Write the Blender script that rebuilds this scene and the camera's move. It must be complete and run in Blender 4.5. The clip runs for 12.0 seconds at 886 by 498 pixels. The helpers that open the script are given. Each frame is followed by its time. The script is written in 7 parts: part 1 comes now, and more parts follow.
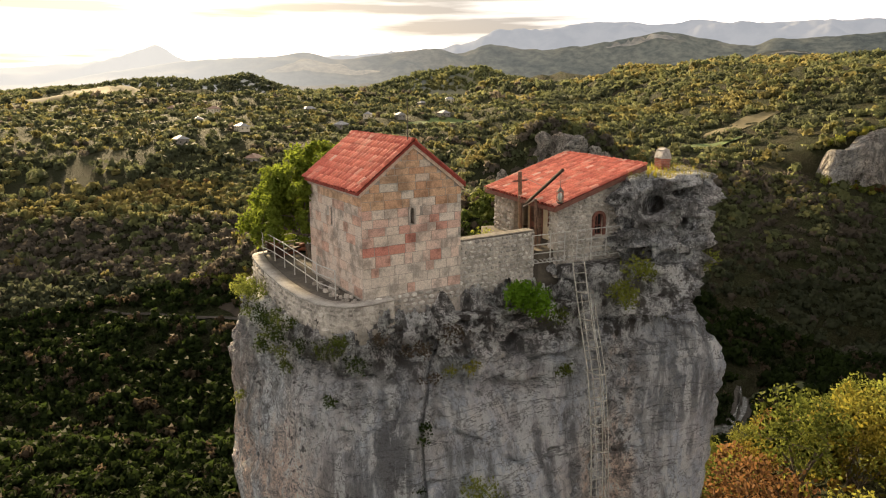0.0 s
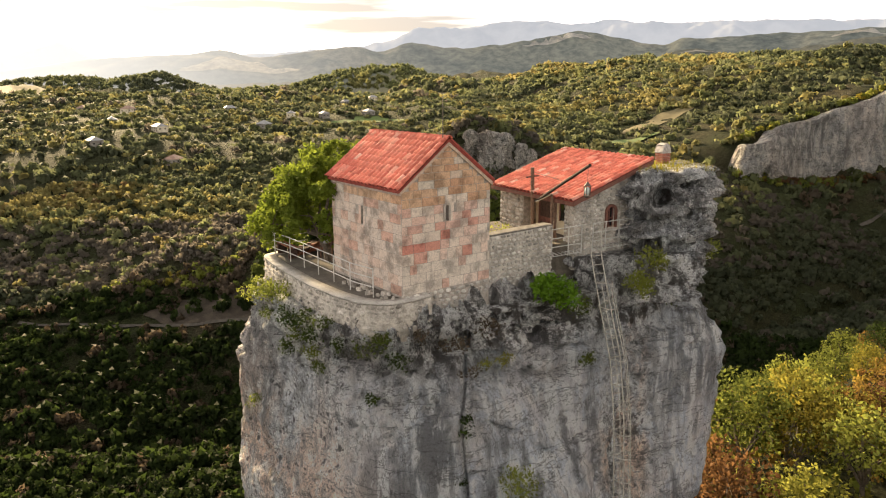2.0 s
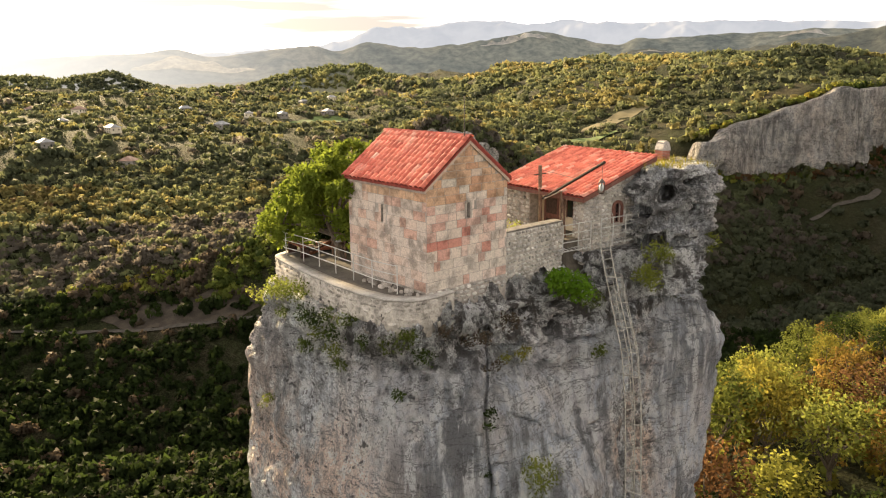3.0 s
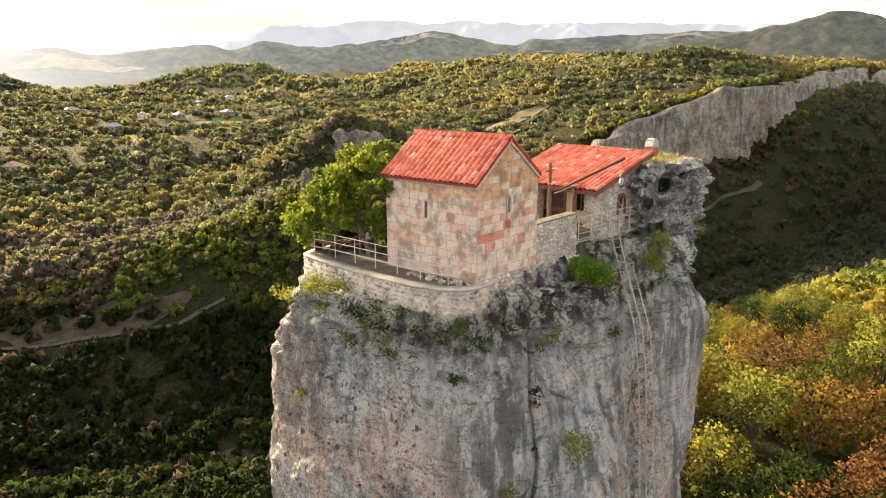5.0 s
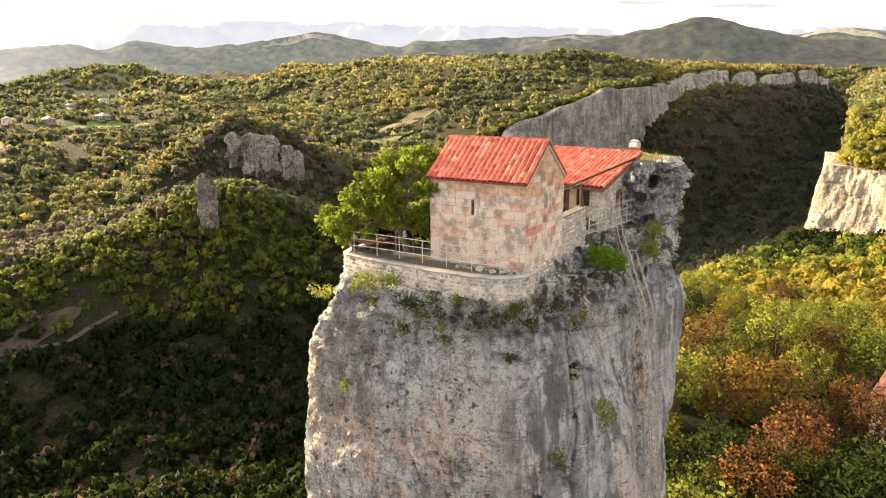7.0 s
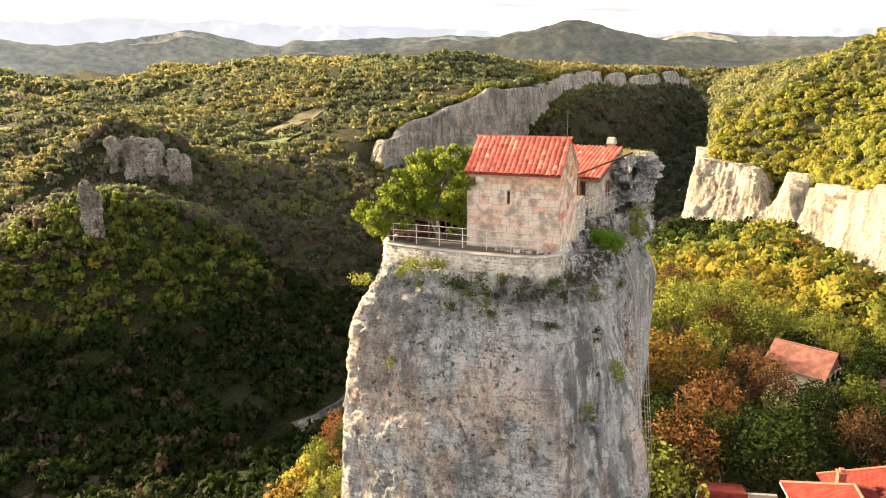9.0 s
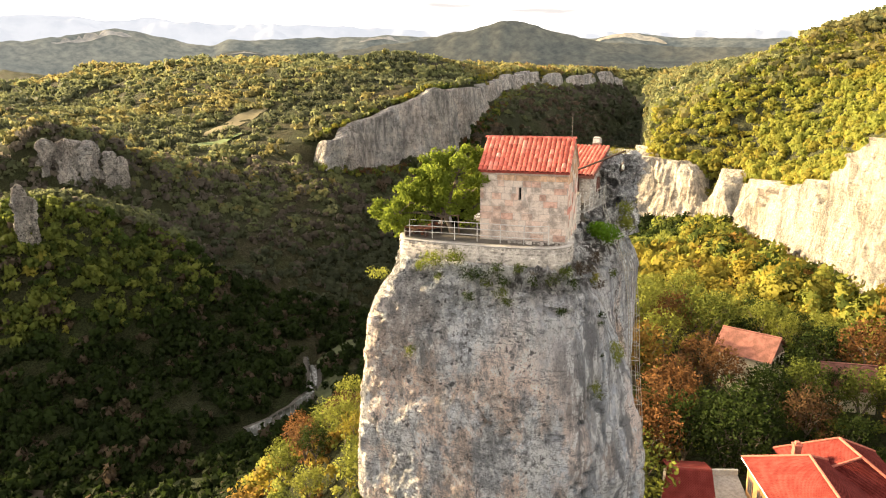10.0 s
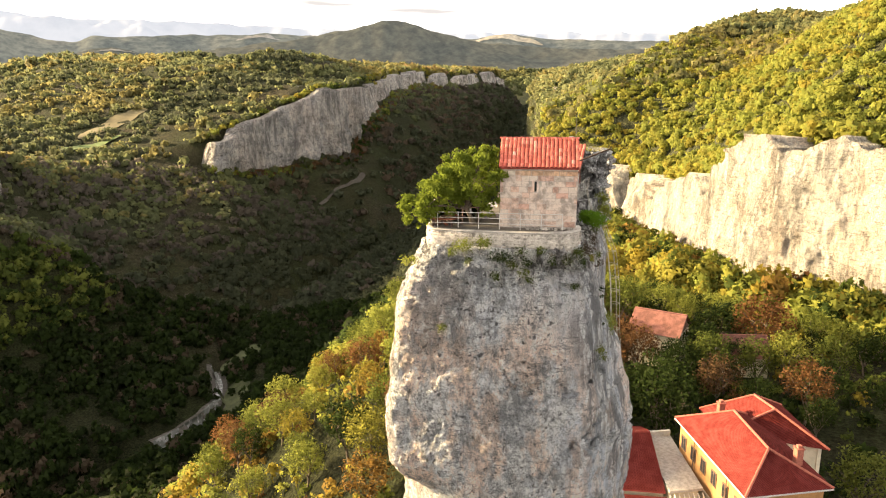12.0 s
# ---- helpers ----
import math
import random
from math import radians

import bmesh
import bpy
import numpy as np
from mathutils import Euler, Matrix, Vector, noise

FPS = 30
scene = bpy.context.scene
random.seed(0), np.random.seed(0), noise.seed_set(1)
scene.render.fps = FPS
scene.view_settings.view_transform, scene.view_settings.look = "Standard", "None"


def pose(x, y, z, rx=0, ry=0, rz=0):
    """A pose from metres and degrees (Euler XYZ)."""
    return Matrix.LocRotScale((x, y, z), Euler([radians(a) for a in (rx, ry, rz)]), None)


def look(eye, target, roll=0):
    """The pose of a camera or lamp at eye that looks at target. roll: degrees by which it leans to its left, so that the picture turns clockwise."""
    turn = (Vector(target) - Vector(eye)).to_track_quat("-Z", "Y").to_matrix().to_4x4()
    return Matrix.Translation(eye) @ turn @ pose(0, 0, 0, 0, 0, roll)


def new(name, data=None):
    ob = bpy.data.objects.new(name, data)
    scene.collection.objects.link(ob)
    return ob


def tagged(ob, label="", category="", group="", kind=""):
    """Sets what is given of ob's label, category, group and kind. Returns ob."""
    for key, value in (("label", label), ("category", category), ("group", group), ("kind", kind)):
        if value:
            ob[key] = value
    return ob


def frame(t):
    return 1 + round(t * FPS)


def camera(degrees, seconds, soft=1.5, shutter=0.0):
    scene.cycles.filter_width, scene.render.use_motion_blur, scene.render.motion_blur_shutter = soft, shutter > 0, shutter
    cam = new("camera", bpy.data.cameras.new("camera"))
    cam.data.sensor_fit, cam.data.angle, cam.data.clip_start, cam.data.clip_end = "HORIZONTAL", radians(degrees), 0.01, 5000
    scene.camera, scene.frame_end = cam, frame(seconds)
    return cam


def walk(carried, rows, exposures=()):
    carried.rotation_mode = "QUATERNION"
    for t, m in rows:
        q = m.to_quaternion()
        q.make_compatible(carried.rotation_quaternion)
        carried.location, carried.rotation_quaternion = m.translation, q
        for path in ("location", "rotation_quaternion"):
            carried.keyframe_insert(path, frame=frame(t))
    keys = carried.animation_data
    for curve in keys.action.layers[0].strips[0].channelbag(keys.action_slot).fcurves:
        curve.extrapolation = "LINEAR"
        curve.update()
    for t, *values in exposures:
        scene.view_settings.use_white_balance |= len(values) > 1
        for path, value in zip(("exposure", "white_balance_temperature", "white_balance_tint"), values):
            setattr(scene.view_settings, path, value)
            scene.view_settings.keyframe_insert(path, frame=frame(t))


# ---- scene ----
cam = camera(64.02, 12.0, soft=1.1)
# seconds, place in metres, turn in degrees
ROWS = [
    (0, 0.000, 0.000, 6.000, 77.000, -0.000, 0.000),
    (0.5, -0.764, -0.036, 6.003, 76.957, 0.025, -1.153),
    (1, -1.550, -0.077, 5.998, 76.931, 0.041, -2.664),
    (1.5, -2.374, -0.112, 6.005, 76.898, 0.083, -4.508),
    (2, -3.265, -0.171, 6.005, 76.862, 0.118, -6.215),
    (2.5, -4.183, -0.233, 6.005, 76.832, 0.143, -7.842),
    (3, -5.151, -0.293, 6.012, 76.822, 0.183, -9.539),
    (5, -9.792, -0.701, 6.155, 76.768, 0.206, -17.454),
    (5.5, -11.172, -0.795, 6.251, 76.810, 0.211, -19.511),
    (6, -12.645, -0.864, 6.350, 76.838, 0.215, -21.923),
    (6.5, -14.192, -0.919, 6.423, 76.842, 0.245, -24.254),
    (7, -15.789, -0.926, 6.498, 76.839, 0.276, -26.509),
    (9, -22.859, -0.727, 6.770, 76.805, 0.315, -35.920),
    (9.5, -24.764, -0.523, 6.862, 76.784, 0.319, -38.409),
    (10, -26.770, -0.270, 6.981, 76.779, 0.341, -40.836),
    (10.5, -28.729, 0.075, 7.108, 76.779, 0.298, -43.199),
    (11, -30.754, 0.478, 7.247, 76.768, 0.290, -45.496),
    (11.5, -32.760, 0.994, 7.366, 76.739, 0.271, -47.812),
    (12.0, -34.807, 1.564, 7.463, 76.693, 0.209, -50.151),
]
walk(cam, [(t, pose(x, y, z, rx, ry, rz)) for t, x, y, z, rx, ry, rz in ROWS],
     exposures=[(0.0, 1.39), (1.5, 1.66), (3.0, 1.90), (6.0, 2.18), (9.3, 2.34), (12.0, 2.22)])

# ---- world, sun ----
SUN_AZ, SUN_EL = -24.0, 16.5          # degrees; azimuth from +y towards +x
world = bpy.data.worlds.new("sky")
scene.world = world
world.use_nodes = True
wn, wl = world.node_tree.nodes, world.node_tree.links
wn.clear()
w_out, w_bg, w_sky = wn.new("ShaderNodeOutputWorld"), wn.new("ShaderNodeBackground"), wn.new("ShaderNodeTexSky")
w_sky.sky_type, w_sky.sun_disc = "NISHITA", False
w_sky.sun_elevation, w_sky.sun_rotation = radians(SUN_EL), radians(SUN_AZ)
w_sky.air_density, w_sky.dust_density = 1.0, 2.0
# thin bright cloud over the whole sky, brighter towards the horizon
w_co, w_map, w_noise, w_ramp, w_mix = (wn.new("ShaderNodeTexCoord"), wn.new("ShaderNodeMapping"), wn.new("ShaderNodeTexNoise"),
                                       wn.new("ShaderNodeValToRGB"), wn.new("ShaderNodeMix"))
w_sep, w_grad, w_mul = wn.new("ShaderNodeSeparateXYZ"), wn.new("ShaderNodeValToRGB"), wn.new("ShaderNodeMix")
w_map.inputs["Scale"].default_value = (1.0, 1.0, 14.0)
w_noise.inputs["Scale"].default_value, w_noise.inputs["Detail"].default_value = 2.6, 8.0
w_ramp.color_ramp.elements[0].position, w_ramp.color_ramp.elements[0].color = 0.36, (0.20, 0.195, 0.20, 1)
w_ramp.color_ramp.elements[1].position, w_ramp.color_ramp.elements[1].color = 0.56, (1.0, 0.985, 0.96, 1)
for k, (p, v) in enumerate(((0.0, 7.4), (0.10, 6.8), (0.32, 5.0), (1.0, 1.9))):
    el = w_grad.color_ramp.elements[k] if k < 2 else w_grad.color_ramp.elements.new(p)
    el.position, el.color = p, (v, v * 0.93, v * 0.87, 1)
w_mul.data_type, w_mul.blend_type, w_mul.inputs["Factor"].default_value = "RGBA", "MULTIPLY", 1.0
w_mix.data_type, w_mix.inputs["Factor"].default_value = "RGBA", 0.95
wl.new(w_co.outputs["Generated"], w_map.inputs["Vector"])
wl.new(w_co.outputs["Generated"], w_sep.inputs["Vector"])
wl.new(w_sep.outputs["Z"], w_grad.inputs["Fac"])
wl.new(w_map.outputs["Vector"], w_noise.inputs["Vector"])
wl.new(w_noise.outputs["Fac"], w_ramp.inputs["Fac"])
wl.new(w_ramp.outputs["Color"], w_mul.inputs["A"])
wl.new(w_grad.outputs["Color"], w_mul.inputs["B"])
wl.new(w_sky.outputs["Color"], w_mix.inputs["A"])
wl.new(w_mul.outputs["Result"], w_mix.inputs["B"])
wl.new(w_mix.outputs["Result"], w_bg.inputs["Color"])
w_bg.inputs["Strength"].default_value = 0.130
wl.new(w_bg.outputs["Background"], w_out.inputs["Surface"])
sun = new("sun", bpy.data.lights.new("sun", "SUN"))
sun.data.energy, sun.data.angle, sun.data.color = 5.0, radians(7.0), (1.0, 0.75, 0.43)
_a, _e = radians(SUN_AZ), radians(SUN_EL)
SUN_DIR = Vector((math.sin(_a) * math.cos(_e), math.cos(_a) * math.cos(_e), math.sin(_e)))
sun.matrix_world = look(SUN_DIR * 100, (0, 0, 0))


# ---- materials ----
def material(name):
    m = bpy.data.materials.new(name)
    m.use_nodes = True
    nt = m.node_tree
    return m, nt, nt.nodes["Principled BSDF"]


def nd(nt, kind, ins=None, **props):
    n = nt.nodes.new(kind)
    for k, v in props.items():
        if k == "operation":
            n.operation = v
        elif k == "data_type":
            n.data_type = v
        elif k == "blend_type":
            n.blend_type = v
        elif k == "attribute_name":
            n.attribute_name = v
        elif k == "feature":
            n.feature = v
    for k, v in (ins or {}).items():
        if isinstance(v, bpy.types.NodeSocket):
            nt.links.new(v, n.inputs[k])
        else:
            n.inputs[k].default_value = v
    return n


def mapped(nt, scale=(1, 1, 1)):
    co = nd(nt, "ShaderNodeTexCoord")
    return nd(nt, "ShaderNodeMapping", {"Vector": co.outputs["Object"], "Scale": scale}).outputs["Vector"]


def noisy(nt, vec, scale, detail=4.0, rough=0.55):
    return nd(nt, "ShaderNodeTexNoise", {"Vector": vec, "Scale": scale, "Detail": detail, "Roughness": rough}).outputs["Fac"]


def ramp(nt, fac, stops):
    r = nd(nt, "ShaderNodeValToRGB", {"Fac": fac})
    els = r.color_ramp.elements
    while len(els) < len(stops):
        els.new(0.5)
    for el, (p, c) in zip(els, stops):
        el.position, el.color = p, (*c, 1)
    return r.outputs["Color"]


def blend(nt, fac, a, b, mode="MIX"):
    n = nt.nodes.new("ShaderNodeMix")
    n.data_type, n.blend_type = "RGBA", mode
    for key, v in (("Factor", fac), ("A", a), ("B", b)):
        if isinstance(v, bpy.types.NodeSocket):
            nt.links.new(v, n.inputs[key])
        else:
            n.inputs[key].default_value = v if key == "Factor" else (*v, 1)
    return n.outputs["Result"]


def relief(nt, bsdf, height, strength=0.4, dist=0.05):
    b = nd(nt, "ShaderNodeBump", {"Height": height, "Strength": strength, "Distance": dist})
    nt.links.new(b.outputs["Normal"], bsdf.inputs["Normal"])


def paint(nt, bsdf, col, rough=0.85, spec=0.3):
    if isinstance(col, bpy.types.NodeSocket):
        nt.links.new(col, bsdf.inputs["Base Color"])
    else:
        bsdf.inputs["Base Color"].default_value = (*col, 1)
    bsdf.inputs["Roughness"].default_value = rough
    bsdf.inputs["Specular IOR Level"].default_value = spec


def plain(name, col, rough=0.8, var=0.25, scale=6.0, metal=0.0, bump=0.15, rnd=0.0):
    m, nt, b = material(name)
    v = mapped(nt)
    n1, n2 = noisy(nt, v, scale, 5), noisy(nt, v, scale * 7, 3)
    dark = tuple(c * (1 - var) for c in col)
    light = tuple(min(1, c * (1 + var)) for c in col)
    c = ramp(nt, n1, [(0.4, dark), (0.6, light)])
    c = blend(nt, 0.35, c, ramp(nt, n2, [(0.42, dark), (0.58, light)]))
    if rnd:
        oi = nd(nt, "ShaderNodeObjectInfo")
        c = blend(nt, 1.0, c, ramp(nt, oi.outputs["Random"], [(0, (1 - rnd,) * 3), (1, (1 + rnd,) * 3)]), "MULTIPLY")
    paint(nt, b, c, rough)
    b.inputs["Metallic"].default_value = metal
    relief(nt, b, n2, bump, 0.02)
    return m


def rock_material(name, tint=(1, 1, 1), warm=0.5, size=1.0, bump=1.0, pit=0.85):
    """Weathered limestone: mottled grey, dark upright streaks, warm and pale patches, level fissures, pits and lichen."""
    m, nt, b = material(name)
    v = mapped(nt, (size, size, size))
    vs = mapped(nt, (size, size, size * 0.16))
    vh = mapped(nt, (size * 0.35, size * 0.35, size * 2.2))
    t = lambda c: tuple(x * y for x, y in zip(c, tint))
    g = lambda k: (k, k, k)
    big, mid = noisy(nt, v, 0.28, 5), noisy(nt, v, 1.1, 6, 0.62)
    fine, grit = noisy(nt, v, 6.0, 8, 0.76), noisy(nt, v, 22.0, 6, 0.78)
    base = ramp(nt, fine, [(0.41, t((0.20, 0.198, 0.195))), (0.49, t((0.41, 0.405, 0.40))), (0.58, t((0.66, 0.65, 0.63)))])
    zone = nd(nt, "ShaderNodeAttribute", attribute_name="hue").outputs["Fac"]        # smooth washed faces
    low = nd(nt, "ShaderNodeAttribute", attribute_name="warm").outputs["Fac"]
    rest = nd(nt, "ShaderNodeMath", {0: 1.0, 1: zone}, operation="SUBTRACT").outputs[0]
    mul = lambda p, q: nd(nt, "ShaderNodeMath", {0: p, 1: q}, operation="MULTIPLY").outputs[0]
    add = lambda p, q: nd(nt, "ShaderNodeMath", {0: p, 1: q}, operation="ADD").outputs[0]
    base = blend(nt, mul(zone, 0.74), base, t((0.385, 0.410, 0.455)))
    base = blend(nt, ramp(nt, big, [(0.44, g(0.0)), (0.54, g(0.45))]), base, t((0.38, 0.40, 0.43)))
    base = blend(nt, ramp(nt, mid, [(0.49, g(0.0)), (0.58, g(0.55))]), base, t((0.60, 0.585, 0.56)))
    warmth = noisy(nt, mapped(nt, (size, size, size * 0.45)), 0.42, 7, 0.66)
    base = blend(nt, mul(ramp(nt, warmth, [(0.47, g(0)), (0.56, g(warm * 1.5))]), add(low, 0.25)), base, t((0.58, 0.455, 0.375)))
    zones = noisy(nt, mapped(nt, (size, size, size * 0.7)), 0.32, 8, 0.70)
    base = blend(nt, 1.0, base, ramp(nt, zones, [(0.42, g(0.66)), (0.50, g(1.02)), (0.58, g(1.30))]), "MULTIPLY")
    blot = noisy(nt, mapped(nt, (size, size, size * 0.6)), 1.9, 9, 0.75)
    base = blend(nt, mul(ramp(nt, blot, [(0.40, g(0.80 * min(1, pit + 0.15))), (0.50, g(0.0))]), add(mul(rest, 0.8), 0.2)), base, t((0.17, 0.168, 0.165)))
    base = blend(nt, mul(ramp(nt, blot, [(0.52, g(0.0)), (0.59, g(0.70))]), add(mul(rest, 0.7), 0.3)), base, t((0.66, 0.65, 0.62)))
    streak = noisy(nt, vs, 1.1, 8, 0.68)
    base = blend(nt, mul(ramp(nt, streak, [(0.40, g(0.85)), (0.49, g(0.0))]), add(mul(zone, 0.75), 0.25)), base, t((0.17, 0.17, 0.175)))
    wash = noisy(nt, vs, 2.2, 6, 0.65)
    base = blend(nt, mul(ramp(nt, wash, [(0.52, g(0.0)), (0.60, g(0.85))]), add(mul(zone, 0.7), 0.3)), base, t((0.66, 0.655, 0.645)))
    base = blend(nt, add(mul(rest, 0.55), 0.45), base, ramp(nt, grit, [(0.40, g(0.62)), (0.49, g(1.03)), (0.59, g(1.25))]), "MULTIPLY")
    pits = noisy(nt, v, 3.6, 5, 0.6)
    base = blend(nt, mul(ramp(nt, pits, [(0.60, g(0.0)), (0.64, g(pit))]), add(mul(rest, 0.5), 0.5)), base, t((0.055, 0.052, 0.05)))
    dots = noisy(nt, v, 9.0, 4, 0.6)
    base = blend(nt, mul(ramp(nt, dots, [(0.62, g(0.0)), (0.66, g(pit))]), add(mul(rest, 0.7), 0.3)), base, t((0.06, 0.057, 0.055)))
    # brown crust, and the shade of rim, hollows and recesses put into the colour
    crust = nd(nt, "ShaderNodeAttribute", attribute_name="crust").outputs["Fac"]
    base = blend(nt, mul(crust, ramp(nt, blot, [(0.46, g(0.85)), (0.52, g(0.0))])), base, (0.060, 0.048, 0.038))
    fis = noisy(nt, vh, 0.8, 6, 0.6)
    base = blend(nt, ramp(nt, fis, [(0.490, g(0.0)), (0.498, g(0.8)), (0.502, g(0.8)), (0.510, g(0.0))]), base, t((0.09, 0.09, 0.09)))
    crack = noisy(nt, mapped(nt, (size * 0.9, size * 0.9, size * 0.5)), 0.9, 7, 0.62)
    base = blend(nt, ramp(nt, crack, [(0.492, g(0.0)), (0.498, g(0.7)), (0.502, g(0.7)), (0.508, g(0.0))]), base, t((0.10, 0.097, 0.095)))
    paint(nt, b, base, 0.95, 0.12)
    h = nd(nt, "ShaderNodeMath", {0: fine, 1: grit}, operation="ADD").outputs[0]
    hb = nd(nt, "ShaderNodeMath", {0: blot, 1: 1.5}, operation="MULTIPLY").outputs[0]
    h = nd(nt, "ShaderNodeMath", {0: h, 1: hb}, operation="ADD").outputs[0]
    hp = nd(nt, "ShaderNodeMath", {0: pits, 1: -1.2}, operation="MULTIPLY").outputs[0]
    h = nd(nt, "ShaderNodeMath", {0: h, 1: hp}, operation="ADD").outputs[0]
    relief(nt, b, h, bump, 0.36 / size)
    return m


def leaf_material(name, stops, rough=0.7, shine=0.58, vary=0.14):
    m, nt, b = material(name)
    hue = nd(nt, "ShaderNodeAttribute", attribute_name="hue").outputs["Fac"]
    isl = nd(nt, "ShaderNodeNewGeometry").outputs["Random Per Island"]
    oi = nd(nt, "ShaderNodeObjectInfo").outputs["Random"]
    k = nd(nt, "ShaderNodeMath", {0: oi, 1: 0.06}, operation="MULTIPLY").outputs[0]
    k = nd(nt, "ShaderNodeMath", {0: hue, 1: k}, operation="ADD").outputs[0]
    c = ramp(nt, k, stops)
    c = blend(nt, 1.0, c, ramp(nt, isl, [(0, (1 - vary,) * 3), (1, (1 + vary,) * 3)]), "MULTIPLY")
    paint(nt, b, c, rough, 0.08)
    b.inputs["Subsurface Weight"].default_value = 0.0
    tr = nd(nt, "ShaderNodeBsdfTranslucent", {"Color": c})
    mx = nd(nt, "ShaderNodeMixShader", {"Fac": shine, 1: b.outputs["BSDF"], 2: tr.outputs["BSDF"]})
    nt.links.new(mx.outputs[0], nt.nodes["Material Output"].inputs["Surface"])
    return m


# The darkest stops hold gorge shade; the 0.46 stop is lifted for sunlit slopes.
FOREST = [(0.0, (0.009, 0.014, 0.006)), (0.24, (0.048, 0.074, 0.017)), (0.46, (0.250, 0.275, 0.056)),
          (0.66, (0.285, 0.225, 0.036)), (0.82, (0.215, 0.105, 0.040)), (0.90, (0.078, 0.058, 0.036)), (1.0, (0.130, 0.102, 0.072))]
M_LEAF = leaf_material("foliage", FOREST)
# Distant leaves: haze put into the colours as a paler, bluer tint.
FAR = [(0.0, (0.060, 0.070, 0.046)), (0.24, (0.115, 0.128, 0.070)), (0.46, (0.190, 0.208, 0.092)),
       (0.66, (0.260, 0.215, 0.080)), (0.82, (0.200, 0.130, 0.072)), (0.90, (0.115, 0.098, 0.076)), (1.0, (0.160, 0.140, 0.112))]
M_FARLEAF = leaf_material("haze_tinted_foliage", FAR, shine=0.62, vary=0.07)
M_VIVID = leaf_material("fresh_green_leaves", [(0.0, (0.035, 0.055, 0.014)), (0.30, (0.165, 0.195, 0.030)), (0.55, (0.130, 0.250, 0.020)), (1.0, (0.21, 0.23, 0.025))], shine=0.6)
M_ROCK = rock_material("limestone", (1.50, 1.52, 1.55), 0.6)
M_CLIFF = rock_material("cliff_limestone", (1.34, 1.23, 1.05), 0.8, 0.30, 1.0, 0.35)
M_BARK = plain("bark", (0.12, 0.095, 0.07), 0.9, 0.4, 8)
M_TILE = plain("red_roof_tile", (0.46, 0.085, 0.05), 0.75, 0.3, 5, rnd=0.25)
M_STONE = plain("pale_stone", (0.42, 0.37, 0.32), 0.9, 0.25, 5, rnd=0.2, bump=0.5)
M_MORTAR = plain("mortar", (0.37, 0.33, 0.29), 0.95, 0.35, 5, bump=0.5)
M_SMEAR = plain("smeared_lime_mortar", (0.42, 0.385, 0.335), 0.95, 0.4, 2.2, bump=0.7)
M_METAL = plain("weathered_steel_rail", (0.55, 0.54, 0.51), 0.55, 0.2, 9, 0.4)
M_WOOD = plain("weathered_wood", (0.16, 0.10, 0.07), 0.85, 0.35, 10)
M_PLASTER = plain("cream_plaster", (0.62, 0.55, 0.42), 0.9, 0.12, 2)
M_YELLOW = plain("ochre_plaster", (0.40, 0.215, 0.085), 0.85, 0.15, 2)
M_WHITE = plain("white_roof_sheet", (0.42, 0.42, 0.40), 0.7, 0.2, 1)


# ---- helpers for shapes ----
def hash3(ix, iy, iz, seed):
    n = (ix * 374761393 + iy * 668265263 + iz * 2147483647 + seed * 974634777) & 0xFFFFFFFF
    n = ((n ^ (n >> 13)) * 1274126177) & 0xFFFFFFFF
    n = ((n ^ (n >> 16)) * 1103515245) & 0xFFFFFFFF
    return ((n ^ (n >> 15)) & 0xFFFFFF) / float(0xFFFFFF)


def vnoise(x, y, z, seed=0):
    """Smooth value noise in -1 .. 1 for arrays of points."""
    x, y, z = np.broadcast_arrays(np.asarray(x, float), np.asarray(y, float), np.asarray(z, float))
    fx, fy, fz = np.floor(x), np.floor(y), np.floor(z)
    ix, iy, iz = fx.astype(np.int64), fy.astype(np.int64), fz.astype(np.int64)
    u, v, w = x - fx, y - fy, z - fz
    u, v, w = u * u * (3 - 2 * u), v * v * (3 - 2 * v), w * w * (3 - 2 * w)
    tot = 0
    for a in (0, 1):
        for b in (0, 1):
            for c in (0, 1):
                wt = (u if a else 1 - u) * (v if b else 1 - v) * (w if c else 1 - w)
                tot = tot + wt * hash3(ix + a, iy + b, iz + c, seed)
    return tot * 2 - 1


def fbm(x, y, z, octaves=4, seed=0, gain=0.5):
    tot, amp, f = 0, 1.0, 1.0
    for o in range(octaves):
        tot = tot + amp * vnoise(x * f, y * f, z * f, seed + o * 7)
        amp, f = amp * gain, f * 2.03
    return tot


def sstep(a, b, x):
    t = np.clip((x - a) / (b - a), 0, 1)
    return t * t * (3 - 2 * t)


def grid_mesh(name, P, mat, wrap=False, smooth=True):
    """A mesh from a grid of points P[i, j]; wrap joins the last column to the first."""
    n, m = P.shape[:2]
    idx = np.arange(n * m).reshape(n, m)
    if wrap:
        idx = np.concatenate([idx, idx[:, :1]], 1)
    q = np.stack([idx[:-1, :-1], idx[:-1, 1:], idx[1:, 1:], idx[1:, :-1]], -1).reshape(-1, 4)
    return raw_mesh(name, P.reshape(-1, 3), q, mat, smooth)


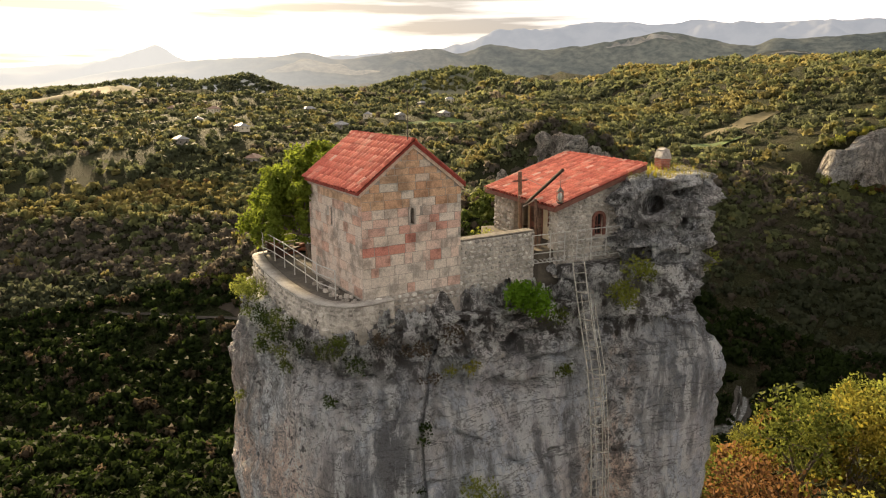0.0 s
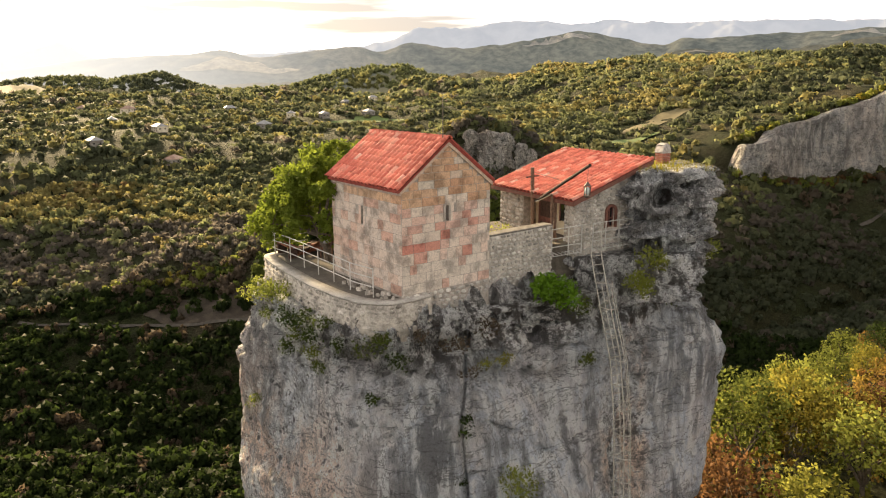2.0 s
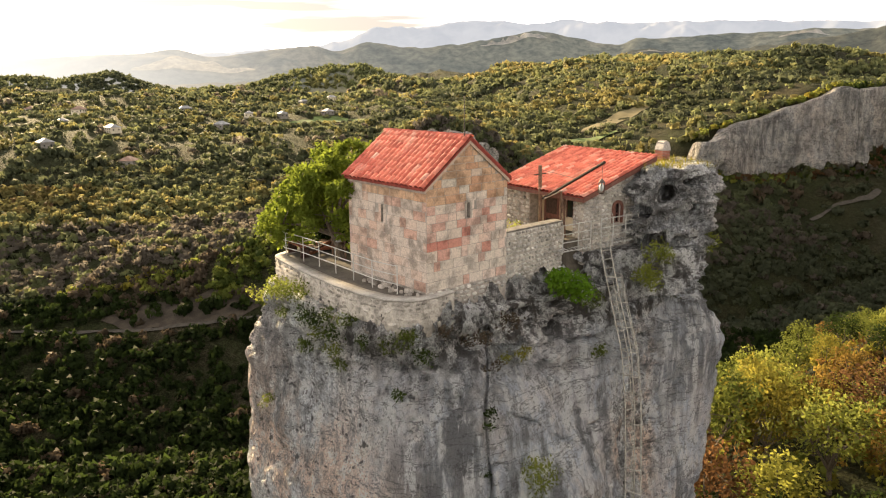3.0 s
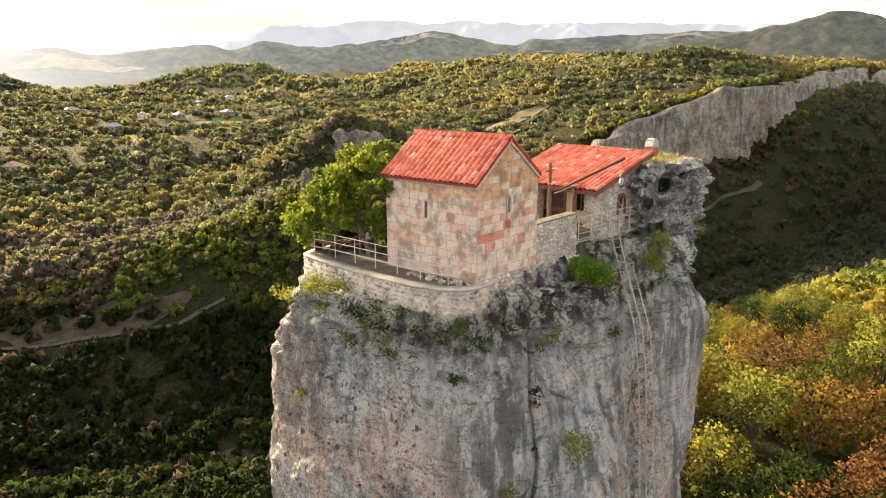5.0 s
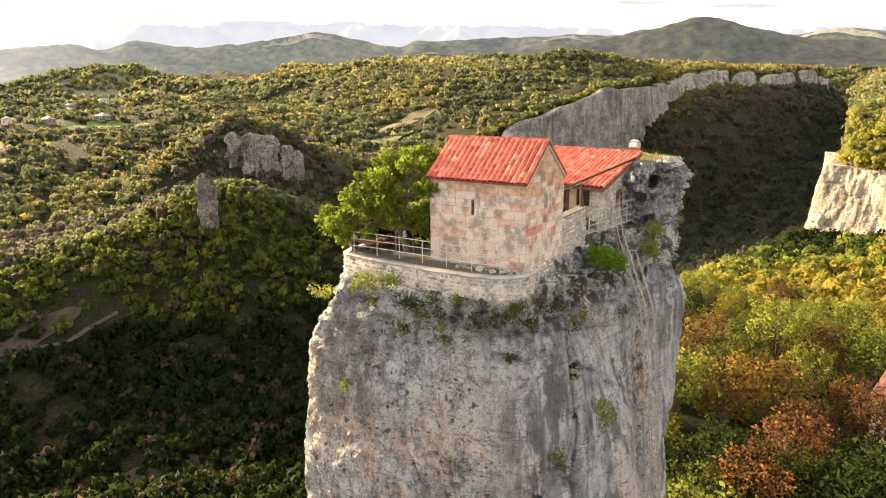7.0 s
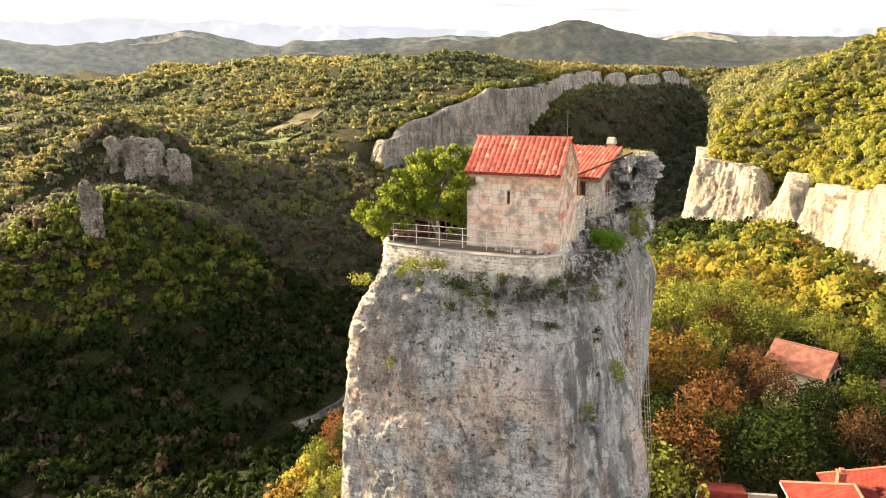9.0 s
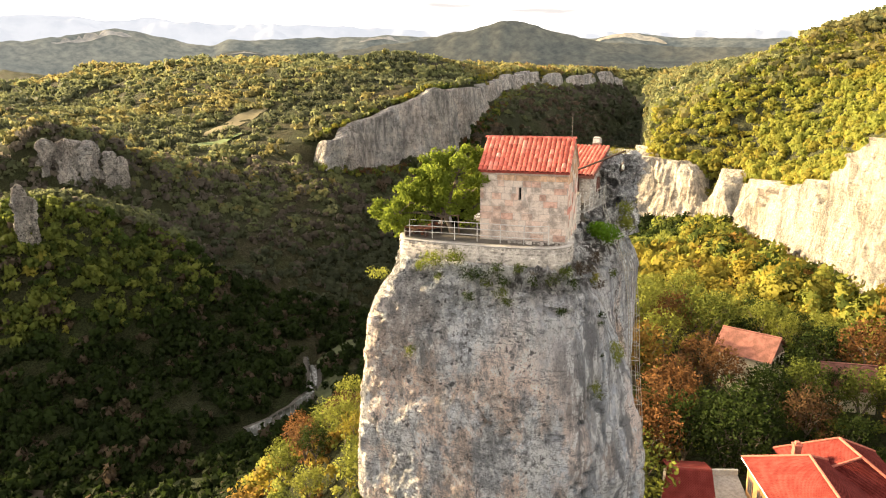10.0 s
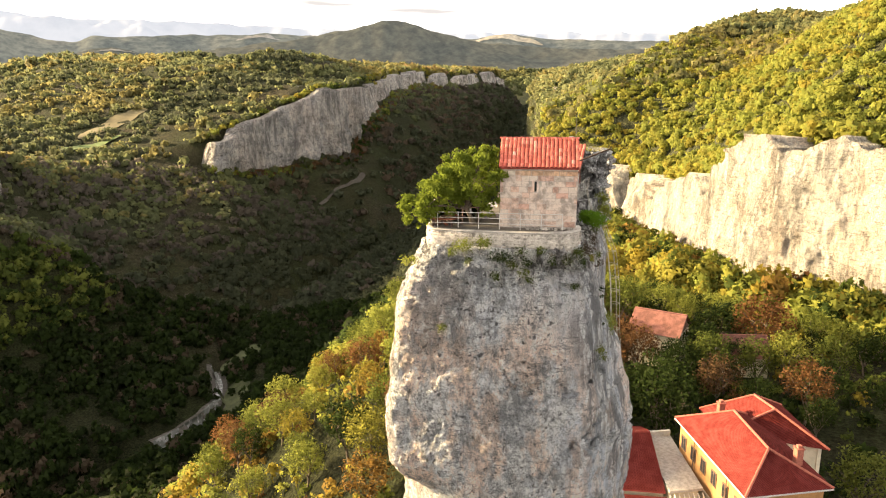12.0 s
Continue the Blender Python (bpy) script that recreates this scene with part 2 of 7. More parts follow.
def raw_mesh(name, verts, quads, mat, smooth=False, hue=None, normals=None):
    me = bpy.data.meshes.new(name)
    k = quads.shape[1]
    me.vertices.add(len(verts))
    me.vertices.foreach_set("co", np.asarray(verts, np.float32).ravel())
    me.loops.add(quads.size)
    me.loops.foreach_set("vertex_index", quads.astype(np.int32).ravel())
    me.polygons.add(len(quads))
    me.polygons.foreach_set("loop_start", np.arange(0, quads.size, k, dtype=np.int32))
    me.polygons.foreach_set("loop_total", np.full(len(quads), k, np.int32))
    me.update(calc_edges=True)
    if smooth:
        me.polygons.foreach_set("use_smooth", np.ones(len(quads), bool))
    if hue is not None:
        at = me.attributes.new("hue", "FLOAT", "POINT")
        at.data.foreach_set("value", np.asarray(hue, np.float32))
    me.materials.append(mat)
    me.validate()
    if normals is not None:
        me.polygons.foreach_set("use_smooth", np.ones(len(me.polygons), bool))
        me.normals_split_custom_set_from_vertices(np.asarray(normals, np.float32))
    return me


def part(name, bm, mat, parent=None, label="", smooth=False):
    """Links a bmesh as one mesh object under a thing or a part."""
    me = bpy.data.meshes.new(name)
    bm.normal_update()
    bm.to_mesh(me)
    bm.free()
    me.materials.append(mat)
    if smooth:
        for p in me.polygons:
            p.use_smooth = True
    ob = new(name, me)
    if parent is not None:
        ob.parent = parent
    return tagged(ob, label)


def box(bm, size, at=(0, 0, 0), rot=None, bevel=0.0):
    r = bmesh.ops.create_cube(bm, size=1.0)
    vs = r["verts"]
    M = Matrix.Translation(at) @ (rot if rot is not None else Matrix.Identity(4)) @ Matrix.Diagonal((*size, 1))
    bmesh.ops.transform(bm, matrix=M, verts=vs)
    if bevel:
        es = list({e for v in vs for e in v.link_edges})
        bmesh.ops.bevel(bm, geom=es, offset=bevel, segments=1, affect="EDGES", profile=0.5)
    return bm


def tube(bm, a, b, r, segs=8, r2=None):
    a, b = Vector(a), Vector(b)
    d = b - a
    M = Matrix.Translation((a + b) / 2) @ d.to_track_quat("Z", "Y").to_matrix().to_4x4()
    bmesh.ops.create_cone(bm, cap_ends=True, segments=segs, radius1=r, radius2=r if r2 is None else r2, depth=d.length, matrix=M)
    return bm


def prism(bm, pts, vec):
    """Extrudes the flat polygon pts along vec."""
    vs = [bm.verts.new(p) for p in pts]
    ws = [bm.verts.new(Vector(p) + Vector(vec)) for p in pts]
    n = len(pts)
    bm.faces.new(vs[::-1])
    bm.faces.new(ws)
    for i in range(n):
        bm.faces.new((vs[i], vs[(i + 1) % n], ws[(i + 1) % n], ws[i]))
    bmesh.ops.recalc_face_normals(bm, faces=bm.faces)
    return bm


# ---- the land ----
RIVER = [(-900, 120), (-400, 180), (-120, 222), (30, 206), (71, 209), (98, 219), (116, 255), (150, 285), (330, 352), (620, 500), (1000, 700), (1900, 1260)]
RIGHT_EDGE = [(60, -200), (108, -30), (122, 10), (132, 46), (165, 80), (200, 108), (226, 138), (227, 172), (262, 197), (405, 294), (620, 440), (1000, 660), (1900, 1200)]
SPUR_CREST = [(-60, 20), (20, 46), (33, 60), (55, 77), (84, 103), (130, 129), (175, 150), (216, 172), (260, 190), (420, 270)]
LEFT_EDGE = [(-900, 380), (-350, 400), (-60, 388), (10, 400), (55, 430), (120, 450), (180, 455), (240, 432), (300, 440), (345, 428), (420, 480), (540, 560), (700, 660), (1110, 810), (1900, 1350)]


def curve_y(x, pts):
    """How far a place lies beyond a line that runs with x, square to the line."""
    px, py = np.array(pts, float).T
    y = np.interp(x, px, py)
    g = (np.interp(x + 12, px, py) - np.interp(x - 12, px, py)) / 24
    return y, 1 / np.sqrt(1 + g * g)


def smin(a, b, k):
    h = np.clip(0.5 + 0.5 * (b - a) / k, 0, 1)
    return b * (1 - h) + a * h - k * h * (1 - h)


def smax(a, b, k):
    return -smin(-a, -b, k)


def right_of(x, y):
    e, c = curve_y(y, [(b, a) for a, b in RIGHT_EDGE])
    return (x - e) * c


def beyond_left(x, y):
    e, c = curve_y(x, LEFT_EDGE)
    return (y - e) * c


def beyond_river(x, y):
    e, c = curve_y(x, RIVER)
    return (y - e) * c


def land(x, y):
    x, y = np.asarray(x, float), np.asarray(y, float)
    n1 = fbm(x / 90, y / 90, 0, 4, 11)
    n2 = fbm(x / 260, y / 260, 0, 4, 23)
    # the spur on which the pillar stands
    crest_y, crest_c = curve_y(x, SPUR_CREST)
    past = np.maximum(0, (y - crest_y) * crest_c)
    spur = -35.0 - 0.085 * np.maximum(0, x - 45) - 0.05 * np.maximum(0, y - 60) - (np.interp(x, [50, 66, 90, 150], [0.45, 0.72, 0.72, 0.58]) + 0.006 * np.minimum(past, 70)) * past
    spur = smin(spur, -47 + 1.1 * (x - 6) + 2.0 * np.maximum(0, 46 - y), 8) + 1.2 * n1
    # the right mountain with its cliff
    dr = right_of(x, y)
    foot = np.interp(y, [-50, 60, 124, 170, 215, 345, 630, 1180], [-35, -42, -45, -56, -75, -78, -50, 0])
    mtop = np.interp(y, [-50, 40, 60, 85, 110, 142, 170, 195, 290, 425, 640, 1180], [-4, -4, -11, -20, -25, -26, -22, -8, -6, 0, 15, 50])
    crest = np.interp(y, [-50, 40, 85, 140, 170, 290, 640, 1180], [58, 56, 52, 46, 42, 34, 40, 80])
    up = mtop + (crest - mtop) * (1 - np.exp(-np.maximum(dr - 15, 0) / 84.0)) + 0.02 * np.maximum(dr, 0) + 3 * n1
    mount = foot + (up - foot) * sstep(5, 12, dr) + np.minimum(dr, 0) * np.interp(y, [0, 100, 160, 300], [0.0, 0.04, 0.28, 0.33]) + np.minimum(dr + 62, 0) * 0.6
    # the far side: slope, knoll and plateau
    dl = beyond_left(x, y)
    rim = np.interp(x, [-900, -350, -120, 0, 60, 130, 200, 230, 255, 288, 323, 340, 400, 460, 541, 636, 741, 900, 1110, 1900],
                    [-70, -69, -67, -66, -50, -46, -44, -35, -26, -17, -6, 2, 2, 8, 13, 22, 22, 20, 30, 50])
    cliffh = np.interp(x, [-900, 205, 231, 255, 300, 330, 363, 470, 541, 720, 1110], [0, 0, 13, 27, 42, 44, 30, 30, 18, 20, 18])
    rise = np.clip(dl, 0, 2500)
    hang = np.interp(x, [-900, 0, 140, 300, 600], [56, 56, 46, 26, 14])
    plat = rim + hang * (1 - np.exp(-rise / np.interp(x, [0, 140], [330, 520]))) + (3.5 * n1 + 8 * n2) * sstep(0, 160, rise) + 14 * n2 * sstep(250, 700, rise) + 0.008 * rise
    slope = np.interp(x, [-400, 100, 300, 600], [0.30, 0.30, 0.36, 0.42])
    down = rim - cliffh + np.minimum(dl, 0) * slope + 5.0 * n1 * sstep(0, -60, dl)
    left = np.where(dl > 0, rim - cliffh + (plat - rim + cliffh) * sstep(5, 12, dl), down)
    # low ridge added to keep the sun off the gorge floor
    left = left + 5 * np.exp(-((y - 505) / 55) ** 2) * sstep(-150, -260, x)
    left = left + 36 * np.exp(-((x - 66) / 60) ** 2 - ((y - 432) / 34) ** 2) + 40 * np.exp(-((x - 32) / 72) ** 2 - ((y - 332) / 48) ** 2)
    dv = beyond_river(x, y)
    floor_z = np.interp(x, [-900, 0, 116, 330, 1000, 1900], [-113, -111, -110, -100, -60, 10])
    left = np.where(dl < 0, smin(left, floor_z + 4 + np.interp(x, [300, 541, 1100], [0.66, 1.1, 1.3]) * np.maximum(dv, 0), 10), left)
    left = left + 22 * np.exp(-((x - 455) / 105) ** 2 - ((y - 640) / 85) ** 2) * sstep(8, 60, dl)        # the wooded promontory
    # the gorge floor
    vee = floor_z + 1.0 * n1 + 3.0 * sstep(3, 14, np.abs(dv))
    z = smax(np.where(dv < 0, smax(spur, mount, 6), left), vee, 12)
    r = np.hypot(x + 15, y)
    return z + sstep(1250, 1900, r) * (-30 + 10 * n2)


cam_az = np.concatenate([np.linspace(-50, 94, 320), np.linspace(97, 307, 40)])
radii = np.concatenate([[0.02], np.geomspace(9.0, 2300.0, 210)])
AZ, RR = np.meshgrid(np.radians(cam_az), radii)
GX, GY = -15 + RR * np.sin(AZ), 8 + RR * np.cos(AZ)
GZ = land(GX, GY)


def ground_material():
    m, nt, b = material("wooded_ground")
    v = mapped(nt)
    g = lambda k: (k, k, k)
    a, c, f, e = noisy(nt, v, 0.010, 5), noisy(nt, v, 0.045, 6, 0.6), noisy(nt, v, 0.35, 6, 0.7), noisy(nt, v, 1.6, 4, 0.7)
    col = ramp(nt, a, [(0.42, (0.030, 0.033, 0.014)), (0.5, (0.046, 0.045, 0.021)), (0.58, (0.066, 0.056, 0.033))])
    dry = nd(nt, "ShaderNodeAttribute", attribute_name="hue").outputs["Fac"]
    col = blend(nt, dry, col, ramp(nt, c, [(0.42, (0.085, 0.092, 0.045)), (0.5, (0.125, 0.128, 0.065)), (0.58, (0.19, 0.170, 0.105))]))
    col = blend(nt, ramp(nt, c, [(0.46, g(0)), (0.60, g(0.75))]), col, (0.040, 0.050, 0.018))
    col = blend(nt, ramp(nt, f, [(0.42, g(0)), (0.62, g(0.8))]), col, (0.022, 0.026, 0.010))
    col = blend(nt, 1.0, col, ramp(nt, e, [(0.4, g(0.5)), (0.6, g(1.5))]), "MULTIPLY")
    paint(nt, b, col, 0.95, 0.1)
    h = nd(nt, "ShaderNodeMath", {0: f, 1: e}, operation="ADD").outputs[0]
    relief(nt, b, h, 1.0, 1.6)
    return m


M_GROUND = ground_material()
DRY = np.maximum(sstep(40, 220, beyond_left(GX, GY)) * sstep(170, 20, GX) * 0.6, 0.8 * sstep(6, 20, right_of(GX, GY)))
ground_me = grid_mesh("ground", np.stack([GX, GY, GZ], -1), M_GROUND, wrap=True)
ground_me.attributes.new("hue", "FLOAT", "POINT").data.foreach_set("value", DRY.astype(np.float32).ravel())
tagged(new("ground", ground_me),
       "wooded gorge and plateau land with dry grass", "ground", kind="structure")

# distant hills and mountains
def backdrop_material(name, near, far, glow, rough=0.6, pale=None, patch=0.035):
    """Far land, its haze put into colour and glow: takes little light of its own and pales towards the low sun."""
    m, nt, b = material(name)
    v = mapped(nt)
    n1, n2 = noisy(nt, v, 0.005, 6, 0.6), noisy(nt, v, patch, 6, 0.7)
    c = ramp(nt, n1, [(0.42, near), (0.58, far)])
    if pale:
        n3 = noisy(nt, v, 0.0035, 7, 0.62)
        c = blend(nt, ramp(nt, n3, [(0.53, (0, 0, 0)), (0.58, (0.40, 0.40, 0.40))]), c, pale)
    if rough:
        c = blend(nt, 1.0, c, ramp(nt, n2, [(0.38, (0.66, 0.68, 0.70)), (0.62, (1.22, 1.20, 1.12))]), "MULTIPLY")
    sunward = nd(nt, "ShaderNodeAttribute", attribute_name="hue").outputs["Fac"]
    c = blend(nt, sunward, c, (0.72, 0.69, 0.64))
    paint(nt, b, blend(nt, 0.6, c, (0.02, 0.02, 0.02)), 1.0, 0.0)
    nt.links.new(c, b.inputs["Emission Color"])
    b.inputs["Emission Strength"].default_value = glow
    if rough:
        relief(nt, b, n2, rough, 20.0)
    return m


def hill_ring(name, dist, skyline, mat, label, base=-20.0, jag=0.1, seed=0, steps=900, bands=(), haze=0.6):
    """One range of hills; skyline: pairs of azimuth and elevation in degrees."""
    az = np.linspace(-60, 100, steps)
    pa, pe = np.array(skyline, float).T
    el = sum(np.interp(az + k, pa, pe) for k in (-0.6, -0.2, 0.2, 0.6)) / 4 + jag * fbm(az * 0.9, 0 * az, 0 * az + seed, 6, seed)
    top = 6 + dist * np.tan(np.radians(el))
    rows = []
    for k in range(20):
        u = k / 16
        fr = -0.16 * (1 - min(u, 1)) ** 1.3 + 0.10 * max(0, u - 1) * 4
        fz = math.sin(min(u, 1) * math.pi / 2) ** 1.3 if u <= 1 else 1 - (u - 1) * 4
        r = dist * (1 + fr)
        px, py = -15 + r * np.sin(np.radians(az)), r * np.cos(np.radians(az))
        wob = 0.16 * (top - base) * fbm(px / 330, py / 330, 0, 5, seed + 5) * min(1, 4 * u) * min(1, max(0, 1 - u) * 5)
        rows.append(np.stack([px, py, base + (top - base) * fz + wob], -1))
    P = np.array(rows)

    def ring_mesh(nm, Q, angles, mt):
        me = grid_mesh(nm, Q, mt)
        # painted haze, strongest towards the sun's azimuth
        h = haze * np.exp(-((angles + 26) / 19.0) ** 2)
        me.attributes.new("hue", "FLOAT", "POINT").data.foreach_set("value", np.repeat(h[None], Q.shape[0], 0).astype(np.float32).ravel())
        return me

    for k, (a0, a1, u0, u1, mt) in enumerate(bands):        # rock bands and fields that stand proud of the slope
        ii = np.nonzero((az > a0) & (az < a1))[0]
        u = np.linspace(u0, u1, 8)
        S = np.stack([np.array([[np.interp(v * 16, np.arange(20), P[:, i, c]) for c in range(3)] for i in ii]) for v in u])
        ends = np.sin(np.linspace(0.02, math.pi - 0.02, len(ii))) ** 0.5
        thick = (0.35 + 0.65 * np.clip(fbm(az[ii] * (3.0 if mt is M_BAND else 0.7), 0 * ii, 0 * ii + k, 3, seed + 9) + 0.5, 0, 1)) * ends
        S = S[:1] + (S - S[:1]) * thick[None, :, None]
        away = np.stack([S[..., 0] + 15, S[..., 1]], -1)
        away /= np.linalg.norm(away, axis=-1)[..., None]
        push = 0.006 * dist * (1 + 0.5 * fbm(S[..., 0] / 30, S[..., 1] / 30, S[..., 2] / 9, 3, seed + 8))
        S[..., :2] -= away * push[..., None]
        rocky = mt is M_BAND
        nm = "backdrop_rock_band" if rocky else "backdrop_field"
        tagged(new(nm, ring_mesh(nm, S, az[ii], mt)), "pale limestone band on a far hill" if rocky else "pale dry field on a far hillside", "cliff" if rocky else "field", kind="structure")
    tagged(new(name, ring_mesh(name, P, az, mat)), label, "hills", kind="structure")
    return P


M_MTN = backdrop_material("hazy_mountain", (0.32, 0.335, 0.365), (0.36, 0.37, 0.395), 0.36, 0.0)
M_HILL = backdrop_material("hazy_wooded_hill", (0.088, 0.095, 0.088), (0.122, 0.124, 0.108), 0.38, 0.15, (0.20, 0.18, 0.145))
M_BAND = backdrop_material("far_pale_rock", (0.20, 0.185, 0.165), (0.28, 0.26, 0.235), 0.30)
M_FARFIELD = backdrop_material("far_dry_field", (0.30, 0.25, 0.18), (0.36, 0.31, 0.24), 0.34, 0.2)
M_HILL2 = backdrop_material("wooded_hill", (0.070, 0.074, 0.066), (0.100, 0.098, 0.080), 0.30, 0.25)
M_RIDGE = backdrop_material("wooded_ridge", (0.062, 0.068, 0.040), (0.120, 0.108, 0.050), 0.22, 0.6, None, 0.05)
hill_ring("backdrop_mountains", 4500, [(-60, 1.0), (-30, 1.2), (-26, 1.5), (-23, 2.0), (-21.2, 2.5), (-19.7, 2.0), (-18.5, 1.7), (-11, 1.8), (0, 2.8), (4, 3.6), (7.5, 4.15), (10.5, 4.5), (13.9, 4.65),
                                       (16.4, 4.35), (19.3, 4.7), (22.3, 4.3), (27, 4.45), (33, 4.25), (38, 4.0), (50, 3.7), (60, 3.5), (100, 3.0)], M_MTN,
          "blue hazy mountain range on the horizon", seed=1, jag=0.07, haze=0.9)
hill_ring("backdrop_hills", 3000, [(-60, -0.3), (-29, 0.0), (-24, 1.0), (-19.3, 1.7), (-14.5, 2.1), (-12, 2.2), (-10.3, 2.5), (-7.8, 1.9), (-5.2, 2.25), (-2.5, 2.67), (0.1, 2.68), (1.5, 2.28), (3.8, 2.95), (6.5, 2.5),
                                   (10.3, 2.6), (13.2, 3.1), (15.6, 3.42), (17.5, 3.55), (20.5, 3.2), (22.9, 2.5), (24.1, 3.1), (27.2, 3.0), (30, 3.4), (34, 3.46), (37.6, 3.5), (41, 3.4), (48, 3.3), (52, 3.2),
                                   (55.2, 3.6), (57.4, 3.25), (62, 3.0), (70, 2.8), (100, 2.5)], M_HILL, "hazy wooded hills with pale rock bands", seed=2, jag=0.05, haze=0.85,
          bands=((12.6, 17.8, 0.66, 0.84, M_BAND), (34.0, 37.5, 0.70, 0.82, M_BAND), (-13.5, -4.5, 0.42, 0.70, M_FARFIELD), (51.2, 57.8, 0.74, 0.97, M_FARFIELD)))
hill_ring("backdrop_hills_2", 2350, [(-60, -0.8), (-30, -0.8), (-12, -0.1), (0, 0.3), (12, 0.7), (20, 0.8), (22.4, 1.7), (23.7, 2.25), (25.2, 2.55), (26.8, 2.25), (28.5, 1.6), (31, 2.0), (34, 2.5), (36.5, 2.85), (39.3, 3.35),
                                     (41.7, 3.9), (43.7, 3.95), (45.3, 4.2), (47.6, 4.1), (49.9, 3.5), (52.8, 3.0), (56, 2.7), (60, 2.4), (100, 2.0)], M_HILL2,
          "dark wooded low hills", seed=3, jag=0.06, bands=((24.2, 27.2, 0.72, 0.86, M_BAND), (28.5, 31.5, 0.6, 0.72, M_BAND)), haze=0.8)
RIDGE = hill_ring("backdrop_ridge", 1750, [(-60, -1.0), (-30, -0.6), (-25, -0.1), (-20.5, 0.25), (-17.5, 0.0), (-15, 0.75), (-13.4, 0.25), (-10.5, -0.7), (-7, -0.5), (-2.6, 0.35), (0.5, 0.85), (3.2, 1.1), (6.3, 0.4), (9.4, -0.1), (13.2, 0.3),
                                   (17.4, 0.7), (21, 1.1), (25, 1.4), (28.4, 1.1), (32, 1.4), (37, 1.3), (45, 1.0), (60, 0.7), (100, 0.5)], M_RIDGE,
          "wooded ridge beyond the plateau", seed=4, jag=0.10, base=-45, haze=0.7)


# ---- the rock pillar ----
AXIS = (0.6, 25.0)
LEVELS = {   # outline of the pillar, level by level, about its axis
    -0.95: [(-8.0, 0.4), (-6.7, -2.6), (-5.0, -4.9), (-3.5, -6.0), (-1.6, -5.0), (1.8, -3.4), (4.5, -2.5), (7.5, -1.4), (8.4, -0.4), (8.4, 2.5), (6, 6), (0, 6.6), (-4, 3.8), (-6.6, 1.8)],
    -4.0: [(-9.0, 1.5), (-6.9, -2.4), (-5.1, -5.0), (-3.6, -6.4), (-1.5, -6.1), (1.5, -4.3), (4.2, -3.0), (6.9, -1.8), (9.6, -0.9), (9.8, 2), (7, 6.5), (0, 7.2), (-4.8, 4.8), (-7.8, 2.7)],
    -8.0: [(-9.2, 2.0), (-7.1, -2.4), (-5.3, -5.3), (-3.6, -6.8), (-1.2, -6.7), (1.7, -6.0), (3.8, -3.8), (6.9, -2.3), (9.2, -1.1), (9.5, 2), (7, 6.5), (0, 7.4), (-4.8, 5.8), (-8.0, 3.3)],
    -12.0: [(-9.5, 2.3), (-7.4, -2.4), (-5.3, -5.6), (-3.6, -7.2), (-1.0, -7.2), (2.2, -6.9), (3.8, -4.5), (6.9, -2.5), (8.9, -1.2), (9.1, 2), (7, 6.5), (0, 7.6), (-4.8, 6.4), (-8.4, 3.6)],
}


def outline_r(th, poly):
    """Distance from the axis to a closed outline in the directions th."""
    out = np.zeros_like(th)
    dx, dy = np.cos(th), np.sin(th)
    for (ax, ay), (bx, by) in zip(poly, poly[1:] + poly[:1]):
        ex, ey = bx - ax, by - ay
        den = dx * ey - dy * ex
        den = np.where(np.abs(den) < 1e-9, 1e-9, den)
        r = (ax * ey - ay * ex) / den
        k = (ax * dy - ay * dx) / den
        out = np.where((r > 0) & (k >= -1e-6) & (k <= 1 + 1e-6), np.maximum(out, r), out)
    return out


TABLE_TH = np.radians(np.arange(-180, 181, 1.0))
TABLE = {}
for lev, poly in LEVELS.items():
    r = outline_r(TABLE_TH[:-1], poly)
    for _ in range(5):
        r = (np.roll(r, 1) + 2 * r + np.roll(r, -1)) / 4
    TABLE[lev] = np.append(r, r[0])


def pillar_r(th, z):
    """Radius of the pillar at the angle th (radians) and height z."""
    th = (th + math.pi) % (2 * math.pi) - math.pi
    rs = [np.interp(th, TABLE_TH, TABLE[k]) for k in (-12.0, -8.0, -4.0, -0.95)]
    out = rs[0]
    for lo, hi, a, b in ((-12.0, -8.0, 0, 1), (-8.0, -4.0, 1, 2), (-4.0, -0.95, 2, 3)):
        f = np.clip((z - lo) / (hi - lo), 0, 1)
        out = np.where(z >= lo, rs[a] * (1 - f) + rs[b] * f, out)
    under = np.exp(-((np.degrees(th) % 360 - 163) / 30) ** 2) * sstep(-13.0, -17.5, z)
    low = 1 - 0.10 * sstep(-22, -38, z)
    return out * low * (1 - 0.34 * under)


def south_side(x, y):
    """1 on the smooth washed south face, 0 on the rough western one."""
    return sstep(-0.75, -0.30, (x + 2.6 + 0.4 * vnoise(x / 2, y / 2, 0 * x, 58)) / 2.0)


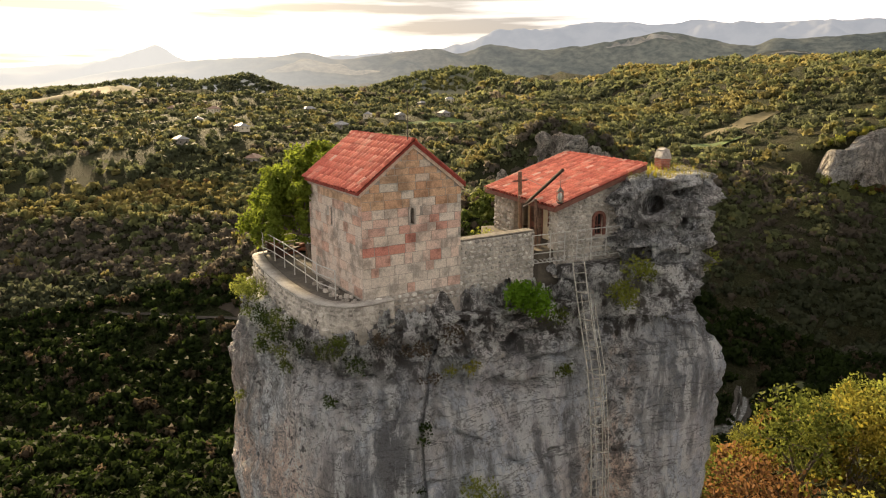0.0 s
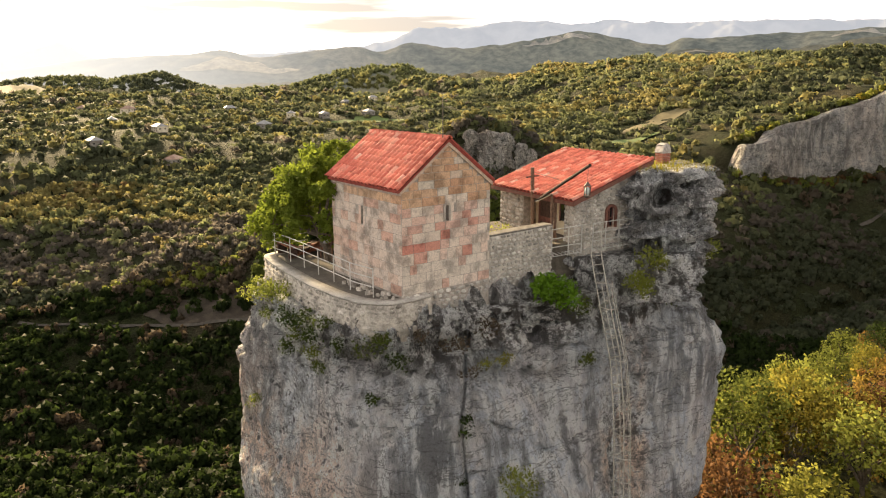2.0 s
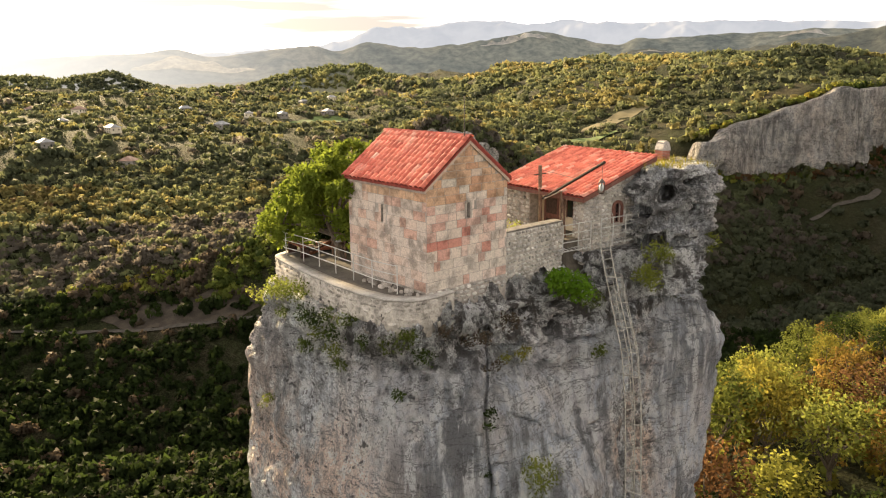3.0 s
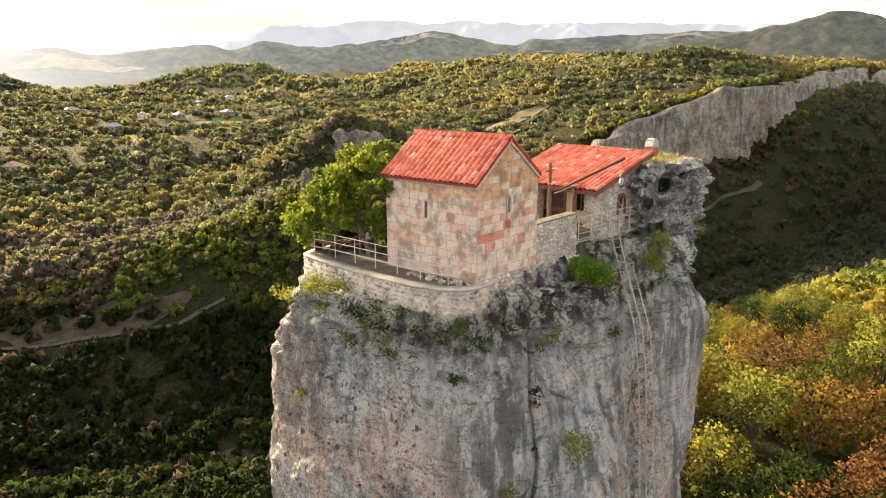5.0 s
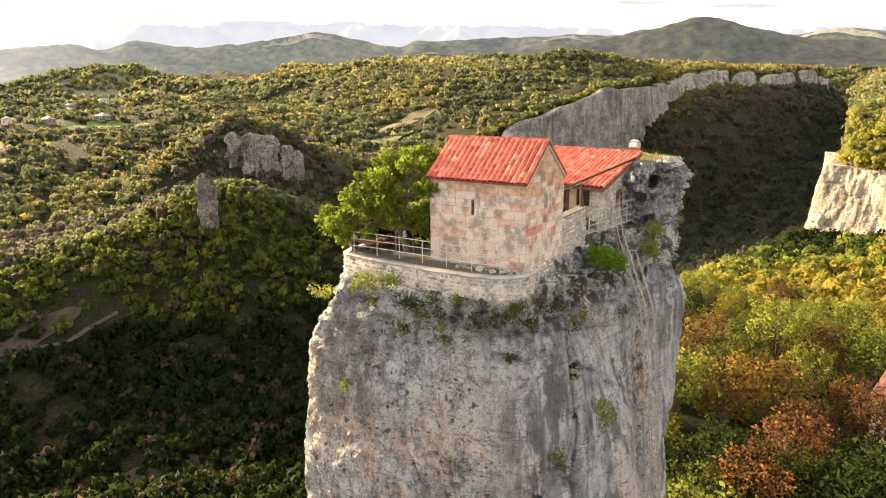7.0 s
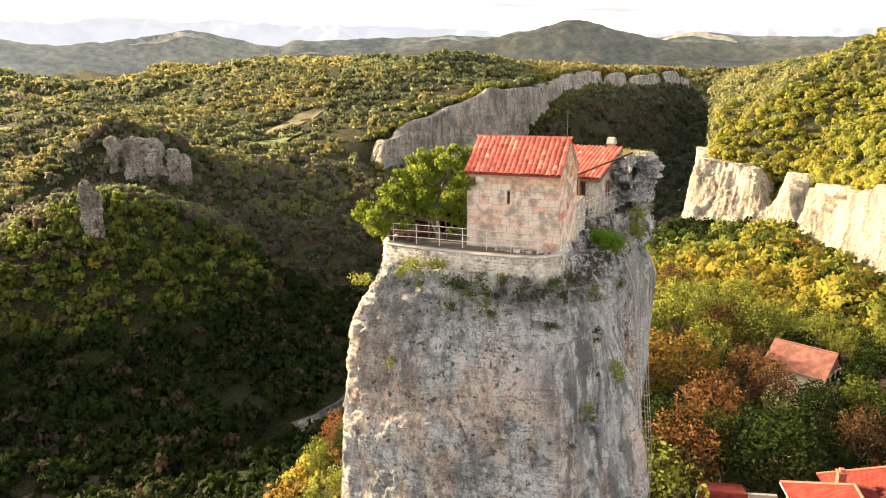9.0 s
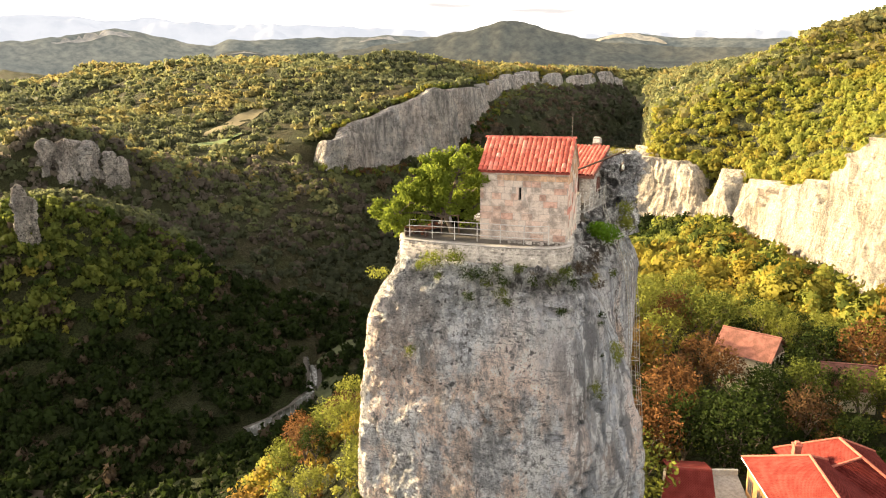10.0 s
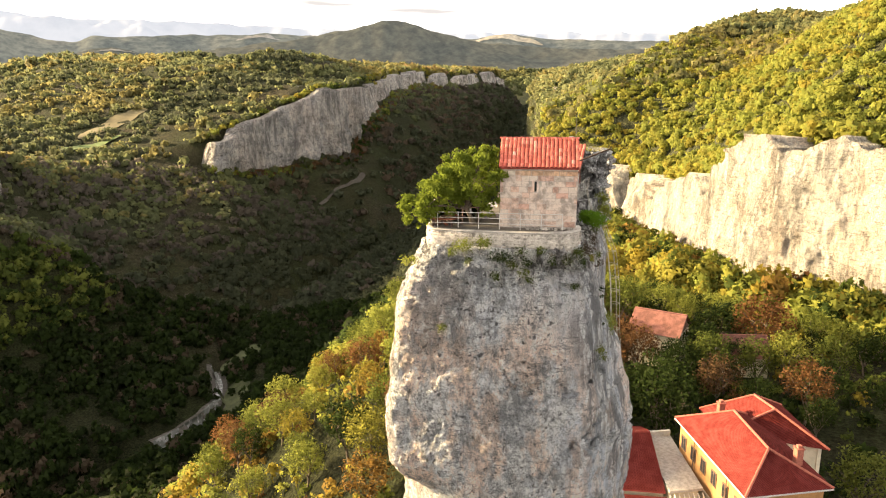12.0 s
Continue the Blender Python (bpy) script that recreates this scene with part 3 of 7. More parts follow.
def rock_noise(x, y, z, amp=1.0):
    """Relief of the limestone: bulges, creases, fissures, cracks, solution holes and a broken rim."""
    south = south_side(x, y)
    n = 0.22 * fbm(x / 3.4, y / 3.4, z / 4.0, 2, 31)
    n += (0.13 - 0.03 * south) * (np.abs(fbm(x / 1.7, y / 1.7, z / 1.5, 4, 37, 0.6)) - 0.4)
    n += (0.085 - 0.03 * south) * (0.4 - np.abs(fbm(x / 0.6, y / 0.6, z / 0.5, 3, 39, 0.65)))
    wob = 0.6 * fbm(x / 2, y / 2, z / 2, 3, 51)
    fiss = np.abs(vnoise(x / 4 + 0.4 * wob, y / 4, z * 0.45 + 0.5 * wob, 41))
    n -= 0.22 * (1 - sstep(0.0, 0.05, fiss)) * sstep(-0.1, 0.3, vnoise(x / 2.5, y / 2.5, z / 1.5, 42))
    n -= 0.55 * np.exp(-((x + 0.36 - 0.05 * z + 0.32 * wob) / 0.055) ** 2) * south * sstep(-12.0, -8.5, z) * (0.6 + 0.6 * vnoise(x, y, z / 0.7, 44))
    hole = vnoise(x / 0.5, y / 0.5, z / 0.42, 43)
    n -= (0.15 + 0.28 * south) * sstep(0.46, 0.62, hole) * sstep(0.0, 0.35, vnoise(x / 3.0, y / 3.0, z / 3.0, 45))
    slot = np.abs(vnoise(x / 1.1, y / 1.1, z / 0.16 + 1.5 * wob, 61))        # broken level slots on the washed face
    n -= (0.13 + 0.07 * south) * (1 - sstep(0.0, 0.16, slot)) * sstep(0.25, 0.5, vnoise(x / 1.6, y / 1.6, z / 0.8, 62))
    step = vnoise(x / 2.6, y / 2.6, z / 1.3 + 0.6 * wob, 67) * 3.0           # broken ledges
    n += 0.16 * (np.floor(step) + sstep(0.0, 0.18, step - np.floor(step))) / 3.0
    n -= 0.95 * np.exp(-((x - 6.0 + 0.5 * wob) / 1.1) ** 2 - ((z + 6.1) / 1.25) ** 2) * (0.55 + 0.6 * np.abs(vnoise(x / 0.7, y / 0.7, z / 0.6, 63))) * (y < 25)      # the hollow under the right bulge
    n += 0.45 * np.exp(-((x - 8.2) / 1.6) ** 2 - ((z + 3.4) / 1.5) ** 2) * (y < 25)
    n -= 0.40 * south * np.exp(-((z + 1.75 + 0.35 * wob) / 0.45) ** 2) * sstep(-2.2, -0.6, x) * (0.35 + 0.9 * np.abs(vnoise(x / 0.8, y / 0.8, z / 0.5, 64)))            # undercut below the walls
    rim = sstep(-4.2, -2.2, z) * sstep(-0.95, -1.3, z)
    n += rim * 0.22 * (1.2 * np.abs(fbm(x / 0.9, y / 0.9, z / 0.55, 3, 53)) - 0.4)
    cave = vnoise(x / 0.8, y / 0.8, z / 0.38, 55)
    n -= 0.75 * rim * sstep(0.08, 0.30, cave) * (0.35 + 0.65 * south)
    n -= 0.22 * rim * (1 - sstep(0.0, 0.10, np.abs(vnoise(x / 1.6, y / 1.6, z * 1.4 + wob, 57))))
    return n * amp


def pillar():
    th = np.radians(np.concatenate([np.linspace(-205, 12, 600, endpoint=False), np.linspace(12, 155, 60, endpoint=False)]))
    zs = np.concatenate([np.linspace(-46, -31, 20), np.linspace(-30.8, -20, 70), np.linspace(-19.9, -0.95, 220)])
    TH, Z = np.meshgrid(th, zs)
    R = pillar_r(TH, Z)
    X, Y = AXIS[0] + R * np.cos(TH), AXIS[1] + R * np.sin(TH)
    R = R + rock_noise(X, Y, Z) * np.interp(Z, [-46, -1.5, -0.95], [1, 1, 0.3])
    rows = [np.stack([AXIS[0] + R * np.cos(TH), AXIS[1] + R * np.sin(TH), Z], -1)]
    caps = []
    for f in (0.97, 0.9, 0.75, 0.5, 0.25, 0.02):
        r = R[-1] * f
        x, y = AXIS[0] + r * np.cos(th), AXIS[1] + r * np.sin(th)
        caps.append(np.stack([x, y, -0.92 + 0.06 * fbm(x / 1.2, y / 1.2, 0 * x, 3, 5)], -1))
    P = np.concatenate([rows[0], np.array(caps)], 0)
    me = grid_mesh("rock_pillar", P, M_ROCK, wrap=True)
    x, y, z = P[..., 0], P[..., 1], P[..., 2]
    crack_dark = 0.8 * np.exp(-((x + 0.36 - 0.05 * z + 0.32 * 0.6 * fbm(x / 2, y / 2, z / 2, 3, 51)) / 0.09) ** 2) * np.clip(0.3 + vnoise(x, y, z / 0.5, 66), 0, 1) * south_side(x, y) * sstep(-11.0, -8.0, z) * (y < 25)      # darker along the long crack
    bend = x + 0.35 * vnoise(x, y, z / 3, 59)
    brown = sstep(4.5, 5.3, bend) * sstep(7.0, 6.4, bend)           # the rough brown strip behind the ladder
    washed = np.maximum(south_side(x, y) * sstep(-1.7, -2.7, z) * (1 - 0.9 * brown), 0.9 * sstep(6.7, 7.2, bend) * sstep(-1.2, -2.0, z) * (y < 27))
    me.attributes.new("hue", "FLOAT", "POINT").data.foreach_set("value", washed.astype(np.float32).ravel())
    me.attributes.new("warm", "FLOAT", "POINT").data.foreach_set("value", np.maximum(sstep(-4.5, -9.5, z + 0.35 * x) * (1 - 0.5 * washed), 0.9 * brown).astype(np.float32).ravel())
    # strongest below the rim and in the right hollow, as painted shade
    me.attributes.new("crust", "FLOAT", "POINT").data.foreach_set("value", np.maximum(np.maximum(sstep(-3.2, -1.7, z) * sstep(-3.4, -1.6, x), crack_dark), 0.75 * np.exp(-((x - 6.1) / 1.3) ** 2 - ((z + 5.9) / 1.8) ** 2) * (y < 25)).astype(np.float32).ravel())
    return new("rock_pillar", me)


rock = tagged(pillar(), "tall sheer grey limestone pillar with dark streaks", "rock pillar")


# the crag that rises beside the house, with its overhang
def crag():
    th = np.linspace(-math.pi, math.pi, 220, endpoint=False)
    zs = np.linspace(-1.3, 3.0, 90)
    TH, Z = np.meshgrid(th, zs)
    outline = [(-1.5, -1.7), (0.3, -1.75), (1.55, -1.25), (1.75, 0.3), (1.4, 2.0), (0.0, 2.6), (-1.4, 2.0), (-1.9, 0.2)]
    R0 = np.interp(TH, TABLE_TH[:-1], outline_r(TABLE_TH[:-1], outline))
    for _ in range(3):
        R0 = (np.roll(R0, 1, 1) + 2 * R0 + np.roll(R0, -1, 1)) / 4
    waist = np.interp(Z, [-1.3, -0.5, 0.4, 1.2, 2.0, 2.7, 3.0], [0.88, 0.90, 0.86, 0.95, 1.02, 0.98, 0.92])
    R1 = R0 * waist
    X, Y = 7.65 + R1 * np.cos(TH), 24.9 + R1 * np.sin(TH)
    n = 0.62 * (np.abs(fbm(X / 0.9, Y / 0.9, Z / 0.75, 4, 81, 0.6)) - 0.4) - 0.95 * sstep(0.22, 0.45, vnoise(X / 0.75, Y / 0.75, Z / 0.5, 83)) + 0.16 * np.abs(fbm(X / 0.3, Y / 0.3, Z / 0.3, 2, 85))
    R1 = R1 + n
    P = [np.stack([7.65 + R1 * np.cos(TH), 24.9 + R1 * np.sin(TH), Z], -1)]
    caps = []
    for f in (0.93, 0.75, 0.5, 0.25, 0.02):
        r = R1[-1] * f
        x, y = 7.65 + r * np.cos(th), 24.9 + r * np.sin(th)
        caps.append(np.stack([x, y, 3.02 + 0.1 * fbm(x / 0.8, y / 0.8, 0 * x, 3, 5)], -1))
    me = grid_mesh("crag", np.concatenate([P[0], np.array(caps)], 0), M_ROCK, wrap=True)
    # the crag's hollows are painted dark as shade, over an even dirt tone
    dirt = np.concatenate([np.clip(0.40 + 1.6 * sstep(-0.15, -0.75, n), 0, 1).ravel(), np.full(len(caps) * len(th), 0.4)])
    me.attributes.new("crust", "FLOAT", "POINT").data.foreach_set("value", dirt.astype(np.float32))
    return new("crag", me)


def shelf():
    """The higher rock under the house."""
    th = np.linspace(-math.pi, math.pi, 200, endpoint=False)
    TH, Z = np.meshgrid(th, np.linspace(-1.5, 0.12, 26))
    outline = [(-3.6, -0.8), (-1.0, -2.05), (1.5, -2.25), (3.2, -1.75), (3.6, 0.5), (2.0, 3.0), (-3.0, 3.0), (-4.0, 1.0)]
    R0 = np.interp(TH, TABLE_TH[:-1], outline_r(TABLE_TH[:-1], outline))
    X, Y = 5.1 + R0 * np.cos(TH), 24.9 + R0 * np.sin(TH)
    R1 = R0 * np.interp(Z, [-1.5, -0.6, 0.12], [1.10, 1.02, 0.96]) + 0.35 * (np.abs(fbm(X / 0.8, Y / 0.8, Z / 0.5, 4, 87)) - 0.35) - 0.5 * sstep(0.25, 0.6, vnoise(X / 0.8, Y / 0.8, Z / 0.4, 89))
    P = np.stack([5.1 + R1 * np.cos(TH), 24.9 + R1 * np.sin(TH), Z], -1)
    caps = np.array([np.stack([5.1 + R1[-1] * f * np.cos(th), 24.9 + R1[-1] * f * np.sin(th), 0 * th + 0.14], -1) for f in (0.9, 0.5, 0.02)])
    me = grid_mesh("shelf", np.concatenate([P, caps], 0), M_ROCK, wrap=True)
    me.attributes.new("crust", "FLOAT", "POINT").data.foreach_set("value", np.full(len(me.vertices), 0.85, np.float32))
    ob = new("shelf", me)
    ob.parent = rock
    return ob


shelf()
crag_ob = crag()
crag_ob.parent = rock
tagged(crag_ob, "pitted overhanging crag beside the house")


# ---- pieces: stones and tiles ----
def stone_shape(name, seed, sides=8, jitter=0.16, mat=None, dome=0.35):
    """A stone about 1 x 1 in x and z, its face towards -y, its back at y = 0 and its face at y = -1."""
    r = random.Random(seed)
    ring = []
    for k in range(sides):
        a = 2 * math.pi * (k + 0.5) / sides
        c, s = math.cos(a), math.sin(a)
        q = 0.5 / max(abs(c), abs(s)) * (1 - (0.14 if sides > 4 else 0.0))
        q *= 1 - r.uniform(0, jitter)
        ring.append((c * q, s * q))
    back = [(x, 0.0, z) for x, z in ring]
    edge = [(x, -0.6, z) for x, z in ring]
    face = [(x * (1 - dome * 0.4), -1.0 + r.uniform(-0.1, 0.1), z * (1 - dome * 0.4)) for x, z in ring]
    V = back + edge + face
    n = sides
    F4 = [(k, (k + 1) % n, n + (k + 1) % n, n + k) for k in range(n)] + [(n + k, n + (k + 1) % n, 2 * n + (k + 1) % n, 2 * n + k) for k in range(n)]
    me = bpy.data.meshes.new(name)
    me.from_pydata(V, [], F4 + [tuple(range(2 * n, 3 * n))])
    me.materials.append(mat)
    me.update()
    return me


def rand_material(name, stops, rough=0.92, bump=0.5, stain=0.24):
    """Stone whose colour differs from piece to piece, with grain and stains."""
    m, nt, b = material(name)
    co = nd(nt, "ShaderNodeNewGeometry").outputs["Position"]
    oi = nd(nt, "ShaderNodeObjectInfo").outputs["Random"]
    c = ramp(nt, oi, stops)
    n1, n2 = noisy(nt, co, 2.2, 5, 0.6), noisy(nt, co, 22.0, 4, 0.6)
    c = blend(nt, 1.0, c, ramp(nt, n1, [(0.38, (1 - stain,) * 3), (0.54, (1.12, 1.12, 1.12))]), "MULTIPLY")
    c = blend(nt, 1.0, c, ramp(nt, n2, [(0.40, (0.84, 0.84, 0.84)), (0.58, (1.08, 1.08, 1.08))]), "MULTIPLY")
    paint(nt, b, c, rough, 0.2)
    relief(nt, b, n2, bump, 0.02)
    return m


M_ASHLAR = rand_material("pale_and_pink_ashlar", [(0.0, (0.66, 0.57, 0.485)), (0.36, (0.60, 0.51, 0.43)), (0.52, (0.66, 0.53, 0.445)), (0.66, (0.60, 0.42, 0.345)), (0.84, (0.57, 0.345, 0.275)), (0.95, (0.53, 0.255, 0.195)), (1.0, (0.52, 0.215, 0.165))], stain=0.38)
M_PALE = rand_material("cream_ashlar", [(0.0, (0.62, 0.55, 0.47)), (0.5, (0.56, 0.49, 0.42)), (0.85, (0.66, 0.58, 0.50)), (0.93, (0.60, 0.43, 0.355)), (1.0, (0.57, 0.36, 0.285))], stain=0.36)
M_TUFF = rand_material("tan_tuff", [(0.0, (0.53, 0.355, 0.235)), (0.5, (0.57, 0.37, 0.235)), (0.82, (0.50, 0.295, 0.185)), (0.92, (0.56, 0.48, 0.40)), (1.0, (0.58, 0.52, 0.44))], stain=0.38)
M_SIDE = rand_material("weathered_grey_pink_ashlar", [(0.0, (0.53, 0.45, 0.385)), (0.5, (0.56, 0.465, 0.39)), (0.8, (0.545, 0.40, 0.32)), (1.0, (0.53, 0.335, 0.26))], stain=0.42)
M_RUBBLE = rand_material("grey_rubble_stone", [(0.0, (0.34, 0.32, 0.29)), (0.4, (0.48, 0.45, 0.41)), (0.75, (0.57, 0.54, 0.49)), (1.0, (0.68, 0.65, 0.60))], stain=0.38)
M_RUBBLE2 = rand_material("small_terrace_stone", [(0.0, (0.27, 0.245, 0.215)), (0.4, (0.41, 0.375, 0.33)), (0.8, (0.47, 0.43, 0.38)), (1.0, (0.60, 0.56, 0.51))], stain=0.4)
M_TILE = rand_material("red_clay_tile", [(0.0, (0.46, 0.105, 0.075)), (0.35, (0.58, 0.150, 0.105)), (0.75, (0.66, 0.190, 0.135)), (0.94, (0.68, 0.27, 0.20)), (1.0, (0.70, 0.42, 0.34))], 0.7, 0.35, 0.2)
M_PAN = plain("red_clay_underlay", (0.26, 0.05, 0.035), 0.8, 0.3, 6)
M_CONCRETE = plain("grey_concrete", (0.38, 0.355, 0.32), 0.92, 0.25, 2.5, bump=0.4)
M_BRICK = plain("red_chimney_brick", (0.36, 0.13, 0.09), 0.9, 0.3, 12, rnd=0.2)
M_LIME = plain("whitewash", (0.70, 0.67, 0.62), 0.9, 0.15, 5)
M_DARKWOOD = plain("dark_brown_wood", (0.075, 0.045, 0.035), 0.8, 0.4, 12)
M_BROWN = plain("reddish_brown_paint", (0.17, 0.075, 0.055), 0.7, 0.3, 8)
M_RUST = plain("rusty_brown_clutter", (0.24, 0.09, 0.05), 0.85, 0.45, 9)
M_IRON = plain("dark_iron", (0.10, 0.085, 0.075), 0.6, 0.3, 14, 0.5)
M_GLASSDARK, _nt, _b = material("dark_glazing")
paint(_nt, _b, (0.02, 0.022, 0.025), 0.08, 0.6)

BLOCKS = {}


def block_mesh(mat, kind, k):
    key = (mat.name, kind, k)
    if key not in BLOCKS:
        if kind == "ashlar":
            BLOCKS[key] = stone_shape("stone_block", 200 + k, 4, 0.015, mat, 0.10)
        else:
            BLOCKS[key] = stone_shape("rubble_stone", 300 + k, 8, 0.22, mat, 0.5)
    return BLOCKS[key]


def piece(name, me, parent, m):
    ob = new(name, me)
    ob.parent = parent
    ob.matrix_local = m
    return ob


def courses(parent, name, kind, mat, origin, along_v, up_v, w, heights, mean, gap, depth, rnd_seed, inside=None, pick=None, sink=0.02, skew=0.0):
    """Lays stones in courses on a wall's face. along_v, up_v: unit vectors in the parent's space; the face looks along up x along."""
    r = random.Random(rnd_seed)
    A, U = Vector(along_v), Vector(up_v)
    N = A.cross(U).normalized()          # outward
    rot = Matrix((A, -N, U)).transposed().to_4x4()
    z, count = 0.0, 0
    for h in heights:
        x = -r.uniform(0, mean * 0.5)
        while x < w:
            l = mean * r.uniform(0.6, 1.5)
            x0, x1 = max(x, 0), min(x + l, w)
            x += l
            if x1 - x0 < 0.25 * mean:
                continue
            hh = h * (r.uniform(0.6, 1.25) if kind == "rubble" else 1.0)
            c = (x0 + x1) / 2
            if inside is not None:
                lim = inside(z, z + h)
                if lim is None:
                    continue
                x0, x1 = max(x0, lim[0]), min(x1, lim[1])
                if x1 - x0 < 0.09:
                    continue
                c = (x0 + x1) / 2
            m = mat if pick is None else pick(c, z + h / 2, r)
            if m is None:
                continue
            d = depth * r.uniform(0.6, 1.4)
            M = Matrix.Translation(Vector(origin) + A * c + U * (z + h / 2 + (r.uniform(-0.02, 0.02) if kind == "rubble" else 0)) + N * (-sink)) @ rot
            tilt = Matrix.Rotation(r.uniform(-skew, skew), 4, "Y")
            piece(name, block_mesh(m, kind, r.randrange(8)), parent, M @ tilt @ Matrix.Diagonal((x1 - x0 - gap, d + sink, hh - gap, 1)))
            count += 1
        z += h
    return count


def tile_shape(r=0.10, length=0.36, segs=6, thick=0.014):
    V, F = [], []
    for y, rr in ((0.0, r), (length, r * 0.86)):
        for k in range(segs + 1):
            a = math.pi * k / segs
            V.append((-math.cos(a) * rr, y, math.sin(a) * rr * 0.85 + (0.012 if y == 0 else 0)))
    for k in range(segs + 1):
        a = math.pi * k / segs
        V.append((-math.cos(a) * (r - thick), 0.0, math.sin(a) * (r - thick) * 0.85 + 0.012))
    n = segs + 1
    for k in range(segs):
        F.append((k, k + 1, n + k + 1, n + k))
        F.append((k + 1, k, 2 * n + k, 2 * n + k + 1))
    me = bpy.data.meshes.new("roof_tile")
    me.from_pydata(V, [], F)
    me.materials.append(M_TILE)
    me.update()
    for p in me.polygons:
        p.use_smooth = True
    return me


TILE = tile_shape()


def tile_slope(parent, start, along_v, slope_v, width, length, pitch, step, seed):
    """Rows of clay tiles on a slope, from its lower edge upwards."""
    r = random.Random(seed)
    A, S = Vector(along_v).normalized(), Vector(slope_v).normalized()
    N = A.cross(S).normalized()
    if N.z < 0:
        N = -N
    X = S.cross(N).normalized()
    rot = Matrix((X, S, N)).transposed().to_4x4()
    cols, rows = int(round(width / pitch)), int(math.ceil(length / step))
    for i in range(cols):
        for j in range(rows):
            at = Vector(start) + A * ((i + 0.5) * width / cols + r.uniform(-0.008, 0.008)) + S * (j * step + r.uniform(-0.015, 0.015)) + N * (0.02 + r.uniform(0, 0.008))
            sl = min(1.0, (length - j * step + 0.04) / 0.36)
            piece("roof_tile", TILE, parent, Matrix.Translation(at) @ rot @ Matrix.Rotation(r.uniform(-0.03, 0.03), 4, "Z") @ Matrix.Diagonal((width / cols / 0.21, max(sl, 0.25), 1.0, 1)))


# ---- the church ----
CH = Matrix.Translation((-2.30, 19.64, 0)) @ Matrix.Rotation(radians(31.6), 4, "Z")   # x along the gable, y along the side wall
CW, CL, CB, CE, CR = 3.34, 4.0, -0.95, 3.10, 4.36
church = new("church")
church.matrix_world = CH
tagged(church, "small gabled church of pale and pink stone with red tile roof", "church")
TH_W = 0.45
GX, GZ0, GZ1, GHW = 1.62, 2.02, 2.50, 0.085       # gable slit
WY, WZ0, WZ1, WHW = 2.15, 1.80, 2.34, 0.06        # side slit
rake = lambda x: CE + (CR - CE) * (1 - abs(x - CW / 2) / (CW / 2))
bm = bmesh.new()
for poly in ([(0, CB), (GX - GHW, CB), (GX - GHW, rake(GX - GHW)), (0, CE)], [(GX + GHW, CB), (CW, CB), (CW, CE), (CW / 2, CR), (GX + GHW, rake(GX + GHW))],
             [(GX - GHW, CB), (GX + GHW, CB), (GX + GHW, GZ0), (GX - GHW, GZ0)], [(GX - GHW, GZ1), (GX + GHW, GZ1), (GX + GHW, rake(GX + GHW)), (GX - GHW, rake(GX - GHW))]):
    prism(bm, [(x, 0, z) for x, z in poly], (0, TH_W, 0))
part("gable_wall", bm, M_MORTAR, church, "mortar-jointed gable wall")
bm = bmesh.new()
for y0, y1, z0, z1 in ((TH_W, WY - WHW, CB, CE), (WY + WHW, CL, CB, CE), (WY - WHW, WY + WHW, CB, WZ0), (WY - WHW, WY + WHW, WZ1, CE)):
    box(bm, (TH_W, y1 - y0, z1 - z0), (TH_W / 2, (y0 + y1) / 2, (z0 + z1) / 2))
part("side_wall", bm, M_MORTAR, church, "weathered side wall")
bm = bmesh.new()
box(bm, (TH_W, CL - TH_W, CE - CB), (CW - TH_W / 2, (CL + TH_W) / 2, (CE + CB) / 2))
part("side_wall", bm, M_STONE, church)
bm = bmesh.new()
prism(bm, [(TH_W, CL - TH_W, CB), (CW - TH_W, CL - TH_W, CB), (CW - TH_W, CL - TH_W, CE), (CW / 2, CL - TH_W, CR - 0.15), (TH_W, CL - TH_W, CE)], (0, TH_W, 0))
part("gable_wall", bm, M_STONE, church)


def arched_frame(w, h, t, d, mat_bm=None):
    """A flat arched surround in x and z about its sill's middle, t wide and d deep towards -y."""
    bm = bmesh.new()
    n = 10
    inner, outer = [(-w / 2, 0)], [(-w / 2 - t, 0)]
    for k in range(n + 1):
        a = math.pi - math.pi * k / n
        inner.append((math.cos(a) * w / 2, h - w / 2 + math.sin(a) * w / 2))
        outer.append((math.cos(a) * (w / 2 + t), h - w / 2 + math.sin(a) * (w / 2 + t)))
    inner.append((w / 2, 0)); outer.append((w / 2 + t, 0))
    vi = [[bm.verts.new((x, y, z)) for x, z in inner] for y in (0, -d)]
    vo = [[bm.verts.new((x, y, z)) for x, z in outer] for y in (0, -d)]
    for k in range(len(inner) - 1):
        bm.faces.new((vi[1][k], vi[1][k + 1], vo[1][k + 1], vo[1][k]))
        bm.faces.new((vi[0][k], vi[0][k + 1], vi[1][k + 1], vi[1][k]))
        bm.faces.new((vo[1][k], vo[1][k + 1], vo[0][k + 1], vo[0][k]))
    return bm


win = part("slit_window", arched_frame(0.13, 0.50, 0.06, 0.05), M_STONE, church, "narrow arched slit with a stone surround")
win.matrix_local = Matrix.Translation((GX, -0.005, GZ0 - 0.01))
bm = box(bmesh.new(), (0.16, 0.02, 0.48), (0, 0, 0.24))
g = part("pane", bm, M_GLASSDARK, win)
g.matrix_local = Matrix.Translation((0, 0.22, 0))
win2 = part("slit_window", box(bmesh.new(), (0.12, 0.02, 0.54), (0, 0, 0.27)), M_GLASSDARK, church, "narrow dark slit window")
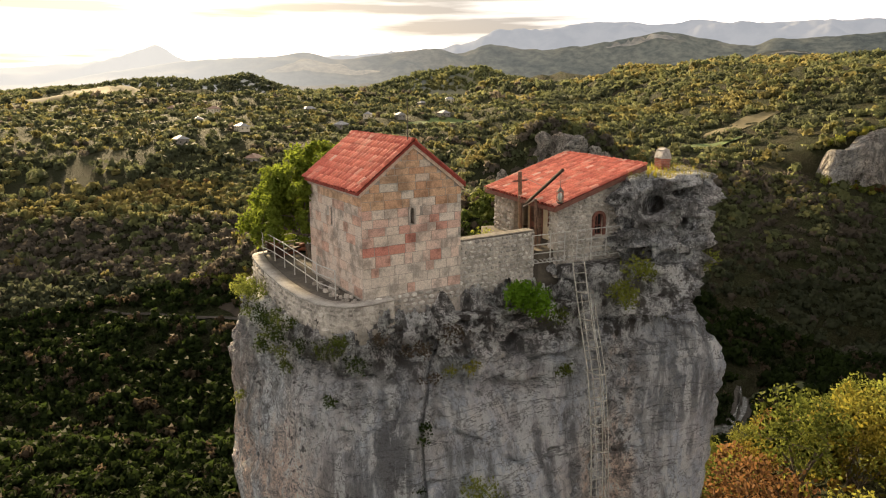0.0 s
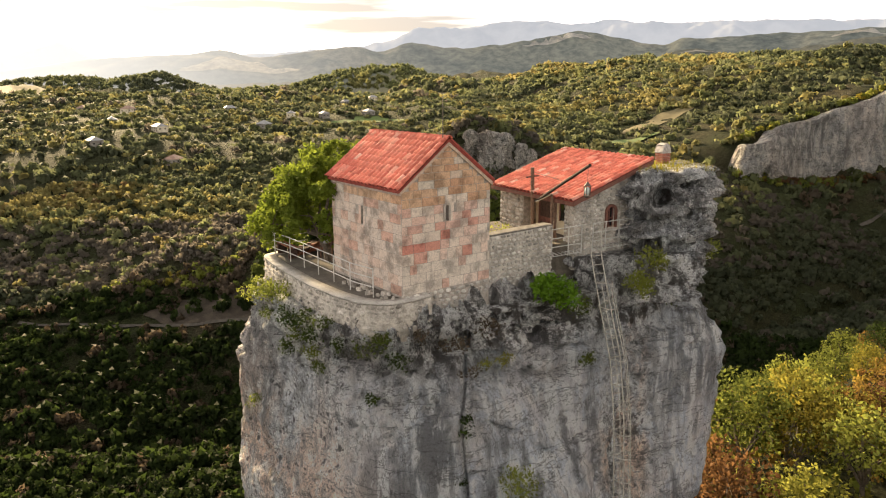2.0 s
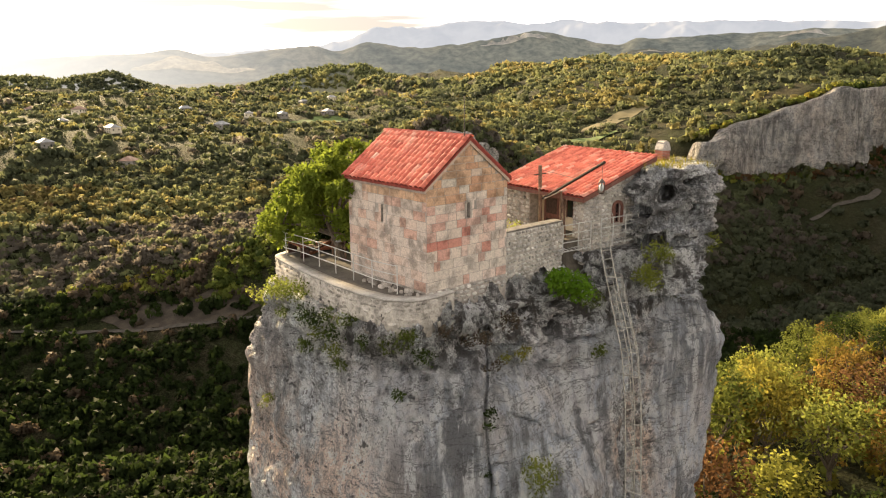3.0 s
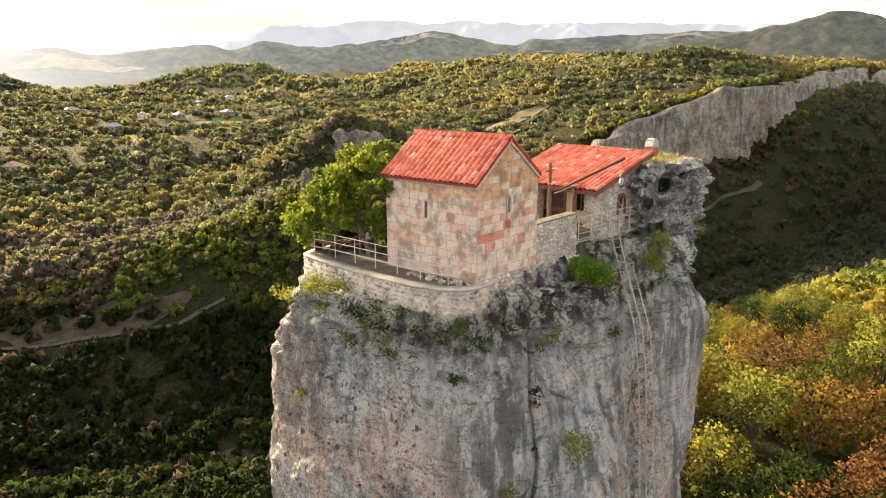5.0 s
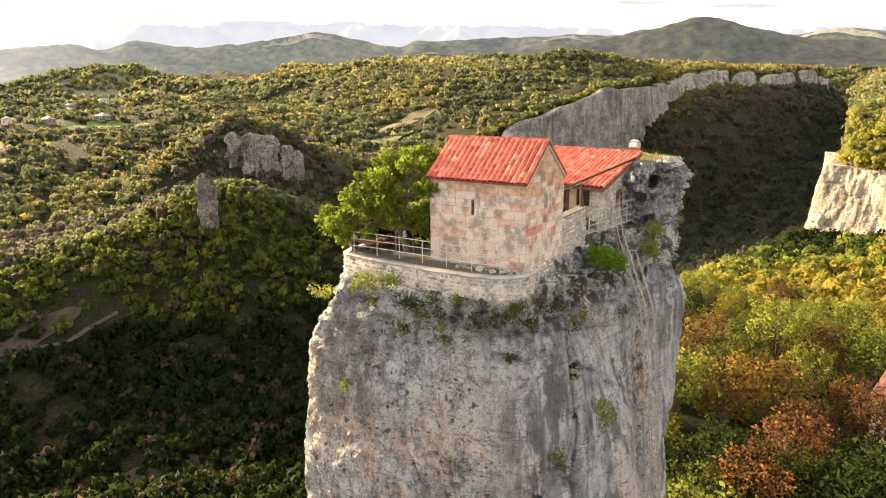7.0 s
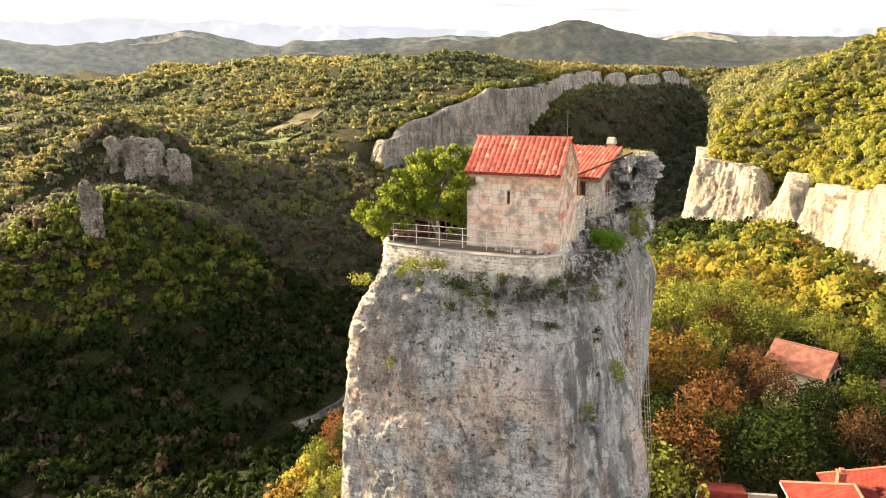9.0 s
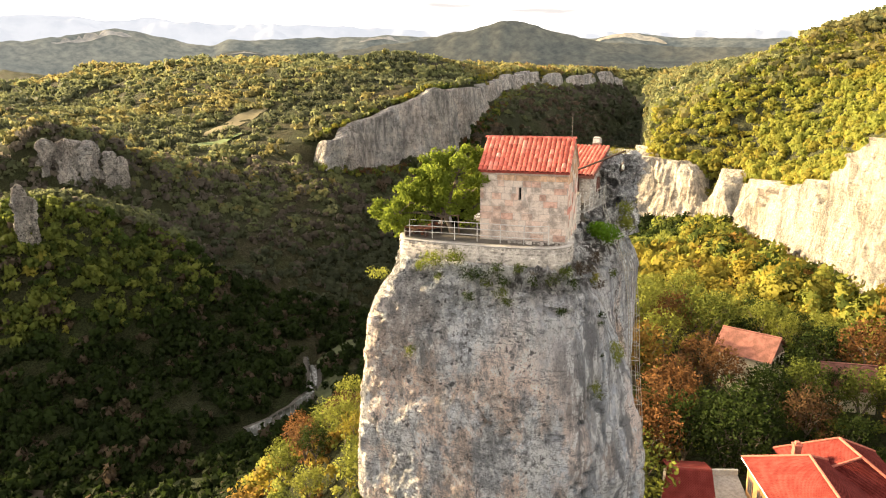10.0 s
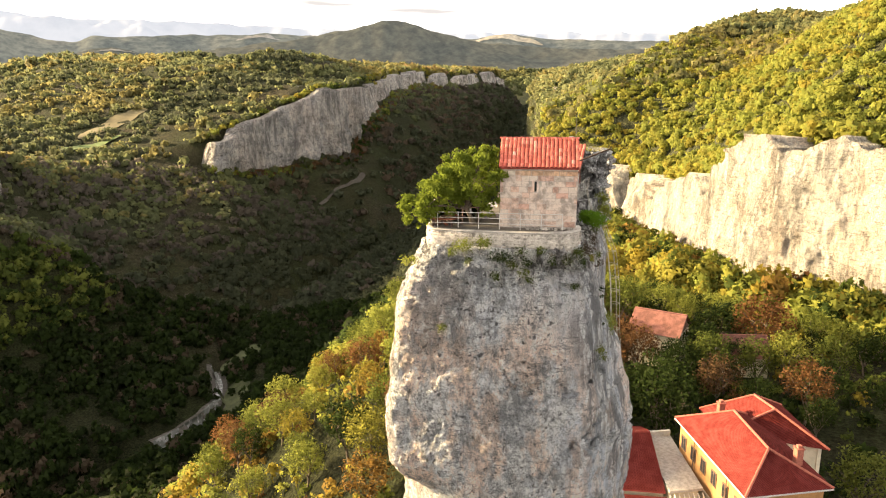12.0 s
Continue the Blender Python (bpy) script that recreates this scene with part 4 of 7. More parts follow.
win2.matrix_local = Matrix.Translation((0.25, WY, WZ0)) @ Matrix.Rotation(radians(90), 4, "Z")

# roof: boards, raking cornice, tiles
OV = 0.13
rise = CR - CE
bm = bmesh.new()
e0 = CE - rise * OV / (CW / 2)
prism(bm, [(-OV, 0, e0), (CW / 2, 0, CR), (CW + OV, 0, e0), (CW + OV, 0, e0 + 0.07), (CW / 2, 0, CR + 0.07), (-OV, 0, e0 + 0.07)], (0, CL + 0.14, 0))
o = part("roof_deck", bm, M_PAN, church)
o.location.y = -0.07
bm = bmesh.new()
prism(bm, [(-0.06, -0.055, CE - 0.16), (CW / 2, -0.055, CR - 0.11), (CW + 0.06, -0.055, CE - 0.16), (CW + 0.06, -0.055, CE - 0.04), (CW / 2, -0.055, CR + 0.01), (-0.06, -0.055, CE - 0.04)], (0, 0.052, 0))
part("cornice", bm, plain("cornice_stone", (0.52, 0.40, 0.31), 0.9, 0.25, 6, bump=0.4), church, "raking stone cornice")
bm = box(bmesh.new(), (0.05, CL, 0.12), (-0.028, CL / 2, CE - 0.12))
part("cornice", bm, plain("eave_stone", (0.40, 0.33, 0.27), 0.9, 0.25, 6, bump=0.4), church)
sl = Vector((CW / 2 + OV, 0, CR + 0.07 - e0 - 0.07))
tile_slope(church, (-OV - 0.03, -0.09, e0 + 0.06), (0, 1, 0), sl, CL + 0.18, sl.length + 0.02, 0.218, 0.29, 3)
for k in range(14):
    piece("ridge_tile", TILE, church, Matrix.Translation((CW / 2, -0.10 + k * 0.30, CR + 0.085)) @ Matrix.Diagonal((1.15, 1, 1.1, 1)))
# the other slope, one joined sheet of ribs
bm = bmesh.new()
for k in range(19):
    y = k * 0.222 + 0.02
    tube(bm, (CW + OV, y, e0 + 0.09), (CW / 2 + 0.05, y, CR + 0.08), 0.075, 8)
tagged(part("roof_tiles", bm, M_PAN, church), "", "", kind="stuff")

# gable stones: rubble foot, ashlar, tuff in the upper gable
courses(church, "rubble_stone", "rubble", M_RUBBLE, (0, 0, -0.95), (1, 0, 0), (0, 0, 1), CW, [0.15] * 6, 0.24, 0.025, 0.05, 11, skew=0.15,
        pick=lambda x, z, r: M_RUBBLE if z > 0.12 * x else None)




def gable_pick(x, z, r):
    zz = z - 0.05
    if abs(x - GX) < 0.20 and GZ0 - 0.12 < zz < GZ1 + 0.15:
        return None
    if zz > 2.62 + r.uniform(-0.12, 0.12) or (x < 1.0 and zz > 2.45):
        return M_TUFF
    if zz < 0.85 + r.uniform(-0.2, 0.2) or (x > 2.7 and r.random() < 0.6):
        return M_PALE
    return M_ASHLAR


def gable_lim(z0, z1):
    top = z1 - 0.05
    if top <= CE - 0.06:
        return (0.0, CW)
    f = (top - CE + 0.02) / rise
    if f >= 0.99:
        return None
    return (CW / 2 * f, CW - CW / 2 * f)


hs = [0.30, 0.30, 0.29, 0.34, 0.28, 0.30, 0.25, 0.25, 0.27, 0.26, 0.24, 0.24, 0.22, 0.2, 0.2, 0.18, 0.16]
courses(church, "stone_block", "ashlar", M_ASHLAR, (0, 0, -0.05), (1, 0, 0), (0, 0, 1), CW, hs, 0.40, 0.011, 0.014, 12, inside=gable_lim, pick=gable_pick)
# stones beside the slit
for sx in (-1, 1):
    for k in range(2):
        piece("stone_block", block_mesh(M_ASHLAR, "ashlar", k), church, Matrix.Translation((GX + sx * 0.20, 0.02, GZ0 + 0.10 + k * 0.28)) @ Matrix.Diagonal((0.16, 0.03, 0.26, 1)))
# side wall stones
def side_pick(x, z, r):
    y, zz = CL - x, z - 0.05
    if abs(y - WY) < 0.17 and WZ0 - 0.1 < zz < WZ1 + 0.1:
        return None
    if zz > 2.72:
        return M_TUFF
    return M_SIDE


courses(church, "stone_block", "ashlar", M_SIDE, (0, CL, -0.05), (0, -1, 0), (0, 0, 1), CL, [0.30, 0.31, 0.29, 0.33, 0.29, 0.30, 0.31, 0.29, 0.28, 0.26, 0.12], 0.46, 0.012, 0.012, 13, pick=side_pick)
for sy in (-1, 1):
    for k in range(2):
        piece("stone_block", block_mesh(M_SIDE, "ashlar", k), church, Matrix.Translation((0.02, WY + sy * 0.125, WZ0 + 0.12 + k * 0.30)) @ Matrix.Rotation(radians(-90), 4, "Z") @ Matrix.Diagonal((0.12, 0.026, 0.29, 1)))
bm = bmesh.new()
tube(bm, (0, 0, 0), (0, 0, 1.25), 0.018, 8, 0.010)
mast = part("mast", bm, M_IRON, church, "thin iron rod on the ridge")
mast.matrix_local = Matrix.Translation((CW / 2 - 0.1, 0.1, CR + 0.05))

# ---- the terrace: floor, retaining wall, railing ----
RIM = [(-1.5, 20.02), (-2.0, 19.62), (-2.65, 19.28), (-3.45, 19.5), (-4.25, 20.35), (-5.0, 21.5), (-5.75, 22.9), (-6.45, 24.3), (-7.0, 25.6), (-6.3, 26.45), (-5.2, 26.9), (-4.2, 27.2)]


def smooth_line(pts, n):
    p = np.array(pts, float)
    t = np.linspace(0, len(p) - 1, n)
    out = np.stack([np.interp(t, np.arange(len(p)), p[:, k]) for k in range(p.shape[1])], -1)
    for _ in range(max(2, n // 24)):
        out[1:-1] = (out[:-2] + 2 * out[1:-1] + out[2:]) / 4
    return out


line = smooth_line(RIM, 90)
tang = np.gradient(line, axis=0)
tang /= np.linalg.norm(tang, axis=1)[:, None]
outw = np.stack([-tang[:, 1], tang[:, 0]], -1)
if np.dot(outw[50], np.array([-1, -0.5])) < 0:
    outw = -outw
TOPZ = -0.10


def ribbon(name, prof, mat, parent=None, label=""):
    """A section prof of (outwards, z) swept along the terrace's edge."""
    P = np.array([[(line[i, 0] + outw[i, 0] * o, line[i, 1] + outw[i, 1] * o, z) for i in range(len(line))] for o, z in prof])
    ob = new(name, grid_mesh(name, P, mat))
    ob.parent = parent
    return tagged(ob, label)


terrace = new("terrace_wall")
tagged(terrace, "curved rubble retaining wall with concrete top", "wall", kind="structure")
ribbon("wall_core", [(-0.25, -1.3), (0.16, -1.3), (0.10, TOPZ - 0.04), (-0.25, TOPZ - 0.04), (-0.25, -1.3)], M_SMEAR, terrace)
ribbon("wall_cap", [(-0.30, TOPZ - 0.06), (0.13, TOPZ - 0.06), (0.13, TOPZ), (-0.30, TOPZ), (-0.30, TOPZ - 0.06)], M_CONCRETE, terrace, "thin concrete coping")
bm = bmesh.new()
vs = [bm.verts.new((x - o[0] * 0.28, y - o[1] * 0.28, TOPZ - 0.02)) for (x, y), o in zip(line[::3], outw[::3])]
vs += [bm.verts.new(q) for q in ((-2.6, 27.0, TOPZ - 0.02), (1.5, 26.6, TOPZ - 0.02), (2.0, 22.6, TOPZ - 0.02), (0.2, 21.6, TOPZ - 0.02), (-2.3, 19.6, TOPZ - 0.02))]
f = bm.faces.new(vs)
bmesh.ops.extrude_face_region(bm, geom=[f])
bmesh.ops.translate(bm, vec=(0, 0, -1.0), verts=vs)
bmesh.ops.recalc_face_normals(bm, faces=bm.faces)
# concrete base kept dark, with the tree's shade in its colour
tagged(part("terrace_floor", bm, plain("shaded_worn_concrete", (0.11, 0.098, 0.083), 0.95, 0.3, 1.2, bump=0.4)), "worn concrete terrace floor", "floor", kind="structure")
rr = random.Random(77)
d0 = np.concatenate([[0], np.cumsum(np.linalg.norm(np.diff(line, axis=0), axis=1))])
for row in range(5):
    s, zc = rr.uniform(0, 0.2), TOPZ - 0.14 - row * 0.155
    while s < d0[-1] - 3.2:
        l = rr.uniform(0.11, 0.36)
        i = int(np.searchsorted(d0, s + l / 2))
        i = min(i, len(line) - 1)
        k = 0.10 + 0.10 * (TOPZ - zc) / 1.8
        at = Vector((line[i, 0] + outw[i, 0] * k, line[i, 1] + outw[i, 1] * k, zc + rr.uniform(-0.03, 0.03)))
        A = Vector((-tang[i, 0], -tang[i, 1], 0))
        N = Vector((outw[i, 0], outw[i, 1], 0))
        A = Vector((-N.y, N.x, 0))
        rot = Matrix((A, -N, Vector((0, 0, 1)))).transposed().to_4x4()
        piece("rubble_stone", block_mesh(M_RUBBLE2, "rubble", rr.randrange(8)), terrace,
              Matrix.Translation(at) @ rot @ Matrix.Rotation(rr.uniform(-0.2, 0.2), 4, "Y") @ Matrix.Diagonal((l - 0.02, 0.03 * rr.uniform(0.1, 1.6), 0.13 * rr.uniform(0.6, 1.3), 1)))
        s += l



def rim_rock(pts, lift, seed):
    """Uneven rock along the foot of a wall."""
    p = smooth_line(pts, 260)
    t = np.gradient(p, axis=0)
    t /= np.linalg.norm(t, axis=1)[:, None]
    o = np.stack([t[:, 1], -t[:, 0]], -1)
    k = np.arange(len(p)) / 12.0
    top = lift + 0.30 * fbm(k, 0 * k, 0 * k, 4, seed, 0.6) + 0.14 * fbm(k * 3.1, 0 * k, 0 * k, 3, seed + 1, 0.6)
    rows = []
    for q, (off, drop) in enumerate(((-0.05, -0.05), (0.08, 0.0), (0.16, 0.06), (0.21, 0.16), (0.25, 0.30), (0.27, 0.45), (0.26, 0.6), (0.22, 0.8), (0.10, 1.0), (-0.1, 1.2))):
        z = top - drop
        n = 0.22 * np.abs(fbm(p[:, 0] / 0.45, p[:, 1] / 0.45, z / 0.3, 4, seed + 2, 0.6)) - 0.10 - 0.25 * sstep(0.2, 0.5, vnoise(p[:, 0] / 0.5, p[:, 1] / 0.5, z / 0.25, seed + 3))
        w = off + n * (q > 0)
        rows.append(np.stack([p[:, 0] + o[:, 0] * w, p[:, 1] + o[:, 1] * w, z], -1))
    me = grid_mesh("rim_rock", np.array(rows), M_ROCK, smooth=False)
    me.attributes.new("crust", "FLOAT", "POINT").data.foreach_set("value", np.full(len(me.vertices), 0.75, np.float32))
    ob = new("rim_rock", me)
    ob.parent = rock
    return ob


rim_rock([(x, y) for x, y in RIM[::-1]][2:] , -0.98, 211)
rim_rock([(-2.3, 19.5), (-0.9, 20.35), (0.42, 21.25), (1.7, 22.1), (3.1, 22.95), (4.2, 22.5), (5.6, 22.8)], -0.62, 223)

railing = new("railing")
tagged(railing, "pale painted steel pipe railing along the terrace edge", "railing")
RAIL = smooth_line([(-3.15, 19.95), (-3.75, 20.65), (-4.25, 21.55), (-4.85, 22.6), (-5.5, 23.75), (-6.15, 24.85), (-6.82, 25.72), (-6.15, 26.4), (-4.9, 27.35), (-3.6, 28.3)], 120)
rd = np.concatenate([[0], np.cumsum(np.linalg.norm(np.diff(RAIL, axis=0), axis=1))])


def rail_at(s, z):
    return Vector((float(np.interp(s, rd, RAIL[:, 0])), float(np.interp(s, rd, RAIL[:, 1])), z))


for hgt in (0.84, 0.56, 0.28):
    cu = bpy.data.curves.new("rail", "CURVE")
    cu.dimensions, cu.bevel_depth, cu.bevel_resolution = "3D", 0.017, 2
    sp = cu.splines.new("POLY")
    sp.points.add(59)
    for k in range(60):
        q = rail_at(rd[-1] * k / 59, TOPZ + hgt)
        sp.points[k].co = (*q, 1)
    cu.materials.append(M_METAL)
    o = new("rail", cu)
    o.parent = railing
for k in range(11):
    s = rd[-1] * k / 10
    bm = bmesh.new()
    tube(bm, rail_at(s, TOPZ - 0.03), rail_at(s, TOPZ + 0.86), 0.018, 8)
    part("post", bm, M_METAL, railing)

# things on the terrace
def bench(at, ang):
    b = new("bench")
    for k in range(3):
        part("slat", box(bmesh.new(), (1.3, 0.09, 0.03), (0, -0.12 + k * 0.12, 0.42), bevel=0.005), M_RUST, b)
    for x in (-0.5, 0.5):
        part("leg", box(bmesh.new(), (0.06, 0.34, 0.4), (x, 0, 0.2), bevel=0.005), M_DARKWOOD, b)
    b.matrix_world = pose(*at, 0, 0, ang)
    return tagged(b, "low reddish wooden bench by the railing", "bench")


bench((-6.2, 25.5, TOPZ - 0.02), 118)
rr = random.Random(5)
for k in range(26):
    bm = box(bmesh.new(), (rr.uniform(0.6, 1.3), 0.14, 0.09), (0, 0, 0.045), bevel=0.01)
    o = part("timber", bm, (M_RUST, M_DARKWOOD, M_WOOD)[k % 3])
    o.matrix_world = pose(-5.55 + 0.85 * rr.random() + 0.10 * (k // 9), 25.75 + 0.75 * rr.random(), TOPZ - 0.02 + 0.085 * (k // 5), 0, rr.uniform(-4, 4), rr.uniform(-30, 60))
    tagged(o, "reddish brown board in a low timber heap under the tree", "timber", "timber heap")
bell = part("bell", bmesh.new(), plain("dull_bell_metal", (0.36, 0.35, 0.33), 0.5, 0.2, 6, 0.3))
bmesh_bell = bmesh.new()
prof = [(0.02, 0.34), (0.07, 0.32), (0.10, 0.24), (0.12, 0.12), (0.16, 0.03), (0.19, 0.0), (0.17, 0.0), (0.10, 0.10), (0.08, 0.24), (0.0, 0.29)]
rings = []
for rad, z in prof:
    rings.append([bmesh_bell.verts.new((rad * math.cos(2 * math.pi * k / 16), rad * math.sin(2 * math.pi * k / 16), z)) for k in range(16)])
for a, b2 in zip(rings[:-1], rings[1:]):
    for k in range(16):
        bmesh_bell.faces.new((a[k], a[(k + 1) % 16], b2[(k + 1) % 16], b2[k]))
bmesh_bell.to_mesh(bell.data)
bmesh_bell.free()
bell.matrix_world = pose(-4.75, 24.75, 0.50) @ Matrix.Scale(0.75, 4)
tagged(bell, "small pale metal bell hung from a wooden frame under the tree", "bell")
frame_ob = new("hanging_stand")
for x in (-0.45, 0.45):
    part("post", tube(bmesh.new(), (x, 0, 0), (x * 0.9, 0, 1.0), 0.035, 8), M_WOOD, frame_ob)
part("beam", tube(bmesh.new(), (-0.5, 0, 0.94), (0.5, 0, 0.94), 0.035, 8), M_WOOD, frame_ob)
part("hanger", tube(bmesh.new(), (0, 0, 0.86), (0, 0, 0.93), 0.012, 6), M_IRON, frame_ob)
frame_ob.matrix_world = pose(-4.75, 24.75, TOPZ - 0.03, 0, 0, 120)
tagged(frame_ob, "rough wooden stand with a crossbeam under the tree", "stand")

# rubble lying at the foot of the side wall
for k in range(34):
    s = rr.uniform(0.1, 2.6)
    q = CH @ Vector((-rr.uniform(0.1, 0.55), s, 0))
    o = new("loose_stone", block_mesh(M_RUBBLE2, "rubble", k % 8))
    sz = rr.uniform(0.10, 0.26)
    o.matrix_world = Matrix.Translation((q.x, q.y, TOPZ - 0.03)) @ Matrix.Rotation(rr.uniform(0, 6), 4, "Z") @ Matrix.Rotation(radians(-90), 4, "X") @ Matrix.Diagonal((sz, sz * 0.5, sz * 0.8, 1))
    tagged(o, "loose rubble stone lying at the foot of the church", "stone", "loose stones")

# ---- the parapet between church and house ----
def wall_frame(a, b):
    """Local frame of a wall from a to b in plan: x along it, -y outwards (towards the right of a to b)."""
    d = Vector((b[0] - a[0], b[1] - a[1], 0))
    return Matrix.Translation((a[0], a[1], 0)) @ Matrix.Rotation(math.atan2(d.y, d.x), 4, "Z"), d.length


PF, PL = wall_frame((0.42, 21.45), (3.05, 23.15))
parapet = new("parapet_wall")
parapet.matrix_world = PF
part("wall_core", box(bmesh.new(), (PL, 0.42, 2.5), (PL / 2, 0.21, 0.0)), M_SMEAR, parapet)
part("wall_cap", box(bmesh.new(), (PL + 0.02, 0.44, 0.06), (PL / 2, 0.21, 1.28), bevel=0.02), plain("dark_weathered_mortar", (0.17, 0.155, 0.135), 0.95, 0.35, 5, bump=0.5), parapet, "weathered grey mortar coping")
courses(parapet, "rubble_stone", "rubble", M_RUBBLE, (0, 0, -0.75), (1, 0, 0), (0, 0, 1), PL, [0.155] * 13, 0.21, 0.03, 0.045, 21, skew=0.2)
tagged(parapet, "rubble stone parapet wall between church and house", "wall", kind="structure")

# ---- the house ----
HZ = Matrix.Translation((3.65, 22.82, 0)) @ Matrix.Rotation(radians(23.9), 4, "Z")     # x up the roof's slope, y along the eave
HW, HL, H0, H1 = 3.63, 4.94, 2.09, 3.31
house = new("house")
house.matrix_world = HZ
tagged(house, "low rubble stone house with a single-pitch red tile roof", "house")
roof_z = lambda x: H0 + (H1 - H0) * x / HW
bm = bmesh.new()
prism(bm, [(0, 0, H0 - 0.05), (HW, 0, H1 - 0.05), (HW, 0, H1 + 0.03), (0, 0, H0 + 0.03)], (0, HL, 0))
part("roof_deck", bm, M_PAN, house)
bm = bmesh.new()
prism(bm, [(-0.02, -0.035, H0 - 0.13), (HW, -0.035, H1 - 0.13), (HW, -0.035, H1 + 0.02), (-0.02, -0.035, H0 + 0.02)], (0, 0.03, 0))
part("verge_board", bm, M_BROWN, house, "dark red verge board")
part("fascia", box(bmesh.new(), (0.03, HL, 0.13), (-0.02, HL / 2, H0 - 0.06)), M_BROWN, house, "dark red eave board")
sl = Vector((HW, 0, H1 - H0))
tile_slope(house, (-0.04, -0.03, H0 + 0.02), (0, 1, 0), sl, HL + 0.04, sl.length + 0.05, 0.215, 0.31, 5)
# south wall with the arched window
SY, SX0, SX1, SB = 0.20, 0.26, 3.75, -0.35
WX, WW, WB, WT = 1.88, 0.40, 1.02, 1.78
bm = bmesh.new()
for poly in ([(SX0, SB), (WX - WW / 2, SB), (WX - WW / 2, roof_z(WX - WW / 2) - 0.06), (SX0, roof_z(SX0) - 0.06)],
             [(WX + WW / 2, SB), (SX1, SB), (SX1, roof_z(SX1) - 0.06), (WX + WW / 2, roof_z(WX + WW / 2) - 0.06)],
             [(WX - WW / 2, SB), (WX + WW / 2, SB), (WX + WW / 2, WB), (WX - WW / 2, WB)],
             [(WX - WW / 2, WT), (WX + WW / 2, WT), (WX + WW / 2, roof_z(WX + WW / 2) - 0.06), (WX - WW / 2, roof_z(WX - WW / 2) - 0.06)]):
    prism(bm, [(x, SY, z) for x, z in poly], (0, 0.4, 0))
part("wall", bm, M_SMEAR, house, "mortared south wall")


def south_pick(x, z, r):
    xx, zz = x + SX0, z + SB
    if abs(xx - WX) < WW / 2 + 0.14 and WB - 0.05 < zz < WT + 0.16:
        return None
    if zz > roof_z(xx) - 0.14:
        return None
    return M_RUBBLE


courses(house, "rubble_stone", "rubble", M_RUBBLE, (SX0, SY, SB), (1, 0, 0), (0, 0, 1), SX1 - SX0 - 0.1, [0.165] * 21, 0.22, 0.03, 0.05, 31, pick=south_pick, skew=0.2)
w = part("window", arched_frame(WW - 0.06, WT - WB - 0.02, 0.10, 0.06), M_BROWN, house, "arched window with a reddish brown surround")
w.matrix_local = Matrix.Translation((WX, SY - 0.02, WB))
part("pane", box(bmesh.new(), (WW - 0.05, 0.012, WT - WB - 0.05), (0, 0.10, (WT - WB) / 2)), M_GLASSDARK, w)
for x in (-0.15, 0.0, 0.15):
    part("muntin", box(bmesh.new(), (0.03, 0.03, WT - WB - 0.04), (x, 0.07, (WT - WB) / 2)), M_BROWN, w)
for z in (0.02, 0.32):
    part("muntin", box(bmesh.new(), (WW - 0.05, 0.032, 0.03), (0, 0.07, z)), M_BROWN, w)
# west side: pier, recess with door, corner
WXF = 0.30
part("wall", box(bmesh.new(), (0.4, 1.55, 2.0 - SB), (WXF + 0.2, 3.95, (2.0 + SB) / 2)), M_MORTAR, house)
courses(house, "rubble_stone", "rubble", M_RUBBLE, (WXF, 4.72, SB + 0.9), (0, -1, 0), (0, 0, 1), 1.55, [0.17] * 9, 0.22, 0.03, 0.05, 33, skew=0.2)
part("wall", box(bmesh.new(), (0.3, 2.6, 2.45 - SB), (WXF + 0.75, 1.9, (2.45 + SB) / 2)), M_PLASTER, house, "dirty plastered back of the porch")
part("wall", box(bmesh.new(), (0.35, 0.36, 2.0 - SB), (WXF + 0.18, 0.61, (2.0 + SB) / 2)), M_MORTAR, house)
courses(house, "rubble_stone", "rubble", M_RUBBLE, (WXF, 0.80, SB + 0.9), (0, -1, 0), (0, 0, 1), 0.62, [0.17] * 9, 0.2, 0.03, 0.05, 34, skew=0.2)
part("wall", box(bmesh.new(), (0.3, HL - 0.4, 3.1 - SB), (HW - 0.1, HL / 2 + 0.2, (3.1 + SB) / 2)), M_MORTAR, house)
part("wall", box(bmesh.new(), (HW - 0.7, 0.3, 2.1 - SB), (HW / 2 + 0.15, HL - 0.25, (2.1 + SB) / 2)), M_MORTAR, house)
door = part("door", box(bmesh.new(), (0.05, 0.85, 1.9), (WXF + 0.57, 2.55, 1.02), bevel=0.01), M_BROWN, house, "plain reddish brown wooden door")
for z in (0.5, 1.3):
    part("panel", box(bmesh.new(), (0.02, 0.6, 0.6), (WXF + 0.54, 2.55, z + 0.12), bevel=0.008), M_DARKWOOD, door)
pw = part("porch_window", box(bmesh.new(), (0.04, 0.7, 0.75), (WXF + 0.58, 1.35, 1.5)), M_GLASSDARK, house, "dark porch window")
for y in (0.99, 1.35, 1.71):
    part("frame_bar", box(bmesh.new(), (0.06, 0.05, 0.8), (WXF + 0.57, y, 1.5)), M_BROWN, pw)
part("porch_post", tube(bmesh.new(), (0.1, 1.05, 0.2), (0.1, 1.05, 2.05), 0.05, 8), M_WOOD, house, "grey wooden porch post")
part("porch_beam", box(bmesh.new(), (0.10, 2.6, 0.10), (0.12, 1.9, 2.0), bevel=0.01), M_WOOD, house)
# floor by the house
bm = bmesh.new()
prism(bm, [(1.9, 24.2, 0.6), (3.2, 23.1, 0.6), (6.0, 24.2, 0.6), (4.6, 28.2, 0.6), (1.5, 27.4, 0.6)], (0, 0, -1.4))
